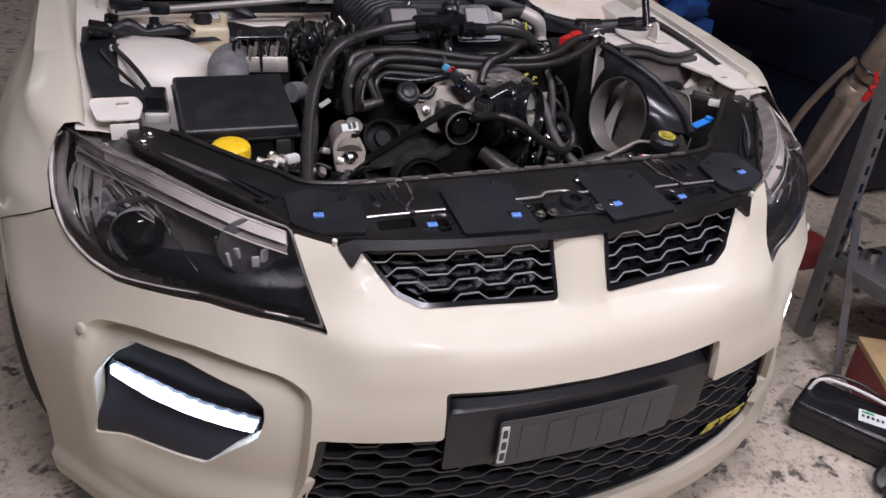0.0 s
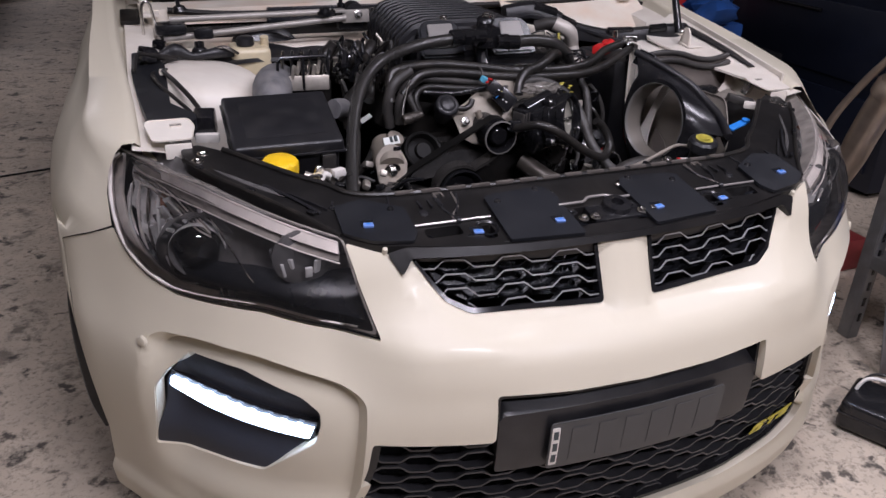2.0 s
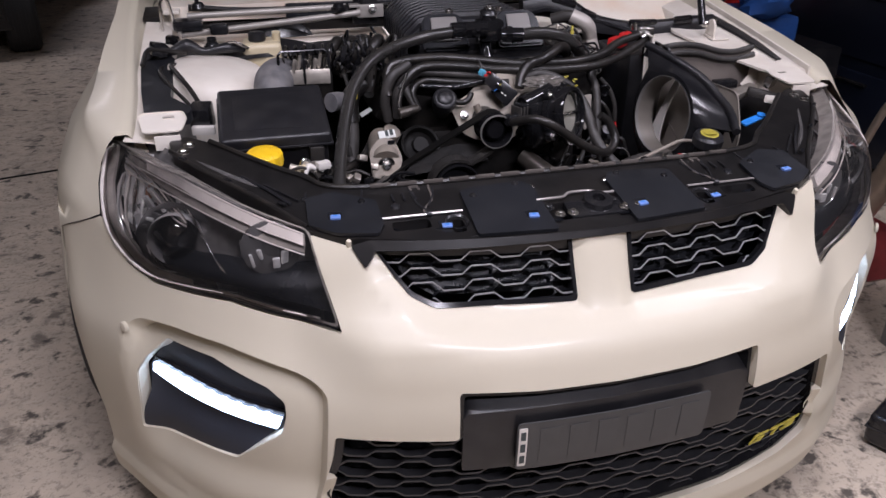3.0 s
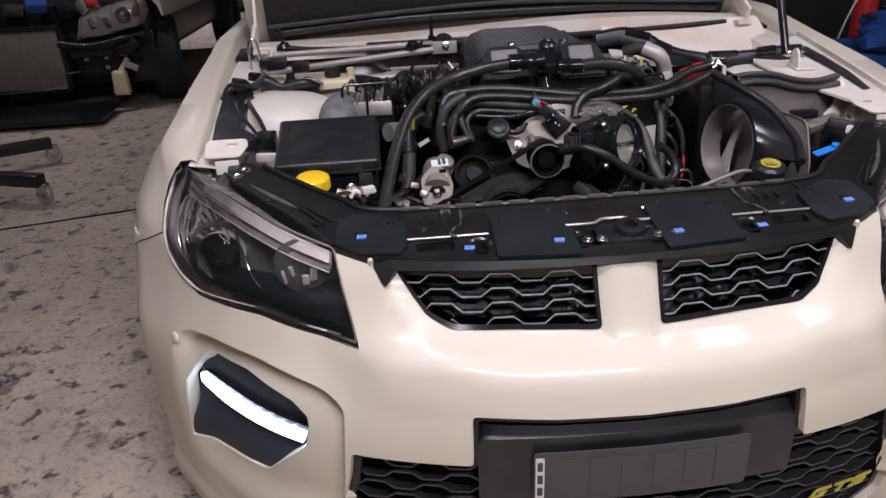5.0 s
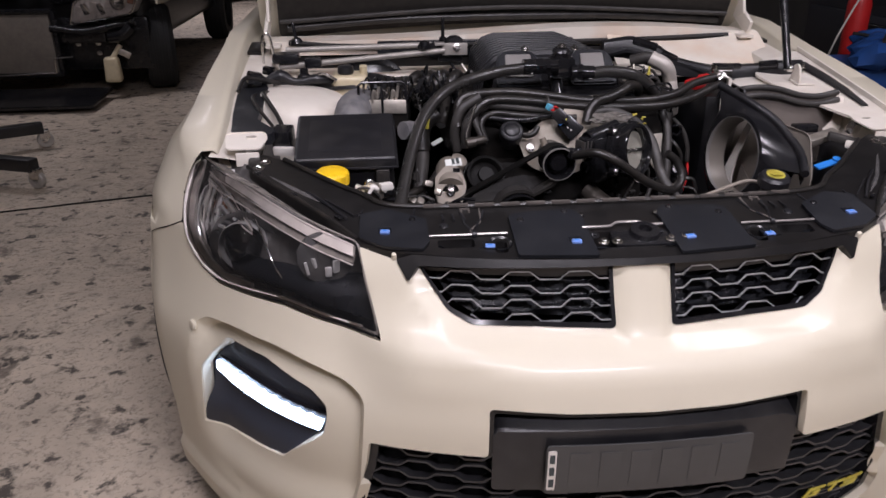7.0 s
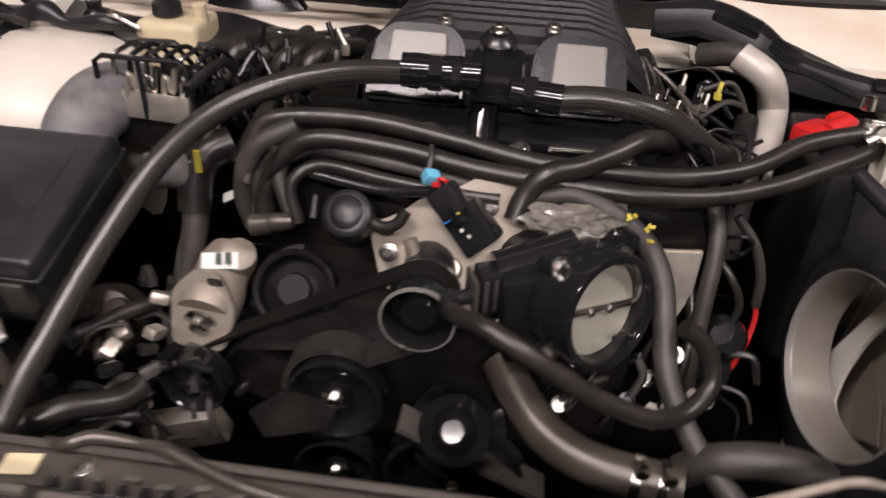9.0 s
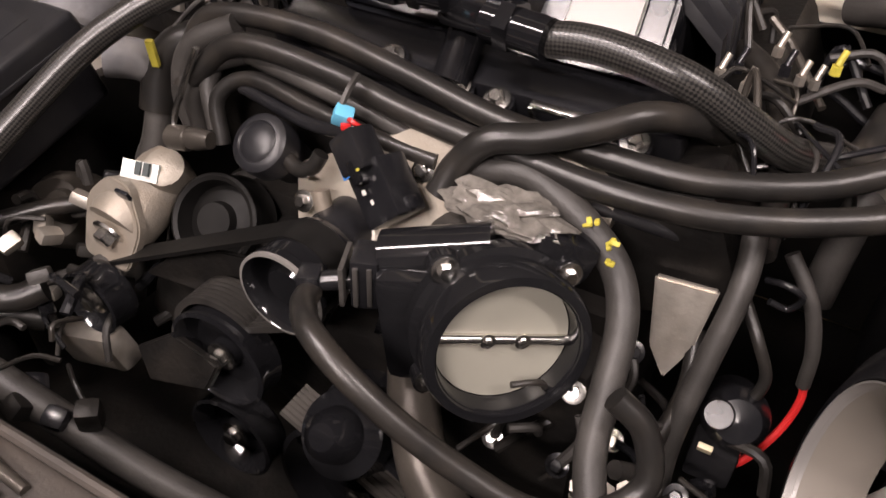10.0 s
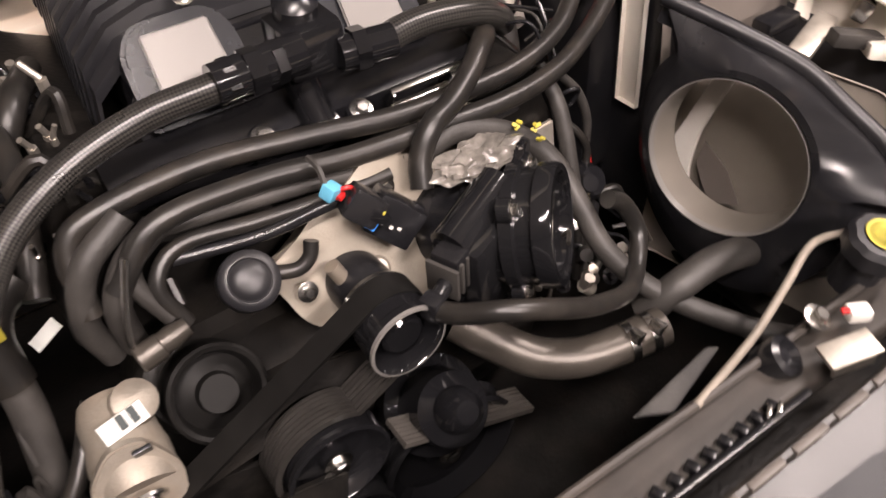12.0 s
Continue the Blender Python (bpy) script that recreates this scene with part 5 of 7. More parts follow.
FLAGS = [[(.38, .189), (.45, .203), (.492, .236), (.489, .318), (.437, .332), (.368, .29), (.366, .215)], [(.074, .144), (.216, .155), (.212, .292), (.181, .300), (.089, .304), (.073, .28)]]
for side in (-1, 1):
    for poly in FLAGS:
        q = [(side * u, v) for u, v in poly]
        part("tab_plate", flag(q if side > 0 else q[::-1], .008), TAB, cover)
    for u, v in ((.105, .187), (.26, .196), (.445, .246)):
        z = slam(u, v) + (.002 if u == .26 else 0.009)
        part("clip_slot", block((0.024, 0.018, 0.002), (side * u, v + 0.010, z), (9, 0, 0), bevel=0), LAMP_BLACK, cover)
        clip = part("clip", block((0.018, 0.012, 0.005), (side * u, v, z + 0.001), (9, 0, 8 * side), bevel=0.002), BLUE, cover, "blue plastic clip")
        part("clip_notch", block((0.007, 0.004, 0.002), (side * u, v + .001, z + 0.003), (9, 0, 8 * side), bevel=0), BLUE_TAB, clip)
    for u in (.295, .315, .335):
        part("rib", block((0.004, 0.028, 0.005), (side * u, .30, slam(u, .30) + .002), bevel=0.001), PLASTIC, cover)
    for u0, u1 in ((.222, .278), (.287, .366)):
        part("rail", rod((side * u0, .235, slam(u0, .235) + .004), (side * u1, .236, slam(u1, .236) + .004), 0.0024, 8), RAIL, cover, "thin bright rail on the cover")
    part("fold", tube([(side * x, y, slam(x, y) + .001) for x, y in ((.262, .332), (.263, .300), (.266, .282), (.281, .264), (.288, .252), (.288, .238))], .0021, 6, straight=True), LIP, cover)
    part("notch", join(block((.004, .016, .003), (side * .282, .326, slam(.28, .326) + .001), bevel=0), block((.004, .016, .003), (side * .297, .326, slam(.3, .326) + .001), bevel=0), block((.019, .004, .003), (side * .29, .332, slam(.29, .332) + .001), bevel=0)), LIP, cover)
    part("rail_stop", lathe([(.004, -.005), (.006, -.004), (.006, .004), (.004, .005)], (side * .283, .236, slam(.283, .236) + .004), (1, 0, 0), 12), PLASTIC, cover)
    for a, b in (((.30, .322), (.295, .275)), ((.295, .275), (.281, .242)), ((.255, .324), (.262, .295)), ((.262, .295), (.278, .262)), ((.437, .333), (.434, .296)), ((.49, .318), (.485, .345)), ((.385, .338), (.392, .30))):
        part("crease", rod((side * a[0], a[1], slam(*a) + .0015), (side * b[0], b[1], slam(*b) + .0015), .0022, 6), PLASTIC, cover)
    for u, v in ((.393, .29), (.49, .326), (.192, .272), (.103, .297), (.42, .30)):
        part("rivet", lathe([(.001, .004), (.005, .003), (.007, 0)], (side * u, v, slam(u, v) + (.008 if u in (.192, .393, .103) else 0)), (0, -.17, 1), 14), SATIN, cover)
    part("hole_ring", lathe([(.017, -.002), (.021, .001), (.022, -.002)], (side * .24, .206, slam(.24, .206) + .003), (0, -.17, 1), 24, ring=True), SATIN, cover)
    part("peg", lathe([(.001, .012), (.004, .011), (.0048, .008), (.0048, -.01)], nose(side * .437, .788, .002), (0, -.4, 1), 14), PAINT, car, "white moulded peg")
    part("rivet", lathe([(.001, .004), (.007, .003), (.009, 0)], (side * .335, .275, slam(.335, .275)), (0, -.17, 1), 16), PLASTIC, cover)
    part("rivet", lathe([(.001, .003), (.005, .002), (.007, 0)], (side * .075, .285, slam(.075, .285) + .005), (0, -.17, 1), 16), STEEL, cover)
    for x, y in ((.688, .56), (.70, .535)):
        part("bolt", hexbolt((side * x, y, slam(x, y)), (0, -.15, 1), 0.007, 0.007), STEEL, cover, "zinc flange bolt")
    for k in range(9):
        part("louvre", block((0.003, 0.016, 0.005), (side * (.505 + .006 * k), .325 + .007 * k, slam(.52, .325 + .007 * k) + .002), (0, 0, side * -35), bevel=0), PLASTIC, cover)
    part("wing_rib", tube([(side * .515, .31, slam(.5, .31) + .004), (side * .555, .37, slam(.56, .37) + .004), (side * .595, .42, slam(.6, .42) + .004)], 0.003, 6), PLASTIC, cover)
    part("lamp_seal", tube([(side * .495, .24, .808), (side * .55, .318, .822), (side * .62, .403, .838), (side * .68, .478, .850), (side * .725, .545, .860)], 0.0045, 8), RUBBER, cover)
    for u, v in ((.53, .29), (.62, .385), (.70, .48)):
        part("lamp_clip", block((0.018, 0.008, 0.005), (side * u, v + .022, slam(u, v + .022) + .006), (0, 0, side * 48), bevel=0.002), SATIN, cover)
    part("back_lip", tube([(0, .336, slam(0, .336) + .003), (side * .25, .338, slam(.25, .338) + .003), (side * .38, .345, slam(.38, .345) + .003), (side * .447, .362, slam(.45, .362) + .003), (side * .484, .402, slam(.52, .402) + .003), (side * .54, .452, slam(.54, .452) + .003), (side * .65, .567, slam(.65, .567) + .003)], 0.0055, 8), RUBBER, cover)
for k in range(15):
    x = -.35 + k * .05
    part("lip_step", block((.038, .007, .007), (x, .334 + .006 * (x / .35) ** 4, slam(x, .334) + .007), bevel=.002), LIP, cover)
latch = part("latch", join(block((.11, .05, .02), (.02, .205, .795), (10, 0, 0), bevel=.006), lathe([(.026, 0), (.03, .004), (.026, .018), (.012, .02), (.01, .005)], (.028, .215, .798), (0, -.2, 1), 24)), SATIN, car, "black bonnet latch")
for x in (-.055, -.03, .07, .095):
    part("screw", hexbolt((x, .19, .803), (0, -.2, 1), .006, .006), STEEL, latch)
part("latch_rail", tube([(x, y, .797 + .17 * (y - .14) + .001) for x, y in ((-.083, .236), (-.034, .236), (-.028, .238), (-.018, .247), (-.010, .249), (.020, .249), (.028, .247), (.038, .239), (.044, .237), (.070, .237))], .0026, 8, straight=True), RAIL, latch)
for x in (-.068, .058):
    part("latch_screw", hexbolt((x, .214, .806), (0, -.2, 1), .0065, .006), SATIN, latch)
radiator = part("radiator", block((.95, .05, .45), (0, .36, .52), bevel=.008), BLOCK, car, "dark radiator behind the cover")
part("fan_shroud", block((.8, .06, .46), (0, .43, .48), bevel=.015), PLASTIC, car)

# white inner guards, towers, firewall
for side in (-1, 1):
    guard = part("inner_guard", loops_to_bm([[(side * x, y, z + 0.10 * step01((y - 0.6) / 0.9)) for x, z in ((.815, .868), (.775, .862), (.745, .855), (.72, .80), (.70, .62), (.66, .42))] for y in np.linspace(.60, 1.5, 12)], close=False, caps=False), BAY_PAINT, car, "white painted inner guard")
    # Added dark sheet over the lower guard, so the bay is darker below.
    part("guard_dark_sheet", loops_to_bm([[(side * x, y, z + 0.10 * step01((y - 0.6) / 0.9)) for x, z in ((.722, .815), (.70, .79), (.68, .62), (.645, .42))] for y in np.linspace(.50, 1.42, 10)], close=False, caps=False), PLASTIC, car)
    part("tower", lathe([(.145, -.30), (.138, -.03), (.128, -.006), (.112, .006), (.06, .012), (.02, .013)], (side * .635, 1.0, .90), (side * -.12, -.1, 1), 36), BAY_PAINT, car, "white strut tower")
    part("tower_shelf", block((.22, .36, .02), (side * .69, 1.05, .862), (9, side * -4, 0), bevel=.008), BAY_PAINT, car)
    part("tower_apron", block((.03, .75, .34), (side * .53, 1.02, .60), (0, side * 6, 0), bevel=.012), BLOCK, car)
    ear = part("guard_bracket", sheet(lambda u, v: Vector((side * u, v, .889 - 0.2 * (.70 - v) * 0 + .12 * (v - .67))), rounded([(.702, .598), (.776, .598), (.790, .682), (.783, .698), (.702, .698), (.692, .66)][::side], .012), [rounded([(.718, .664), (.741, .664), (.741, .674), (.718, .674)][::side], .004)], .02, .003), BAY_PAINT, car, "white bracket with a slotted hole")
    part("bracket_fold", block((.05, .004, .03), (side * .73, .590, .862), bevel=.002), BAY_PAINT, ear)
    # Black slab under the plate gives the hole its darkness.
    part("slot_shade", block((.034, .018, .003), (side * .7295, .669, .8845), (7, 0, 0), bevel=0), LAMP_BLACK, ear)
part("firewall", block((1.5, .03, .6), (0, 1.42, .66), bevel=.01), BLOCK, car, "dark firewall")
part("cowl_tray", sheet(lambda u, v: Vector((u, v, .912 + .012 * math.sin(u * 23) * math.sin(v * 31))), rounded([(-.80, 1.13), (-.70, 1.11), (-.55, 1.10), (-.45, 1.12), (-.24, 1.10), (-.22, 1.25), (-.80, 1.25)], .02), step=.02, thick=.01), PLASTIC, car, "black cowl tray")
part("tray_seal", tube([(-.80, 1.06, .925), (-.765, 1.075, .945), (-.74, 1.09, .935), (-.70, 1.10, .945), (-.66, 1.095, .93), (-.60, 1.10, .935), (-.56, 1.11, .925)], .011, 10, radii=[.006, .017, .010, .018, .009, .014, .006]), PLASTIC, car)
part("loom_plug", block((.04, .03, .03), (-.765, 1.055, .95), (10, 15, 25), bevel=.006), SATIN, car)
part("loom_plug", block((.03, .024, .022), (-.735, 1.13, .955), (0, 10, -20), bevel=.005), GLOSS, car)
part("tray_grommet", lathe([(.022, 0), (.02, .010), (.012, .018), (.012, .03), (.003, .032)], (-.64, 1.14, .925), (0, 0, 1), 20), SATIN, car)
part("loom_tail", tube([(-.80, .98, .93), (-.785, 1.03, .955), (-.74, 1.05, .945), (-.70, 1.06, .935)], .0055, 8), RUBBER, car)
part("loom_tail", tube([(-.62, 1.12, .935), (-.585, 1.09, .95), (-.55, 1.10, .93)], .004, 8), STEEL, car)
part("cowl_ledge", sheet(lambda u, v: Vector((u, v, 1.012 + .012 * math.sin(u * 4) - .02 * (u / .8) ** 2)), rounded([(-.76, 1.405), (.76, 1.405), (.78, 1.53), (-.78, 1.53)], .02), step=.05, thick=.03, flange=(0, 0, -.05)), COWL_PAINT, car, "white cowl panel edge with brown stains")
part("cowl_channel", block((1.5, .16, .02), (0, 1.33, .90), bevel=.006), COWL_PAINT, car)
part("cowl_slope", sheet(lambda u, v: Vector((u, v, .905 + .55 * (v - 1.25) + .01 * math.sin(u * 9))), rounded([(.30, 1.24), (.80, 1.24), (.80, 1.41), (.30, 1.41)], .02), step=.04, thick=.004), COWL_PAINT, car)
# Two dark strips stand in for the shadow band below the ledge.
part("cowl_lip_shade", tube([(-.7, 1.40, .99), (-.5, 1.395, .975), (0, 1.39, .975), (.4, 1.395, .978), (.7, 1.40, .985)], .009, 8), BLOCK, car)
part("cowl_gap_shade", block((.62, .02, .05), (-.12, 1.40, .965), bevel=.006), LAMP_BLACK, car)
foot = part("strut_mount", join(slab(rounded([(-.024, -.02), (.026, -.02), (.012, .028), (-.006, .032), (-.018, .02)], .008), .006, Matrix.Translation((.693, .95, .94)) @ Matrix.Rotation(radians(90), 4, "Z") @ Matrix.Rotation(radians(90), 4, "X"), .001), block((.05, .05, .005), (.713, .945, .922), (7, 0, 0), bevel=.002)), BAY_PAINT, car, "white strut bracket")
part("ball_stud", lathe([(.001, .016), (.008, .013), (.010, .006), (.008, 0)], (.683, .95, .958), (-1, 0, 0), 16), STEEL, foot)
part("guard_tab", hexbolt((.755, 1.03, .945), (0, -.1, 1), .008, .012), STEEL, car)
# Added dark sheet in place of the shade below the engine.
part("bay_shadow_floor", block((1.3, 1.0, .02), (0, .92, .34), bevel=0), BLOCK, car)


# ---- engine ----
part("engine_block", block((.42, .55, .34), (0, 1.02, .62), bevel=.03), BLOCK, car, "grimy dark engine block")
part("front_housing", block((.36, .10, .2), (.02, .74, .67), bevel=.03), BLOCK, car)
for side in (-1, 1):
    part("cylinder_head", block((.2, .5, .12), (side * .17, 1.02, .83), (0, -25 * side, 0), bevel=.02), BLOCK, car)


def supercharger():
    sc = part("supercharger", block((.30, .44, .10), (.01, 1.13, .945), bevel=.02), SATIN, car, "black ribbed supercharger")
    # ribbed lid: a rounded section with ridges along the car
    sec = [(-.175, .90), (-.165, .965), (-.13, .998), (-.09, 1.010), (.115, 1.010), (.155, .998), (.19, .965), (.20, .90)]
    rows = []
    ys = []
    y = .925
    while y < 1.33:
        ys += [(y, 0.0), (y + .003, .010), (y + .016, .010), (y + .019, 0.0)]
        y += .034
    for y, h in ys:
        t = 1 - .10 * step01((y - .93) / .4)
        k = .86 + .14 * step01((y - .915) / .05)
        rows.append([(.01 + (x - .01) * (t + h * 1.1), y, .90 + (z - .90) * k + (h if z > .94 else 0)) for x, z in sec])
    part("ribbed_lid", loops_to_bm(rows, close=False, caps=False), PLASTIC, sc, "black finned lid")
    # sloping front with two pale pads
    part("front_face", loops_to_bm([[(-.15, .862, .925), (-.15, .862, .90), (.17, .862, .90), (.17, .862, .925)], [(-.15, .87, .96), (-.15, .93, .90), (.17, .93, .90), (.17, .87, .96)], [(-.125, .925, .995), (-.125, .96, .90), (.145, .96, .90), (.145, .925, .995)]]), SATIN, sc)
    for x0, x1 in ((-.121, -.050), (.072, .136)):
        mid = (x0 + x1) / 2
        part("pad", slab([(-(x1 - x0) / 2, -.034), ((x1 - x0) / 2, -.034), ((x1 - x0) / 2 * .92, .03), (-(x1 - x0) / 2 * .92, .03)], .004, Matrix.Translation((mid, .877, .998)) @ Matrix.Rotation(radians(50), 4, "X")), PAD, sc, "pale smooth pad")
        hood = rounded([(-.058, -.055), (.058, -.055), (.054, .022), (.036, .044), (-.036, .044), (-.054, .022)], .012)
        part("pad_hood", slab(hood, .05, Matrix.Translation((mid, .877, .998)) @ Matrix.Rotation(radians(50), 4, "X") @ Matrix.Translation((0, 0, -.0515)), .005), LAMP_BLACK, sc)
    for x in (-.06, .07):
        part("bolt", hexbolt((x, .93, 1.028), (0, -.5, 1), .006, .007), STEEL, sc)


supercharger()
# cross bars in front of the blower
rail = part("front_rail", join(block((.40, .05, .035), (0, .835, .925), (20, 0, 0), bevel=.008), block((.36, .04, .05), (0, .86, .89), bevel=.01)), SATIN, car, "black cross rail with bolts")
part("rail_pad", block((.085, .008, .034), (-.115, .806, .928), (38, 0, -4), bevel=.003), PAD, rail, "pale label pad")
part("rail_window", join(block((.085, .006, .004), (.12, .795, .935), (30, 0, 0), bevel=.001), block((.085, .006, .004), (.12, .80, .915), (30, 0, 0), bevel=.001), block((.004, .006, .022), (.0785, .797, .925), (30, 0, 0), bevel=.001)), STEEL, rail)
for x, z in ((-.058, .95), (.008, .94), (.165, .935), (.045, .938)):
    part("bolt", hexbolt((x, .80, z - .012), (0, -.55, .8), .007, .008), STEEL, rail)
    part("boss", lathe([(.013, -.03), (.014, 0), (.012, .002)], (x, .803, z - .014), (0, -.55, .8), 16), SATIN, rail)

# fittings in the middle of the blower
fit = part("hose_fitting", join(rod((-.09, .797, 1.008), (-.005, .80, 1.008), .0185, 16), rod((-.06, .797, 1.008), (-.045, .797, 1.008), .0215, 6), block((.06, .06, .05), (.012, .83, 1.0), bevel=.01), rod((.03, .80, .992), (.085, .795, .99), .017, 16), rod((.045, .80, .992), (.058, .798, .992), .021, 6), rod((.0, .84, .98), (.0, .80, .93), .017, 14)), GLOSS, car, "gloss black anodised hose fittings")
for q in (-.075, -.03):
    part("nut", lathe([(.016, -.007), (.0195, -.005), (.0195, .005), (.016, .007)], (q, .797, 1.008), (1, 0, 0), 6), GLOSS, fit)
part("swivel", lathe([(.012, 0), (.02, .004), (.021, .02), (.014, .028), (.006, .03)], (.01, .835, 1.02), (0, -.25, 1), 20), SATIN, fit)
part("swivel_bolt", hexbolt((.01, .826, 1.05), (0, -.25, 1), .006, .007), STEEL, fit)


def strip(points, prof, sub=6, taper=None):
    """Sweep a closed section (across, up) along a path, kept upright."""
    path = curve_points(points, sub)
    rings = []
    for i, p in enumerate(path):
        d = path[min(i + 1, len(path) - 1)] - path[max(i - 1, 0)]
        a = d.cross(Vector((0, 0, 1))).normalized()
        k = 1.0 if taper is None else float(np.interp(i / (len(path) - 1), np.linspace(0, 1, len(taper)), taper))
        rings.append([p + a * (x * k) + Vector((0, 0, h * k)) for x, h in prof])
    return loops_to_bm(rings)


def hose(points, r, mat=RUBBER, label="", name="hose", n=14, radii=None):
    return part(name, tube(points, r, n, 7, radii), mat, car, label)


# braided hoses
hose([(-.425, .40, .66), (-.414, .471, .738), (-.395, .560, .800), (-.370, .642, .860), (-.337, .713, .915), (-.290, .770, .953), (-.227, .802, .977), (-.153, .811, .994), (-.085, .800, 1.004)], .0135, BRAID, "thick black braided hose", "braided_hose", 20)
hose([(.06, .802, .984), (.120, .807, .990), (.188, .808, .980), (.235, .827, .951), (.271, .865, .917), (.308, .912, .895)], .0145, BRAID, "thick black braided hose", "braided_hose", 20)
hose([(.300, .903, .899), (.318, .93, .886), (.332, .965, .884), (.343, 1.01, .905)], .0155, RUBBER, "black elbow of the braided hose", "hose_elbow", 16)

# twin smooth hoses across the front and the bundle under them
hose([(-.255, .74, .88), (-.25, .765, .93), (-.219, .774, .949), (-.127, .780, .952), (-.03, .772, .942), (.062, .763, .930), (.147, .763, .926), (.225, .771, .925), (.298, .797, .932), (.363, .839, .949), (.444, .869, .959)], .0105, RUBBER, "long black rubber hose")
hose([(-.23, .73, .90), (-.181, .742, .940), (-.09, .745, .938), (.002, .739, .926), (.092, .736, .920), (.177, .734, .917), (.253, .749, .916), (.323, .779, .922), (.389, .814, .936), (.455, .849, .952)], .0105, RUBBER, "long black rubber hose")
hose([(-.2, .72, .86), (-.215, .735, .90), (-.195, .752, .925), (-.14, .748, .925), (-.06, .745, .915), (.0, .742, .905), (.05, .74, .902)], .0085, SOFT_RUBBER)
hose([(-.19, .715, .85), (-.2, .728, .89), (-.17, .742, .91), (-.1, .735, .905), (-.03, .73, .90), (.03, .728, .898)], .0075, RUBBER)
hose([(-.18, .74, .90), (-.1, .727, .895), (-.05, .716, .905), (-.02, .708, .912)], .006, SATIN)
hose([(-.235, .74, .83), (-.235, .735, .88), (-.215, .74, .915), (-.18, .755, .93)], .012, SOFT_RUBBER, "curved grey rubber hose")
hose([(-.255, .75, .82), (-.262, .745, .87), (-.245, .75, .92), (-.2, .765, .945)], .012, SOFT_RUBBER, "curved grey rubber hose")
hose([(-.05, .735, .893), (.05, .735, .893), (.14, .75, .888), (.22, .775, .87), (.27, .80, .86)], .005, PLASTIC)
# S-shaped breather and the downpipe beside the throttle
hose([(.047, .699, .890), (.056, .712, .914), (.077, .721, .937), (.110, .735, .942), (.146, .755, .952), (.176, .778, .960), (.206, .812, .948), (.225, .86, .92)], .0115, RUBBER, "S-shaped black breather hose")
hose([(.06, .725, .905), (.101, .730, .911), (.132, .726, .905), (.164, .719, .890), (.192, .710, .868), (.208, .688, .842), (.214, .655, .806), (.222, .618, .765), (.255, .57, .722), (.31, .50, .695), (.36, .45, .68)], .0122, SOFT_RUBBER, "grey rubber hose beside the throttle")
hose([(-.004, .598, .842), (.006, .578, .850), (.032, .552, .860), (.067, .541, .848), (.106, .542, .822), (.150, .551, .791), (.198, .563, .766), (.236, .588, .756), (.262, .615, .775), (.25, .63, .81), (.225, .63, .83)], .0098, RUBBER, "black hose looping under the throttle")
hose([(.135, .421, .785), (.205, .435, .786), (.242, .443, .790), (.298, .459, .801), (.342, .473, .808), (.37, .475, .806), (.40, .47, .80)], .0042, PALE_CABLE, "thin pale cable", "cable", 10)
# radiator tank behind the cover, with a comb strip and fixings
tank_top = part("radiator_tank", block((.92, .045, .03), (0, .402, .762), bevel=.008, segments=3), TANK, car, "dusty grey radiator top tank")
part("tank_rail", tube([(-.40, .425, .778), (0, .424, .782), (.20, .421, .784), (.40, .425, .778)], .0045, 8), TANK, tank_top)
part("tank_edge", rod((-.42, .4285, .774), (.42, .4285, .774), .003, 6), SATIN, tank_top)
for k in range(26):
    part("comb_tooth", block((.009, .012, .010), (-.30 + .0195 * k, .384, .781), (0, 0, 20), bevel=.002), SATIN, tank_top)
part("label", block((.03, .022, .0012), (-.338, .401, .7788), (0, 0, 8), bevel=0), CREAM, tank_top, "small cream label")
part("tank_loom", tube([(-.335, .432, .775), (-.308, .422, .786), (-.289, .432, .787), (-.25, .434, .784), (-.222, .429, .786), (-.19, .418, .785), (-.14, .404, .782), (-.09, .40, .779)], .006, 10, radii=[.004, .006, .007, .005, .007, .005, .006, .004]), DUSTY, tank_top)
part("bolt", hexbolt((-.286, .408, .778), (0, -.2, 1), .006, .007), STEEL, tank_top)
for k in range(5):
    part("clip_tab", block((.014, .006, .005), (-.27 + .03 * k, .3965 + .004 * (k % 2), .7785), (0, 0, 12 * k - 20), bevel=.001), LIP, tank_top)
part("comb_strip", block((.55, .007, .012), (-.05, .3745, .780), bevel=.002), SATIN, tank_top)
part("clip", join(block((.012, .004, .006), (.176, .380, .789), (0, 0, 30), bevel=.001), block((.012, .004, .006), (.186, .377, .789), (0, 0, 30), bevel=.001)), STEEL, tank_top, "bright spring clip")
part("neck_ring", lathe([(.016, -.03), (.02, -.01), (.02, .0), (.014, .003), (.010, -.004)], (.236, .408, .790), (.3, -.5, .8), 24), SATIN, tank_top)
part("fixing_bracket", join(block((.05, .026, .006), (.272, .376, .803), (5, -8, -18), bevel=.002), block((.04, .004, .016), (.268, .366, .795), (5, -8, -18), bevel=.001)), ALLOY, tank_top)
part("bolt", hexbolt((.287, .418, .796), (.1, -.4, 1), .008, .009), STEEL, tank_top)
part("pale_plug", block((.022, .016, .014), (.318, .398, .800), (0, 0, -30), bevel=.004), PALE, tank_top)
part("red_mark", block((.008, .005, .004), (.306, .404, .805), (0, 0, -30), bevel=.001), RED, tank_top)
part("shroud_flap", slab([(0, 0), (.115, .015), (.13, .008), (.04, -.018)], .004, Matrix.Translation((.118, .471, .72)) @ Matrix.Rotation(radians(25), 4, "X")), SOFT_RUBBER, car)
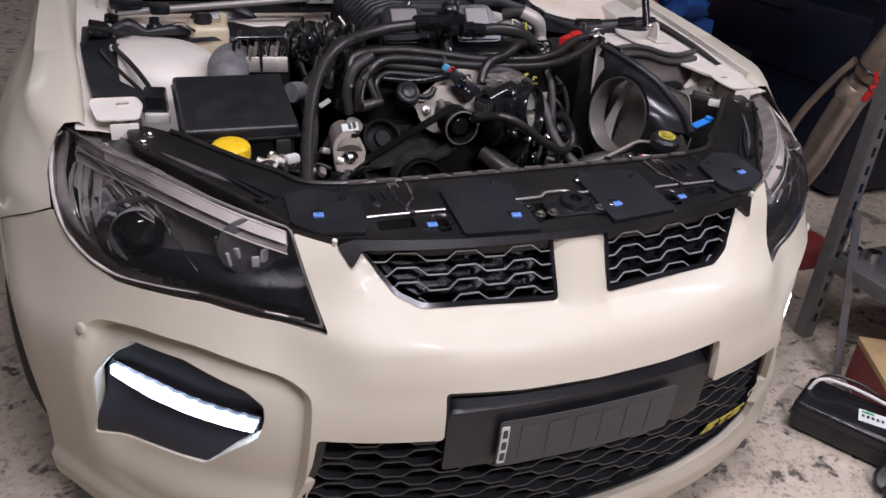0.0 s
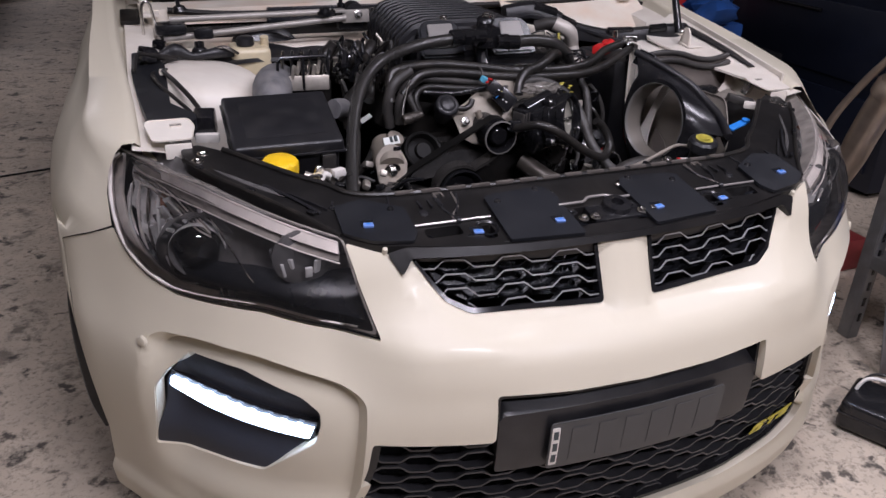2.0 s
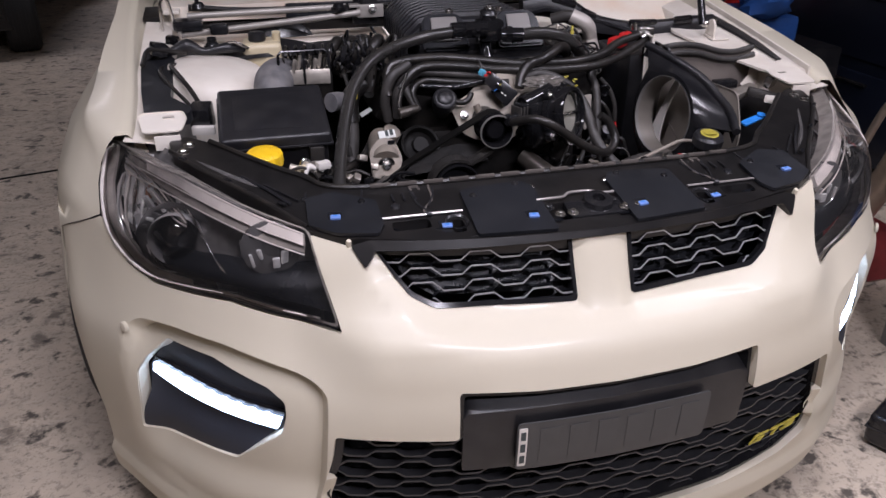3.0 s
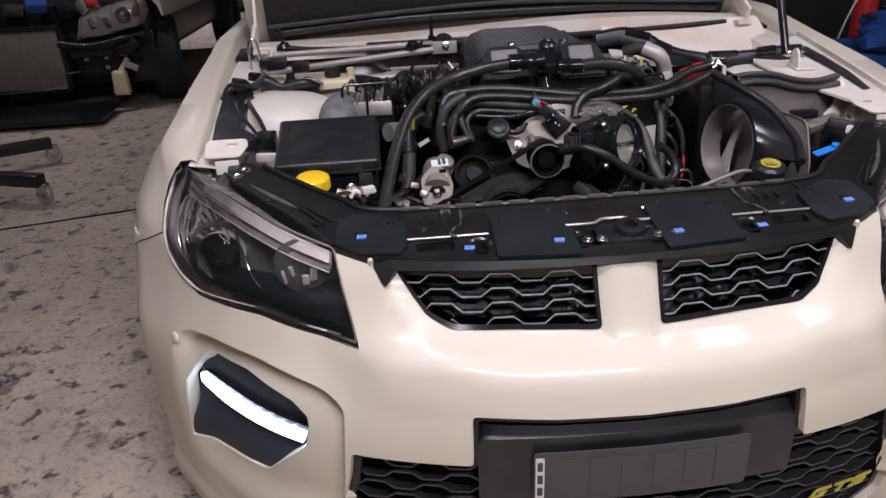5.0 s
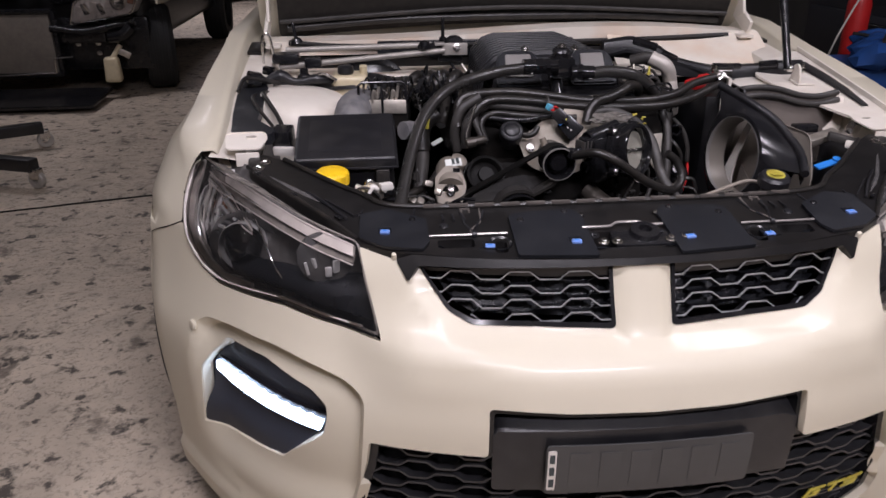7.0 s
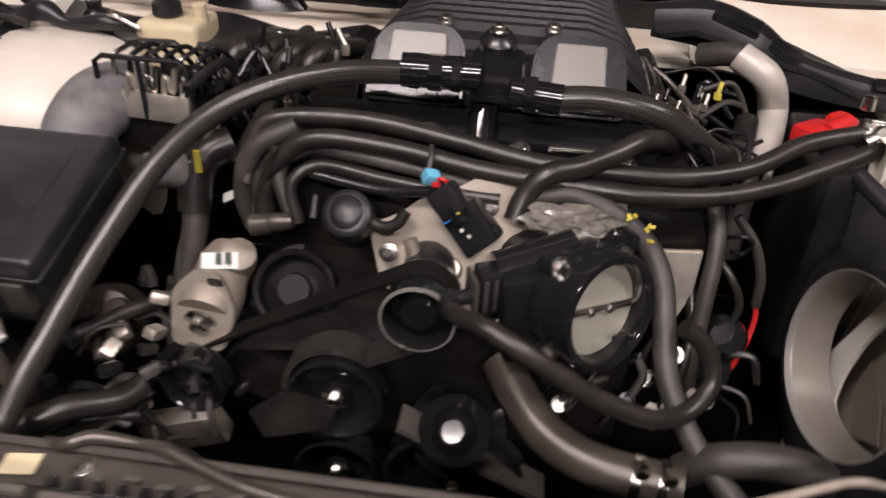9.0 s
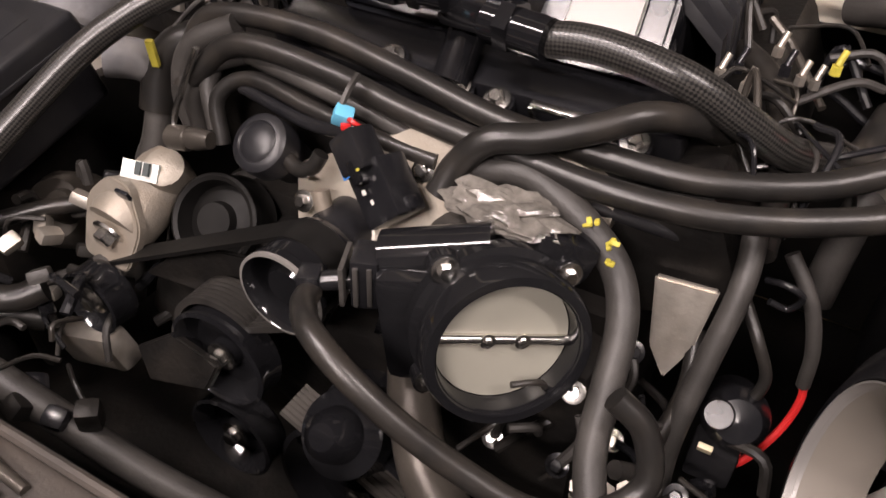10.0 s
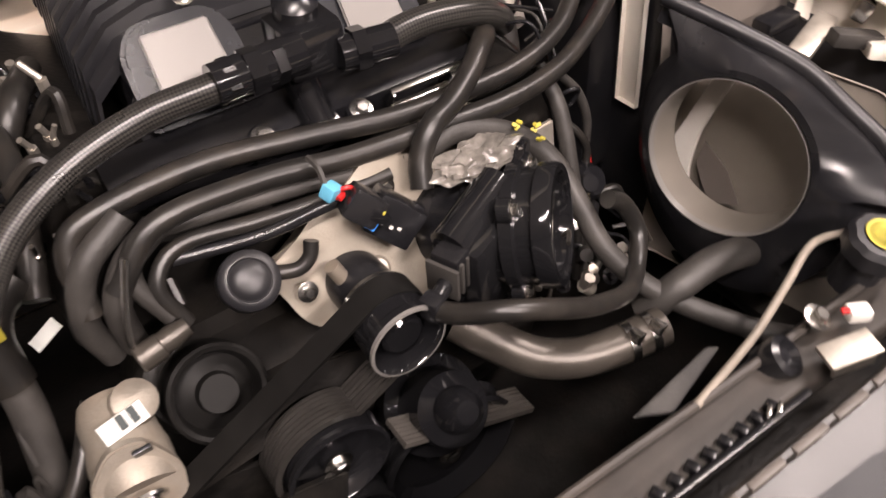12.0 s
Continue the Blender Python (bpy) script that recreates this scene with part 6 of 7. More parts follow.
# bent metal return pipe near the battery
hose([(.28, 1.09, .965), (.325, 1.06, .977), (.364, 1.040, .955), (.388, 1.06, .905), (.375, 1.03, .87), (.347, .956, .84), (.34, .93, .74)], .0165, SOFT_RUBBER, "pale worn coolant pipe", "coolant_pipe", 16)
part("pipe_sleeve", tube([(.325, 1.06, .977), (.364, 1.040, .955), (.388, 1.06, .905), (.372, 1.00, .88), (.356, .955, .85)], .0200, 16), SLEEVE, car, "pale reflective sleeve")
part("radiator_hose", tube([(.05, .66, .735), (.069, .631, .722), (.102, .594, .702), (.144, .568, .695), (.192, .554, .695), (.241, .545, .698)], .022, 20, 7), DUSTY, car, "dusty grey radiator hose")
for at, ax in (((.196, .553, .695), (.97, -.2, .0)), ((.222, .548, .696), (.97, -.2, .02))):
    clampo = part("hose_clamp", lathe([(.022, -.005), (.0242, -.005), (.0242, .005), (.022, .005)], at, ax, 24, ring=True), STEEL, car, "steel hose clamp")
    part("clamp_screw", block((.012, .016, .012), (at[0], at[1] - .012, at[2] + .023), (0, 20, 10), bevel=.002), STEEL, clampo)


# pulleys and belt
def pulley(at, r, w=.034, label="", dish=.6):
    ob = part("pulley", lathe([(r * .3, -w), (r * .96, -w), (r, -w * .9), (r * .97, -w * .7), (r * .97, -w * .25), (r, -w * .1), (r, 0), (r * .93, .0015), (r * .86, -.003), (r * .72, -w * dish), (r * .3, -w * dish), (r * .28, -w * dish + .008), (.002, -w * dish + .01)], at, (0, -1, .02), 40), GLOSS, car, label)
    part("bolt", hexbolt((at[0], at[1] + w * dish - .010, at[2]), (0, -1, 0), .009, .010), STEEL, ob)
    return ob


drive = (-.037, .601, .821)
dp = part("drive_pulley", lathe([(.012, -.06), (.036, -.06), (.038, -.055), (.0365, -.05), (.0365, -.012), (.0385, -.01), (.0385, -.002), (.036, .001), (.033, -.004), (.031, -.028), (.0225, -.03), (.021, -.012), (.017, -.008), (.002, -.008)], drive, (0, -1, .0), 44), GLOSS, car, "gloss black blower drive pulley with a bright rim")
part("rim", lathe([(.0348, -.002), (.0362, .001), (.0388, .0005), (.0388, -.003)], drive, (0, -1, .0), 44, ring=True), PAD, dp, "bright machined rim")
part("snout", lathe([(.028, 0), (.03, -.01), (.03, -.04), (.034, -.07)], (-.037, .665, .823), (0, -1, .05), 32), SATIN, dp)
pulley((-.125, .602, .697), .054, .03, "black water pump pulley")
pulley((-.126, .600, .585), .05, .03, "black lower pulley")
pulley((-.281, .594, .699), .036, .03, "black idler pulley")
pulley((.01, .62, .56), .09, .03, "black crank pulley")
tank = part("steering_reservoir", lathe([(.002, .06), (.012, .06), (.022, .05), (.026, .03), (.04, .022), (.042, .0), (.036, -.006), (.044, -.03), (.058, -.036), (.06, -.07), (.05, -.09)], (.008, .625, .655), (0, -.72, .69), 36), GLOSS, car, "black stepped drive hub with a copper bolt")
part("centre_bolt", lathe([(.001, .012), (.007, .01), (.009, 0)], (.006, .600, .690), (0, -.72, .69), 12), COPPER, tank)


def belt(path, width=.028, thick=.0045, centre_y=.640, ribbed=True):
    """Belt along a path in the plane of the pulleys, with or without ribs on its face."""
    pts = [Vector((x, 0, z)) for x, z in path]
    prof = []
    for k in range(7):
        b = -width / 2 + width * k / 6
        prof += [(b - width / 18, thick), (b + width / 18, thick)]
        if k < 6:
            prof.append((b + width / 12, thick * .45))
    prof += [(b, thick * .45 - h) for b, h in reversed(prof)]
    if not ribbed:
        prof = [(-width / 2, 0), (-width / 2 + .001, thick), (width / 2 - .001, thick), (width / 2, 0)]
    rings = []
    for i, p in enumerate(pts):
        d = (pts[min(i + 1, len(pts) - 1)] - pts[max(i - 1, 0)]).normalized()
        n = Vector((-d.z, 0, d.x))
        rings.append([Vector((p.x, centre_y, p.z)) + n * h + Vector((0, b, 0)) for b, h in prof])
    return loops_to_bm(rings)


arc = [(-.037 + .0375 * math.cos(a), .822 + .0375 * math.sin(a)) for a in np.linspace(radians(-48), radians(117), 18)]
left_end = (-.335, .70)
strand = [(arc[-1][0] + (left_end[0] - arc[-1][0]) * t, arc[-1][1] + (left_end[1] - arc[-1][1]) * t) for t in np.linspace(.04, 1, 12)]
part("drive_belt", belt(arc + strand, ribbed=False), BELT, car, "smooth black back of the drive belt", 60)
arc2 = [(-.126 + .057 * math.cos(a), .698 + .057 * math.sin(a)) for a in np.linspace(radians(200), radians(52), 16)]
part("drive_belt", belt(arc2 + [(-.05, .765)] + arc[:1], width=.032, centre_y=.632), RIBS, car, "worn grey ribs of the drive belt", 60)
part("drive_belt", belt([(.115, .583), (.05, .614), (.0, .640), (-.055, .668)], width=.034, centre_y=.622), WORN_RIBS, car, "bright worn ribs of the drive belt", 60)
part("belt_guide", slab([(-.19, -.02), (.02, .0), (.03, .03), (-.05, .045), (-.14, .03)], .006, Matrix.Translation((-.06, .655, .735)) @ Matrix.Rotation(radians(70), 4, "X")), BLOCK, car)


# tensioner and alternator bracket
def tensioner():
    tn = part("belt_tensioner", join(lathe([(.018, .0), (.032, .0), (.035, -.01), (.035, -.035), (.032, -.05), (.031, -.075), (.026, -.09)], (-.283, .648, .757), (-.05, -.93, -.36), 32),
                                     slab(rounded([(-.034, -.036), (.027, -.040), (.039, .009), (.018, .05), (-.009, .054), (-.036, .027)], .012), .012, Matrix.Translation((-.283, .652, .757)) @ Matrix.Rotation(radians(69), 4, "X"))), PALE_ALLOY, car, "pale cast alloy belt tensioner")
    part("bolt", hexbolt((-.283, .640, .757), (-.05, -.93, -.36), .011, .012), STEEL, tn)
    part("window", block((.016, .004, .016), (-.268, .655, .797), (20, 0, 0), bevel=.001), LAMP_BLACK, tn)
    part("label", block((.04, .003, .018), (-.272, .682, .810), (-35, 0, 12), bevel=0), PAPER, tn, "small white label with dark bars")
    for k in range(3):
        part("label_bar", block((.006, .004, .013), (-.284 + .011 * k, .6815, .8108 + .002 * k), (-35, 0, 12), bevel=0), INK if k else BLUE, tn)
    part("boss", lathe([(.012, 0), (.02, -.004), (.022, -.03)], (-.255, .695, .815), (.3, -.5, .8), 18), PALE_ALLOY, tn)


tensioner()
alternator = part("alternator", lathe([(.02, .0), (.05, -.005), (.058, -.02), (.058, -.1), (.05, -.12)], (-.20, .745, .745), (.1, -.80, .58), 36), BLOCK, car, "dark alternator body")
part("belt_wheel", lathe([(.010, .012), (.018, .012), (.020, .002), (.036, -.006), (.040, .012), (.044, .014), (.047, .012), (.047, .004), (.045, .0), (.045, -.022), (.048, -.026), (.046, -.032), (.02, -.034)], (-.193, .698, .770), (.1, -.80, .58), 44), BELT, alternator, "black belt wheel")
part("pump_body", join(lathe([(.012, .03), (.034, .026), (.044, .008), (.046, -.03), (.04, -.07)], (-.425, .69, .70), (.25, -.75, .6), 28), lathe([(.014, 0), (.018, -.006), (.018, -.04)], (-.40, .665, .735), (.1, -.6, .8), 18)), DUSTY, car, "dusty steering pump body")
part("accessory_bracket", block((.13, .02, .07), (-.2, .665, .66), (0, 20, 0), bevel=.008), BLOCK, car)
part("accessory_bracket", block((.10, .03, .05), (-.30, .60, .63), (10, -20, 0), bevel=.01), ALLOY, car)
part("accessory_bracket", slab([(0, 0), (.07, .02), (.08, .05), (.02, .06), (-.02, .03)], .01, Matrix.Translation((-.2, .59, .645)) @ Matrix.Rotation(radians(70), 4, "X")), BLOCK, car)

# oil filler cap, pale timing cover, coil, plug
cap = part("oil_cap", lathe([(.001, .0155), (.010, .0145), (.016, .0125), (.018, .0105), (.0195, .012), (.023, .0115), (.027, .008), (.028, .0), (.028, -.014), (.022, -.016), (.02, -.05)], (-.131, .706, .872), (-.05, -.70, .71), 30), PLASTIC, car, "round black oil filler cap")
part("elbow", tube([(-.115, .71, .868), (-.09, .70, .865), (-.075, .70, .872), (-.068, .705, .885)], .007, 10), RUBBER, cap)
cover_plate = part("timing_cover", sheet(lambda u, v: Vector((u, .722 - .45 * (v - .85) * -1 - .02 * math.cos(u * 16), v + .006 * math.sin(u * 60) * math.sin(v * 70))), rounded([(-.112, .850), (-.095, .80), (-.035, .772), (.03, .785), (.15, .83), (.172, .87), (.165, .906), (.06, .922), (.0, .918), (-.065, .885)], .012), step=.01, thick=.03), COVER_ALLOY, car, "pale cast alloy front cover")
for u, v in ((-.085, .835), (.02, .89), (.05, .79), (.14, .88)):
    part("bolt", hexbolt((u, .715 + .45 * (v - .85) - .01, v), (0, -.9, .4), .006, .007), STEEL, cover_plate)
part("rib", tube([(-.06, .69, .86), (-.045, .68, .82), (-.03, .675, .79)], .008, 10), PALE_ALLOY, cover_plate)
part("boss", lathe([(.010, 0), (.014, -.004), (.016, -.03)], (-.015, .688, .83), (0, -.8, .6), 18), ALLOY, cover_plate)
coil = part("solenoid", block((.040, .032, .050), (.006, .689, .884), (-20, -45, 0), bevel=.004), SATIN, car, "black solenoid valve")
part("connector", block((.030, .026, .034), (-.020, .689, .911), (-20, -45, 0), bevel=.004), SATIN, coil)
part("flange", block((.046, .012, .012), (.018, .684, .872), (-20, -45, 0), bevel=.003), SATIN, coil)
part("locking_clip", block((.010, .036, .020), (-.009, .688, .899), (-20, -45, 0), bevel=.002), GLOSS, coil)
part("label", block((.009, .002, .012), (-.014, .6745, .909), (-20, -45, 0), bevel=0), YELLOW_INK, coil)
part("label", block((.008, .002, .010), (-.022, .6745, .899), (-20, -45, 0), bevel=0), BLUE_TAB, coil)
for k in range(3):
    part("mark", block((.003, .0015, .004), (-.004 + .008 * k, .6725, .888 - .006 * k), (-20, -45, 0), bevel=0), PALE, coil)
plug = part("wiring_plug", join(block((.016, .014, .014), (-.042, .702, .930), (20, 20, 30), bevel=.003)), CYAN, car, "pale blue wiring plug with red wires")
part("wire", tube([(-.036, .70, .93), (-.028, .695, .932), (-.022, .70, .925)], .0022, 6), RED, plug)
part("wire", tube([(-.045, .704, .936), (-.044, .715, .948), (-.046, .73, .952)], .003, 6), SOFT_RUBBER, plug)
part("latch_tab", block((.008, .006, .005), (-.036, .697, .925), (0, 0, 30), bevel=.001), RED, plug)


# throttle body
TBN = Vector((.65, -.73, .20)).normalized()
TBC = Vector((.152, .616, .845))


def throttle():
    tb = part("throttle_body", lathe([(.0505, -.05), (.0505, -.006), (.053, .0), (.0595, .0), (.0615, -.004), (.062, -.018), (.058, -.021), (.058, -.034), (.064, -.036), (.064, -.048), (.058, -.052), (.056, -.09), (.03, -.1)], TBC, TBN, 56), GLOSS, car, "gloss black throttle body")
    part("throttle_plate", lathe([(.0498, -.022), (.0498, -.0205), (.02, -.0200), (.001, -.0198)], TBC, TBN, 48), BORE, tb, "pale round throttle plate")
    m = Matrix.Translation(TBC) @ frame_of(TBN)
    side = Vector((.758, .632, -.16))
    side = (side - TBN * side.dot(TBN)).normalized()
    part("shaft", rod(TBC + side * .0495 - TBN * .0185, TBC - side * .0495 - TBN * .0185, .0042, 10), STEEL, tb, "bright throttle shaft")
    for k in (-.012, .014):
        part("screw", hexbolt(TBC + side * k - TBN * .0155, TBN, .0035, .003), STEEL, tb)
    part("lip", lathe([(.0508, -.004), (.0514, -.0024), (.0522, -.0020)], TBC, TBN, 56, ring=True), GLOSS, tb)
    part("motor", join(rod((.036, .640, .864), (.112, .668, .884), .021, 24), block((.095, .055, .105), (.082, .652, .822), (0, -6, 22), bevel=.012), block((.05, .035, .04), (.150, .700, .878), (0, 20, 30), bevel=.012), rod((.03, .640, .800), (.075, .655, .79), .014, 18)), GLOSS, tb, "gloss black motor housing")
    part("motor_cap", join(block((.022, .03, .045), (.028, .628, .852), (0, 0, 22), bevel=.004), rod((-.006, .606, .846), (.02, .620, .850), .008, 14), block((.018, .02, .024), (-.008, .605, .845), (0, 0, 22), bevel=.004)), SATIN, tb, "ribbed black connector")
    for k in range(3):
        part("connector_rib", block((.004, .034, .036), (.014 + .009 * k, .620 + .005 * k, .852), (0, 0, 22), bevel=.001), SOFT_RUBBER, tb)
    for a in (.6, 2.2, 3.8, 5.3):
        q = m @ Vector((.064 * math.cos(a), .064 * math.sin(a), -.041))
        part("ear", lathe([(.012, -.006), (.012, .006), (.006, .007)], q, TBN, 16), GLOSS, tb)
        part("bolt", hexbolt(q + TBN * .006, TBN, .006, .006), STEEL, tb)


throttle()
part("intake_adapter", tube([tuple(TBC - TBN * .085), tuple(TBC - TBN * .13 + Vector((0, .02, .0))), (.04, .76, .80)], .05, 24), SATIN, car)
part("bracket_plate", slab([(0, 0), (.05, .004), (.045, -.05), (.03, -.085), (.012, -.06)], .008, Matrix.Translation((.212, .765, .838)) @ Matrix.Rotation(radians(75), 4, "X")), ALLOY, car, "bare alloy bracket")


def crumple(at, size, seed):
    bm = bmesh.new()
    bmesh.ops.create_icosphere(bm, subdivisions=4, radius=1)
    for v in bm.verts:
        k = 1 + .45 * noise.noise(v.co * 2.3 + Vector((seed, 0, 0))) + .22 * noise.noise(v.co * 6 + Vector((0, seed, 0)))
        v.co = Vector((v.co.x * size[0] * k, v.co.y * size[1] * k, v.co.z * size[2] * k))
    bm.transform(Matrix.Translation(at) @ Matrix.Rotation(.4, 4, "X"))
    return bm


part("film_wrap", crumple((.105, .692, .901), (.046, .020, .009), 3.1), WRAP, car, "crumpled clear film over a port", 20)


# ---- left side of the bay ----
fuse = part("fuse_box", block((.214, .190, .10), (-.5195, .674, .832), (15.5, 0, 0), bevel=.012, segments=3, taper=.97), PLASTIC, car, "black fuse box")
part("lid", block((.226, .204, .026), (-.5195, .6595, .8790), (15.5, 0, 0), bevel=.008, segments=3, taper=.975), PLASTIC, fuse, "textured black lid")
part("lid_panel", block((.160, .136, .004), (-.5195, .658, .8910), (15.5, 0, 0), bevel=.0025), PLASTIC, fuse)
part("lid_skirt", block((.229, .207, .006), (-.5195, .663, .8675), (15.5, 0, 0), bevel=.002), PLASTIC, fuse)
part("catch", block((.03, .016, .045), (-.44, .575, .815), (15.5, 0, 0), bevel=.005), SOFT_RUBBER, fuse)
part("side_elbow", tube([(-.385, .76, .87), (-.36, .78, .865), (-.345, .81, .84)], .022, 14), GREY_RUBBER, car)

filler = part("washer_filler", lathe([(.03, -.11), (.03, -.02), (.034, -.012), (.034, .0)], (-.548, .525, .822), (0, -.1, 1), 28), SATIN, car, "black washer filler neck")
part("cap", lathe([(.036, 0), (.037, .006), (.036, .022), (.030, .027), (.012, .028), (.001, .029)], (-.548, .5245, .824), (0, -.1, 1), 60, lambda a, h: 1 - .05 * (math.sin(a * 10) > .35) * (0.002 < h < .026)), YELLOW, filler, "ridged yellow cap")
for k in range(5):
    part("cap_mark", block((.0016, .001, .012), (-.575 + .006 * k, .4905 - .0014 * k, .836), (0, 0, -20 + 6 * k), bevel=0), LAMP_BLACK, filler)
sens = part("hood_switch", join(block((.03, .03, .03), (-.455, .53, .80), bevel=.006), rod((-.47, .52, .80), (-.50, .53, .81), .008), rod((-.455, .53, .78), (-.45, .55, .70), .01)), ALLOY, car, "small switch with a pale plug")
part("pale_plug", block((.028, .018, .016), (-.435, .512, .815), (0, 0, 20), bevel=.004), PALE, sens)
for k, (dx, dy, dz, mt) in enumerate(((0, 0, 0, CREAM), (.018, -.006, .004, PALE), (.034, .006, -.003, ALLOY), (-.016, .01, -.006, ALLOY), (.05, .004, .002, PALE), (.01, .016, .01, STEEL), (.028, .02, -.012, SOFT_RUBBER))):
    part("loose_plug", tube([(-.490 + dx, .505 + dy, .80 + dz), (-.482 + dx, .512 + dy, .812 + dz), (-.470 + dx, .510 + dy + .004 * (k % 2), .806 + dz)], .006, 10, 4, [.004, .007, .005]), mt, sens)
part("loose_wire", tube([(-.515, .50, .79), (-.50, .505, .81), (-.478, .50, .818), (-.455, .507, .80), (-.445, .52, .77)], .003, 8), SOFT_RUBBER, sens)
part("tape", block((.03, .012, .008), (-.47, .515, .812), (10, 0, -30), bevel=.003), CREAM, sens)

part("tower_cable", tube([(-.72, 1.05, .91), (-.735, .98, .925), (-.715, .90, .92), (-.69, .84, .90), (-.672, .79, .88)], .0055, 10), RUBBER, car, "black cable over the tower")
part("tower_cable", tube([(-.75, 1.05, .91), (-.76, .96, .92), (-.74, .88, .91), (-.70, .80, .885), (-.675, .74, .87)], .0045, 10), RUBBER, car)
conn = part("connector_box", block((.045, .05, .055), (-.668, .752, .862), (10, 0, -12), bevel=.006), SATIN, car, "black connector on the inner guard")
part("clip", block((.05, .012, .02), (-.667, .724, .84), (10, 0, -12), bevel=.003), PALE, conn)
part("guard_tray", sheet(lambda u, v: Vector((u, v, .905 + .10 * (v - .86))), rounded([(-.780, .702), (-.690, .694), (-.684, .728), (-.732, .80), (-.730, 1.05), (-.757, 1.15), (-.803, 1.15), (-.806, 1.0), (-.796, .85)], .010), step=.025, thick=.025), TAB, car, "black plastic tray")

# brake fluid reservoir, booster and brake valve block
res = part("fluid_reservoir", block((.10, .10, .075), (-.515, 1.16, .90), bevel=.014, segments=3), CREAM, car, "cream fluid reservoir")
part("cap", lathe([(.020, 0), (.023, .004), (.022, .020), (.018, .023), (.001, .024)], (-.525, 1.15, .938), (0, 0, 1), 30), PLASTIC, res, "black screw cap")
part("spout", rod((-.475, 1.16, .93), (-.475, 1.155, .958), .011), CREAM, res)
part("brake_booster", lathe([(.10, -.05), (.115, -.03), (.115, .0), (.09, .02), (.03, .035), (.03, .06)], (-.45, 1.33, .84), (0, -1, .1), 40), SATIN, car)
part("air_elbow", tube([(-.515, .80, .84), (-.51, .835, .875), (-.502, .875, .895), (-.485, .915, .90), (-.45, .945, .89)], .043, 22, 6, [.034, .043, .046, .044, .034]), GREY_RUBBER, car, "grey rubber elbow")
abs_unit = part("brake_unit", join(block((.13, .09, .07), (-.425, .915, .88), (0, 0, -6), bevel=.01), block((.06, .06, .05), (-.40, .91, .915), bevel=.006)), BLOCK, car, "grimy brake valve block")
part("valve_face", block((.10, .008, .035), (-.42, .868, .905), (-8, 0, -6), bevel=.003), ALLOY, abs_unit)
for k in range(4):
    part("valve_port", tube([(-.455 + .024 * k, .872, .915), (-.45 + .024 * k, .872, .945), (-.443 + .024 * k, .874, .925), (-.437 + .024 * k, .874, .955)], .0042, 8), STEEL if k % 2 else ALLOY, abs_unit)
for k in range(6):
    x = -.475 + .022 * k
    part("brake_line", tube([(x, .89, .91), (x, .885, .955), (x + .006, .90, .966), (x + .012, .94, .962), (x + .02, .98, .92)], .0034, 8), SATIN if k % 2 else STEEL, abs_unit)
part("wire_guard", tube([(-.49, .87, .90), (-.488, .865, .96), (-.48, .87, .966), (-.38, .87, .966), (-.372, .868, .96), (-.37, .872, .90)], .0036, 8, straight=True), SATIN, abs_unit, "black wire guard")
part("wire_guard", tube([(-.43, .865, .89), (-.43, .862, .965), (-.43, .90, .966)], .0034, 8, straight=True), SATIN, abs_unit)
for k in range(4):
    part("heater_hose", tube([(-.37 + .035 * k, 1.0, .87 + .01 * k), (-.36 + .035 * k, .97, .93), (-.335 + .035 * k, 1.0, .955), (-.31 + .035 * k, 1.1, .93)], .014, 12), RUBBER, car)

# wiper linkage
link = part("wiper_linkage", join(rod((-.70, 1.29, .985), (-.27, 1.27, .995), .0085), rod((-.72, 1.27, .94), (-.235, 1.24, .982), .0085)), ROD_STEEL, car, "dull steel wiper linkage rods")
part("motor_arm", join(block((.11, .028, .012), (-.265, 1.26, .995), (0, 0, 38), bevel=.005), lathe([(.001, .012), (.014, .01), (.016, 0)], (-.295, 1.235, 1.0), (0, 0, 1), 18)), SATIN, link)
part("motor", join(lathe([(.03, 0), (.032, -.03), (.03, -.05)], (-.20, 1.27, .985), (0, -1, 0), 24), block((.07, .03, .05), (-.215, 1.28, .97), bevel=.004)), PLASTIC, link)
part("motor_bracket", join(block((.075, .012, .035), (-.205, 1.245, .985), bevel=.003), block((.03, .03, .008), (-.25, 1.25, 1.0), bevel=.002)), ROD_STEEL, link)
part("motor_bolt", hexbolt((-.20, 1.238, .99), (0, -1, .2), .007, .008), STEEL, link)
part("spindle", lathe([(.012, 0), (.011, .02), (.0055, .024), (.005, .075), (.003, .08)], (-.235, 1.30, .99), (0, -.05, 1), 16), SATIN, link)
part("spindle", lathe([(.020, 0), (.014, .012), (.0055, .016), (.005, .055), (.003, .06)], (-.67, 1.33, 1.0), (-.15, 0, 1), 16), SATIN, link)
part("pivot", block((.08, .06, .03), (-.70, 1.28, .965), bevel=.012), SATIN, link)
part("pivot", block((.05, .04, .03), (-.62, 1.25, .955), bevel=.01), SATIN, link)
part("guard_hook", tube([(-.77, 1.30, .93), (-.765, 1.29, 1.02), (-.745, 1.29, 1.025), (-.735, 1.30, .94)], .004, 8), STEEL, car)

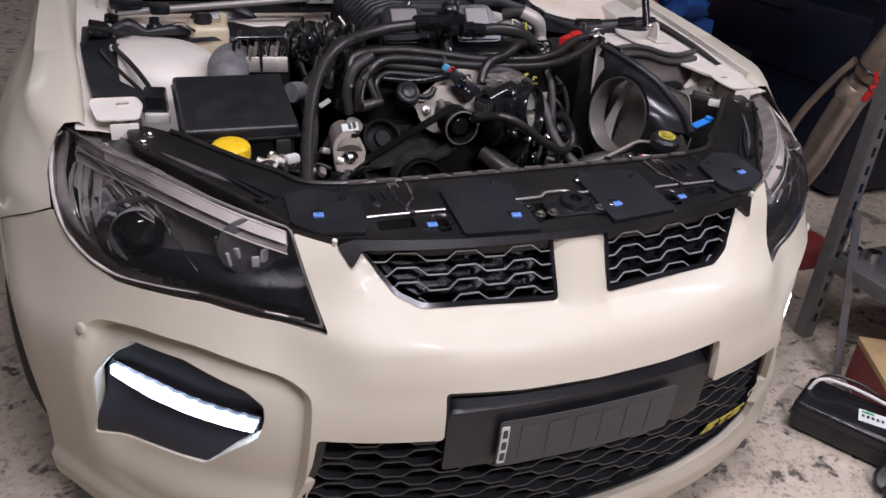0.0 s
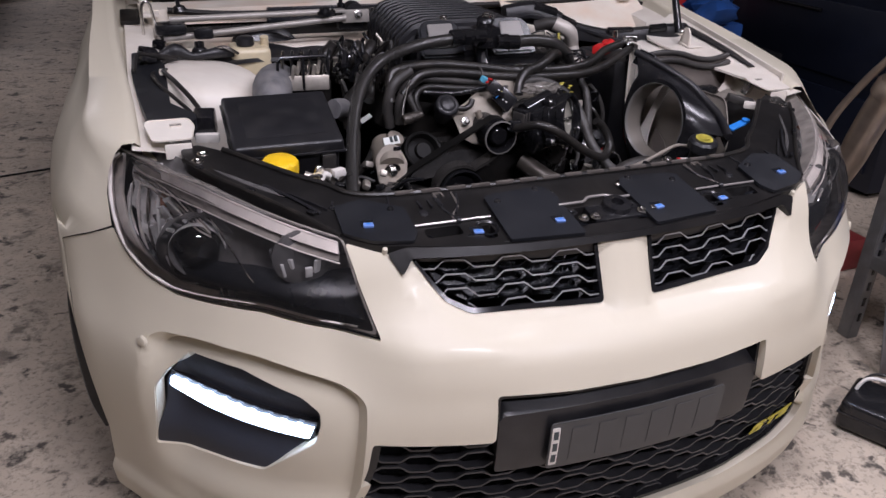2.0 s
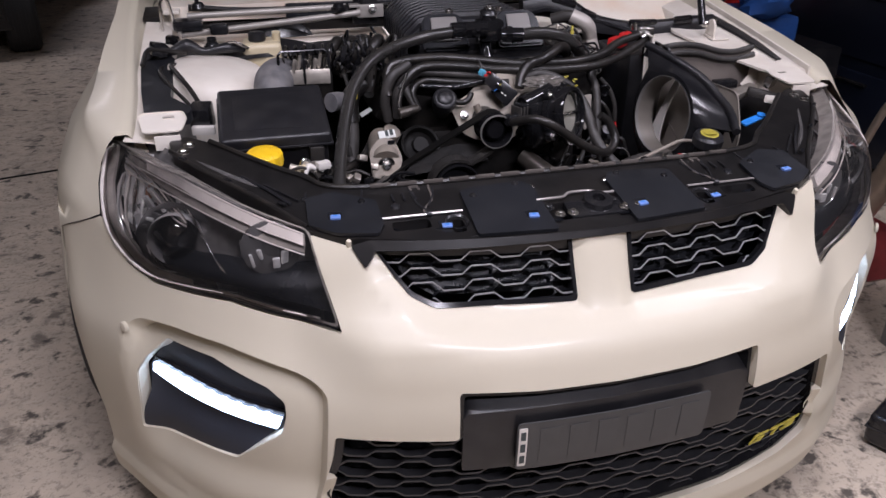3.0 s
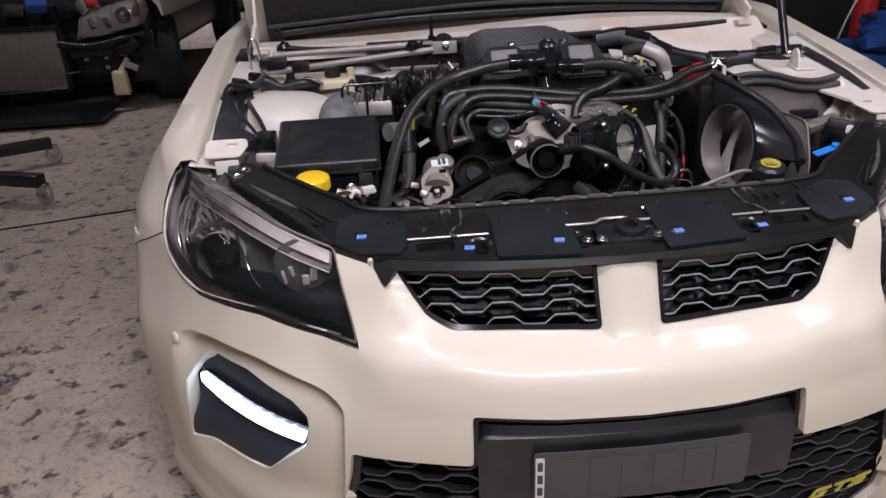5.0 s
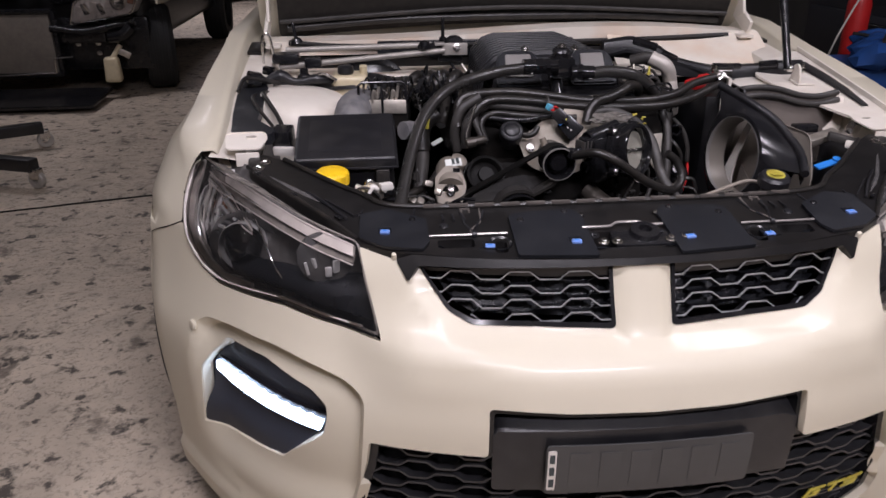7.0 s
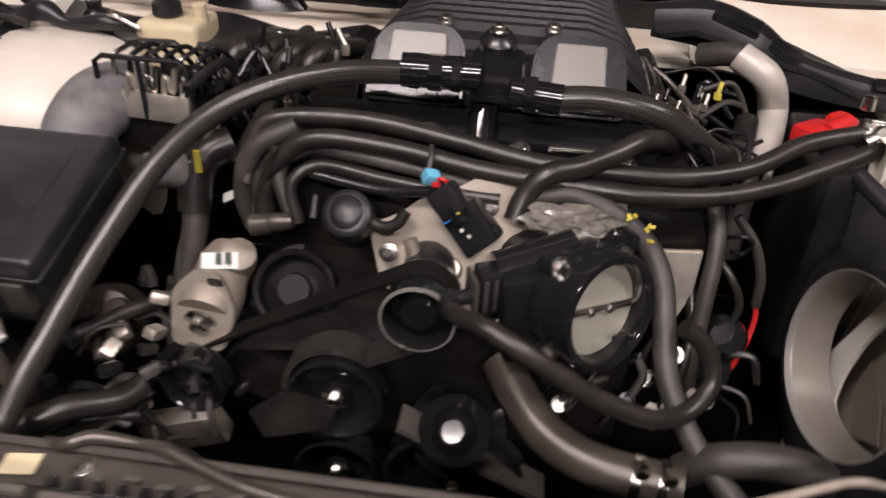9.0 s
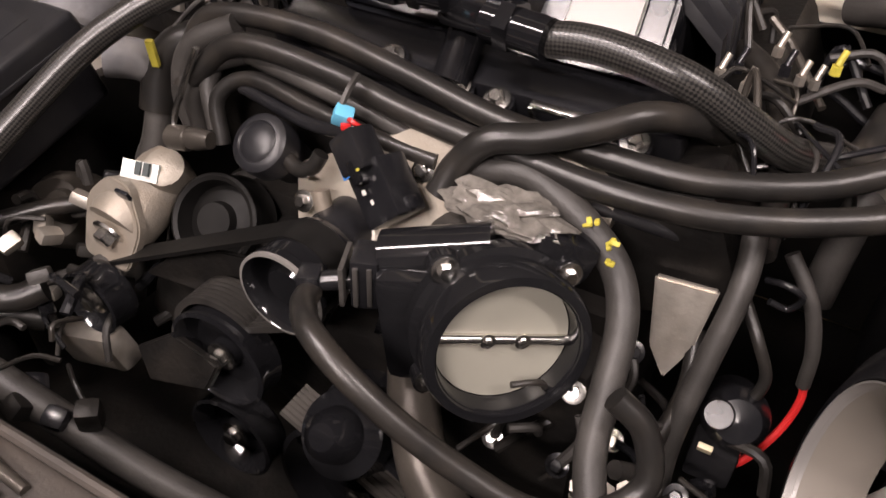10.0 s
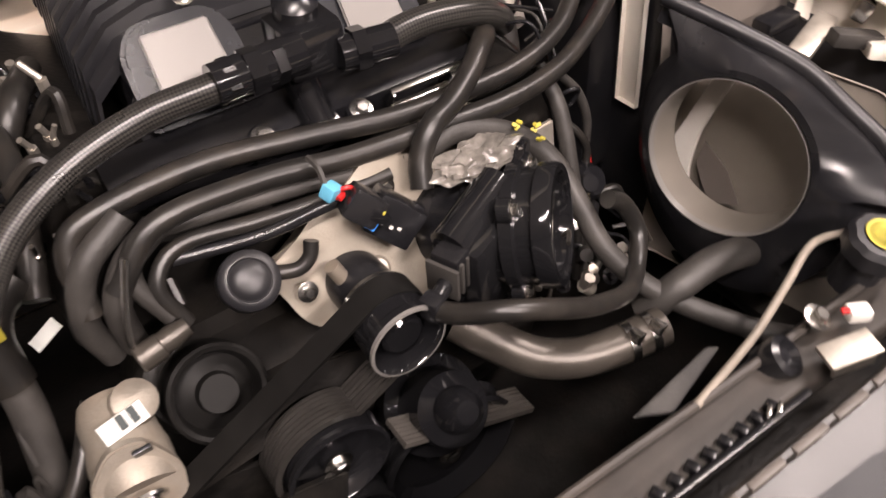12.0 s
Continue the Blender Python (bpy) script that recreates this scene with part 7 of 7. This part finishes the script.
# loom and fuel lines behind the braided hose
rnd = random.Random(4)
loom = part("wiring_loom", tube([(-.30, 1.15, .93), (-.285, 1.05, .945), (-.26, .95, .94), (-.27, .86, .915), (-.29, .80, .87)], .012, 10), RUBBER, car, "black wiring loom with many branches")
for k in range(26):
    a = Vector((-.30 + rnd.uniform(-.04, .09), .90 + rnd.uniform(-.06, .22), .90 + rnd.uniform(-.03, .04)))
    b = a + Vector((rnd.uniform(-.05, .07), rnd.uniform(-.1, .04), rnd.uniform(-.06, .03)))
    c = (a + b) / 2 + Vector((rnd.uniform(-.02, .02), rnd.uniform(-.02, .02), rnd.uniform(.01, .05)))
    part("wire", tube([a, c, b], rnd.choice((.003, .004, .006)), 8, 5), rnd.choice((SATIN, RUBBER, GLOSS, SATIN, SOFT_RUBBER)), loom)
for k in range(12):
    a = (-.30 + rnd.uniform(-.04, .10), .88 + rnd.uniform(-.05, .2), .915 + rnd.uniform(-.02, .05))
    part("fitting", join(rod(a, (a[0] + rnd.uniform(-.015, .015), a[1] + .01, a[2] + .018), .004, 10), rod(a, (a[0], a[1], a[2] - .012), .0065, 6)), rnd.choice((ALLOY, SATIN, GLOSS)), loom)
right_loom = part("wiring_loom", tube([(.20, 1.02, .93), (.235, .98, .925), (.26, .93, .905), (.275, .86, .88), (.28, .80, .86)], .011, 10), RUBBER, car, "black wiring loom beside the blower")
for k in range(30):
    a = Vector((.215 + rnd.uniform(-.02, .07), .95 + rnd.uniform(-.12, .12), .93 + rnd.uniform(-.04, .03)))
    b = a + Vector((rnd.uniform(.0, .09), rnd.uniform(-.09, .05), rnd.uniform(-.07, .03)))
    c = (a + b) / 2 + Vector((rnd.uniform(-.02, .02), rnd.uniform(-.02, .02), rnd.uniform(.0, .04)))
    part("wire", tube([a, c, b], rnd.choice((.002, .003, .004)), 8, 5), rnd.choice((SATIN, RUBBER, SOFT_RUBBER, SATIN, DUSTY)), right_loom)
for k in range(8):
    a = (.20 + .012 * k, .90 + rnd.uniform(-.02, .06), .955 + rnd.uniform(-.015, .02))
    part("fitting", join(rod(a, (a[0] + .003, a[1] + .006, a[2] + .012), .003, 10), rod(a, (a[0], a[1], a[2] - .008), .005, 6)), rnd.choice((ALLOY, SATIN, SATIN, YELLOW_INK)), right_loom)
# left-hand hose beside the tensioner, dipstick, tags
hose([(-.354, .69, .60), (-.352, .708, .656), (-.349, .738, .722), (-.339, .766, .788), (-.338, .782, .83)], .0165, SOFT_RUBBER, "upright grey rubber hose")
hose([(-.339, .775, .815), (-.338, .79, .855), (-.325, .805, .88), (-.30, .82, .89)], .021, RUBBER, "rubber bend")
part("zip_tie", block((.03, .014, .002), (-.299, .803, .828), (20, -25, 12), bevel=0), PAPER, car, "white tape flag")
part("zip_tie", block((.008, .006, .03), (-.325, .77, .885), (10, 0, 20), bevel=.001), YELLOW_INK, car)
dip = part("dipstick_tube", tube([(-.214, .725, .935), (-.230, .715, .895), (-.238, .705, .865), (-.230, .70, .852)], .0032, 8), STEEL, car, "bright dipstick tube")
part("collar", join(lathe([(.010, -.012), (.012, -.01), (.012, .01), (.010, .012)], (-.228, .70, .852), (1, .1, .15), 16), lathe([(.010, -.010), (.011, 0), (.008, .016)], (-.208, .702, .856), (1, .1, .15), 16)), DUSTY, dip)
for at in ((.170, .708, .905), (.182, .700, .897), (.186, .692, .886)):
    part("yellow_tag", join(*[block((.007, .004, .003), (at[0] + rnd.uniform(-.006, .006), at[1] + rnd.uniform(-.004, .004), at[2] + rnd.uniform(-.002, .003)), (rnd.uniform(-40, 40), rnd.uniform(-40, 40), rnd.uniform(0, 180)), bevel=.0012) for _ in range(3)]), YELLOW_INK, car, "small crumpled yellow tape tag")
# lower left clutter
for k in range(6):
    part("connector", block((.036, .024, .022), (-.37 + .03 * k, .50 + .012 * (k % 3), .63 + .012 * (k % 2)), (20, 15 * k, 30 * k), bevel=.007), BLOCK if k % 2 else SATIN, car)
part("lower_hose", tube([(-.42, .47, .62), (-.36, .50, .66), (-.28, .51, .64), (-.18, .53, .58), (-.1, .55, .54)], .016, 12), SOFT_RUBBER, car)
part("lower_hose", tube([(-.43, .50, .70), (-.39, .53, .71), (-.35, .56, .70), (-.33, .585, .705)], .014, 12), RUBBER, car)
part("lower_hose", tube([(-.43, .52, .66), (-.38, .55, .675), (-.34, .58, .66)], .012, 12), RUBBER, car)
for k in range(60):
    x, y = -.31 + rnd.uniform(-.05, .11), .84 + rnd.uniform(-.04, .24)
    z = .905 + rnd.uniform(-.03, .05)
    r = rnd.choice((.0025, .0035, .005))
    part("fitting", join(rod((x, y, z), (x + rnd.uniform(-.01, .01), y - .004, z + .014), r, 8), rod((x, y, z), (x, y + .002, z - .008), r * 1.5, 6)), rnd.choice((STEEL, GLOSS, ALLOY, GLOSS, SATIN)), loom)
under = part("wiring_loom", tube([(-.42, .60, .74), (-.38, .64, .75), (-.33, .69, .755), (-.29, .74, .79)], .009, 10), RUBBER, car, "black wiring loom low in the bay")
for k in range(46):
    a = Vector((-.38 + rnd.uniform(-.05, .13), .60 + rnd.uniform(-.08, .14), .70 + rnd.uniform(-.07, .07)))
    b = a + Vector((rnd.uniform(-.07, .07), rnd.uniform(-.05, .06), rnd.uniform(-.05, .04)))
    if k % 3:
        part("wire", tube([a, (a + b) / 2 + Vector((0, rnd.uniform(-.01, .01), rnd.uniform(.005, .02))), b], rnd.choice((.0025, .004, .006)), 8, 4), rnd.choice((SATIN, RUBBER, GLOSS, SOFT_RUBBER)), under)
    else:
        part("connector", block((.022, .016, .014), tuple(a), (rnd.uniform(-30, 30), rnd.uniform(-30, 30), rnd.uniform(0, 180)), bevel=.004), rnd.choice((SATIN, GLOSS, ALLOY, SOFT_RUBBER, PLASTIC)), under)
for k in range(34):
    a = Vector((.20 + rnd.uniform(-.12, .12), .68 + rnd.uniform(-.05, .08), .70 + rnd.uniform(-.06, .08)))
    b = a + Vector((rnd.uniform(-.05, .05), rnd.uniform(-.05, .05), rnd.uniform(-.06, .05)))
    part("wire", tube([a, (a + b) / 2 + Vector((.01, 0, rnd.uniform(.0, .02))), b], rnd.choice((.0025, .004, .005)), 8, 4), rnd.choice((SATIN, RUBBER, GLOSS, SOFT_RUBBER)), right_loom)
    if k % 3 == 0:
        part("fitting", hexbolt(tuple(b), (rnd.uniform(-.4, .4), -.7, .7), .006, .007), rnd.choice((STEEL, ALLOY, SATIN)), right_loom)
# right of the throttle: pump, red wire, cables
pump = part("vacuum_pump", join(lathe([(.001, .03), (.018, .026), (.026, .012), (.028, 0), (.028, -.04)], (.305, .75, .735), (.1, -.8, .6), 28), block((.04, .03, .04), (.30, .74, .69), bevel=.006)), SATIN, car, "black pump with a red wire")
part("red_wire", tube([(.343, .79, .765), (.348, .785, .745), (.342, .772, .715), (.325, .75, .69), (.308, .738, .682)], .0035, 8), RED, pump, "red battery wire")
part("tag", block((.012, .005, .014), (.292, .722, .715), (30, 0, 0), bevel=.001), CREAM, pump)
part("cap", lathe([(.011, 0), (.013, .002), (.011, .012), (.001, .012)], (.292, .728, .752), (0, -.7, .7), 18), SATIN, pump)
for pts, r, mt in (([(.27, .80, .89), (.275, .765, .85), (.27, .735, .79), (.265, .71, .72), (.27, .70, .65)], .010, SOFT_RUBBER), ([(.30, .80, .87), (.325, .79, .84), (.34, .785, .80), (.345, .787, .76)], .006, SOFT_RUBBER),
                   ([(.255, .76, .80), (.262, .73, .76), (.255, .70, .72), (.245, .68, .66)], .007, RUBBER), ([(.28, .78, .83), (.30, .76, .81), (.315, .755, .78), (.31, .75, .75)], .005, RUBBER),
                   ([(.29, .785, .85), (.305, .775, .858), (.318, .78, .848), (.312, .785, .83), (.297, .78, .835)], .0028, SATIN), ([(.235, .66, .72), (.25, .68, .70), (.245, .70, .66)], .008, SOFT_RUBBER)):
    hose(pts, r, mt, n=10)
for at in ((.215, .64, .70), (.235, .655, .69), (.25, .63, .735)):
    part("fitting", join(rod(at, (at[0], at[1] - .008, at[2] + .018), .007, 6), rod(at, (at[0] + .01, at[1], at[2] - .012), .009, 10)), ALLOY, car)

# ---- right side: cowl cover end, guard shelf, battery, air box, shroud ----
part("cowl_seal", strip([(.22, 1.18, .995), (.30, 1.17, 1.0), (.37, 1.15, .978), (.43, 1.135, .948), (.53, 1.12, .930), (.62, 1.09, .934), (.70, 1.05, .948), (.76, 1.05, .955)], [(-.030, -.02), (-.028, .004), (-.016, .014), (.008, .018), (.026, .012), (.034, -.004), (.032, -.03)], 6, [.9, 1.3, 1.4, 1.0, .8, .9, .9, .5]), PLASTIC, car, "black cowl cover end")
part("cowl_flap", sheet(lambda u, v: Vector((u, v, 1.0 - .27 * abs(u - .28) + .1 * (v - 1.15))), rounded([(.22, 1.12), (.36, 1.09), (.44, 1.10), (.60, 1.06), (.62, 1.12), (.40, 1.2), (.22, 1.2)], .012), step=.03, thick=.008), PLASTIC, car)
for at, size, turn in (((.33, 1.13, 1.005), (.07, .03, .014), (12, 14, -20)), ((.40, 1.115, .972), (.05, .03, .012), (12, 24, -15)), ((.56, 1.085, .945), (.08, .02, .012), (8, 0, -8)), ((.66, 1.04, .955), (.05, .03, .016), (5, -8, -25))):
    part("cowl_clip", block(size, at, turn, bevel=.004), SATIN, car)
part("guard_shelf", sheet(lambda u, v: Vector((u, v, .893 + .13 * (v - .75) + .012 * step01((u - .78) / .03))), rounded([(.655, .835), (.70, .72), (.745, .635), (.798, .66), (.806, .85), (.815, 1.0), (.828, 1.2), (.70, 1.16), (.62, 1.03)], .02), [rounded([(.752, .682), (.764, .682), (.764, .690), (.752, .690)], .003)], .02, .006), BAY_PAINT, car, "white guard shelf")
# Dark strip laid on the shelf stands in for a shaded slot.
part("guard_slot", strip([(.79, 1.10, .942), (.792, 1.0, .930), (.790, .88, .915), (.780, .755, .898)], [(-.017, -.002), (-.015, .005), (.015, .005), (.017, -.002)], 6, [1.1, 1.0, .8, .45]), PLASTIC, car, "dark strip in place of the shaded slot in the guard")
part("shelf_flange", strip([(.800, .66, .890), (.810, .85, .918), (.819, 1.0, .938), (.832, 1.2, .964)], [(-.003, -.01), (-.003, .012), (.003, .012), (.003, -.01)]), BAY_PAINT, car)
bat = part("battery_box", block((.11, .20, .28), (.462, .955, .77), bevel=.01), PLASTIC, car, "black battery box")
part("red_cover", join(block((.055, .04, .024), (.402, .922, .930), (0, 0, 40), bevel=.008), block((.034, .03, .022), (.436, .948, .936), (8, 0, 40), bevel=.007), rod((.41, .915, .935), (.44, .94, .942), .012)), RED, bat, "red terminal cover")
part("terminal", lathe([(.001, .018), (.008, .016), (.009, 0)], (.47, .97, .95), (0, 0, 1), 16), STEEL, bat)
part("hose_bracket", join(block((.045, .004, .03), (.448, .862, .962), bevel=.001), rod((.43, .858, .975), (.465, .858, .972), .003)), STEEL, car)
part("hose_end", join(rod((.425, .848, .95), (.445, .857, .958), .0125), rod((.438, .853, .955), (.447, .858, .959), .0145, 6)), STEEL, car)
part("side_shield", sheet(lambda u, v: Vector((.455 + .03 * (.8 - v), u, v)), rounded([(.735, .55), (.86, .55), (.865, .955), (.735, .95), (.73, .80)], .01), step=.04, thick=.006), PLASTIC, car, "black upright shield")
part("shield_edge", sheet(lambda u, v: Vector((.449 + .03 * (.8 - v), u, v)), [(.800, .76), (.836, .76), (.840, .965), (.804, .965)], step=.03, thick=.008), BAY_PAINT, car)

# air box: wall with the round mouth
ABN = Vector((-.97, -.20, .12)).normalized()
ABC = Vector((.376, .605, .826))
ab_u = Vector((0, 1, 0))
ab_u = (ab_u - ABN * ab_u.dot(ABN)).normalized()
ab_v = ABN.cross(ab_u)
ab_v = ab_v if ab_v.z > 0 else -ab_v


def on_wall(u, v, off=0.0):
    return ABC + ab_u * u + ab_v * v + ABN * off




EDGE_LINE = [(.378, .725, .966), (.416, .650, .942), (.452, .592, .914), (.467, .539, .884), (.468, .486, .862), (.445, .419, .838)]
edge_curve = curve_points(EDGE_LINE, 12)


def box_rim(a):
    """Outer line of the intake panel: along the swept edge at the top and front, round the box elsewhere."""
    c, w, deg = math.cos(a), math.sin(a), math.degrees(a)
    if 49 <= deg <= 176:
        return edge_curve[int(round((deg - 49) / 127 * (len(edge_curve) - 1)))] + Vector((-.004, 0, -.004))
    out = .07 * (1 - step01((deg - 176) / 60)) if deg > 176 else 0
    return Vector((.372 + out, .605 + (.125 if c > 0 else .15) * c, .826 + (.128 if w > 0 else .17) * w))


turns = list(np.linspace(0, 6.28319, 65)[:-1])
box = part("air_box", loops_to_bm([[box_rim(a) for a in turns], [box_rim(a).lerp(on_wall(.10 * math.cos(a), .10 * math.sin(a), .002), .55) + ABN * .006 for a in turns], [on_wall(.100 * math.cos(a), .100 * math.sin(a), .006) for a in turns], [on_wall(.0925 * math.cos(a), .0925 * math.sin(a), .007) for a in turns], [on_wall(.0895 * math.cos(a), .0895 * math.sin(a), .002) for a in turns]], caps=False), SATIN, car, "satin black air intake box with a round mouth")
part("mouth", loops_to_bm([[on_wall(r * math.cos(a), r * math.sin(a), h) for a in turns] for r, h in ((.0895, .003), (.0885, -.006), (.087, -.03), (.086, -.042))], caps=False), MOUTH, box, "pale grey bore")
part("mouth_edge", loops_to_bm([[on_wall(r * math.cos(a), r * math.sin(a), h) for a in np.linspace(0, 6.28319, 57)[:-1]] for r, h in ((.0885, .003), (.0895, .0080), (.0910, .0080), (.0885, .000))], caps=False), PAD, box)
FLANGE = [(.021, .11), (.046, .11), (.071, .028), (.108, -.093), (.072, -.125), (.046, -.137), (.033, -.11), (.054, -.098), (.060, -.072), (.061, -.05), (.059, -.018), (.046, .034)][::-1]
# Darker plate stands in for the shaded gap beside the flange.
part("gap_shade", slab([(.06, -.072), (.058, -.039), (.022, -.063), (-.005, -.10), (.03, -.12)], .003, Matrix.Translation(ABC - ABN * .082) @ Matrix((ab_u, ab_v, ABN)).transposed().to_4x4(), 0), GREY_BOX, box)
part("inner_wall", sheet(lambda u, v: on_wall(u, v, -.098 + .06 * step01((u - .095) / .05)), rounded([(-.15, -.24), (.112, -.24), (.112, .085), (-.11, .085), (-.15, .0)], .02), step=.03, thick=.004), DUCT, box, "dusty tan wall behind the mouth")
part("inner_flange", slab(rounded(FLANGE, .004), .004, Matrix.Translation(ABC - ABN * .066) @ Matrix((ab_u, ab_v, ABN)).transposed().to_4x4()), PALE, box, "white flange seen through the mouth")
# edge sweeping forward
part("shroud_edge", tube([(.378, .725, .966), (.416, .650, .942), (.452, .592, .914), (.467, .539, .884), (.468, .486, .862), (.445, .419, .838)], .009, 10), PLASTIC, box, "thick black shroud edge")
part("shroud_skirt", loops_to_bm([[Vector(p), Vector(p) + Vector((.0, 0, -.012)), Vector(p) + Vector((-.006, .0, -.026))] for p in curve_points([(.378, .725, .966), (.416, .650, .942), (.452, .592, .914), (.467, .539, .884), (.468, .486, .862), (.445, .419, .838)], 5)], close=False, caps=False), SATIN, box)
# grey back wall with a rolled lip
back_line = [(.432, .771, .940), (.495, .781, .946), (.560, .786, .939), (.619, .791, .922), (.674, .796, .916), (.731, .803, .924)]
part("back_wall", loops_to_bm([[Vector(p), Vector(p) + Vector((.002, -.008, -.08)), Vector(p) + Vector((-.01, -.02, -.17))] for p in curve_points(back_line, 6)], close=False, caps=False), GREY_BOX, box, "smoky grey back wall")
for dz, dy in ((0, 0), (-.018, -.008)):
    part("rolled_lip", tube([(x, y + dy, z + dz) for x, y, z in back_line], .0075, 10), SOFT_RUBBER, box)
part("end_post", loops_to_bm([[(.728, .803, .918), (.748, .800, .910), (.748, .806, .908)], [(.722, .788, .885), (.745, .782, .872), (.745, .788, .870)], [(.705, .768, .858), (.730, .760, .842), (.730, .766, .840)], [(.675, .752, .842), (.700, .742, .824), (.700, .748, .822)]]), BAY_PAINT, car, "white flange beside the air box")
part("bay_tray", block((.30, .34, .02), (.58, .62, .60), (0, -6, 0), bevel=.006), BLOCK, car)
for at, size, turn, mt in (((.645, .70, .835), (.09, .03, .02), (10, -10, 15), ALLOY), ((.675, .66, .84), (.07, .025, .02), (0, 12, -25), SOFT_RUBBER), ((.71, .68, .865), (.04, .02, .03), (20, 0, 30), STEEL), ((.62, .74, .85), (.06, .03, .02), (0, 0, 0), SATIN), ((.70, .63, .83), (.06, .05, .02), (0, 15, 40), BAY_PAINT)):
    part("lamp_fixing", block(size, at, turn, bevel=.005), mt, car)
part("blue_tab", join(block((.052, .02, .006), (.55, .515, .826), (10, -12, 10), bevel=.003), lathe([(.004, 0), (.010, 0), (.010, .006), (.004, .006)], (.577, .52, .832), (0, -.2, 1), 18)), BLUE_TAB, car, "bright blue plastic tab")
rad_cap = part("coolant_cap", lathe([(.022, -.06), (.022, -.012), (.032, -.01), (.033, .008), (.028, .014), (.001, .015)], (.385, .430, .822), (0, -.2, 1), 40, lambda a, h: 1 - .05 * (math.sin(a * 9) > .4)), PLASTIC, car, "black coolant cap with yellow print")
for k in range(3):
    part("print_mark", lathe([(.010 + .006 * k, .0155), (.013 + .006 * k, .0160), (.0135 + .006 * k, .0155)], (.385, .430, .8225), (0, -.2, 1), 30) if k == 1 else block((.022, .005, .001), (.385, .420 + .009 * k, .8385), (-10, 0, 10 * k), bevel=0), YELLOW_INK, rad_cap)
part("neck_hose", tube([(.245, .575, .69), (.272, .560, .725), (.325, .555, .738), (.385, .545, .728), (.44, .525, .705), (.50, .51, .66)], .018, 14), SOFT_RUBBER, car, "wide dusty hose bending under the air box")
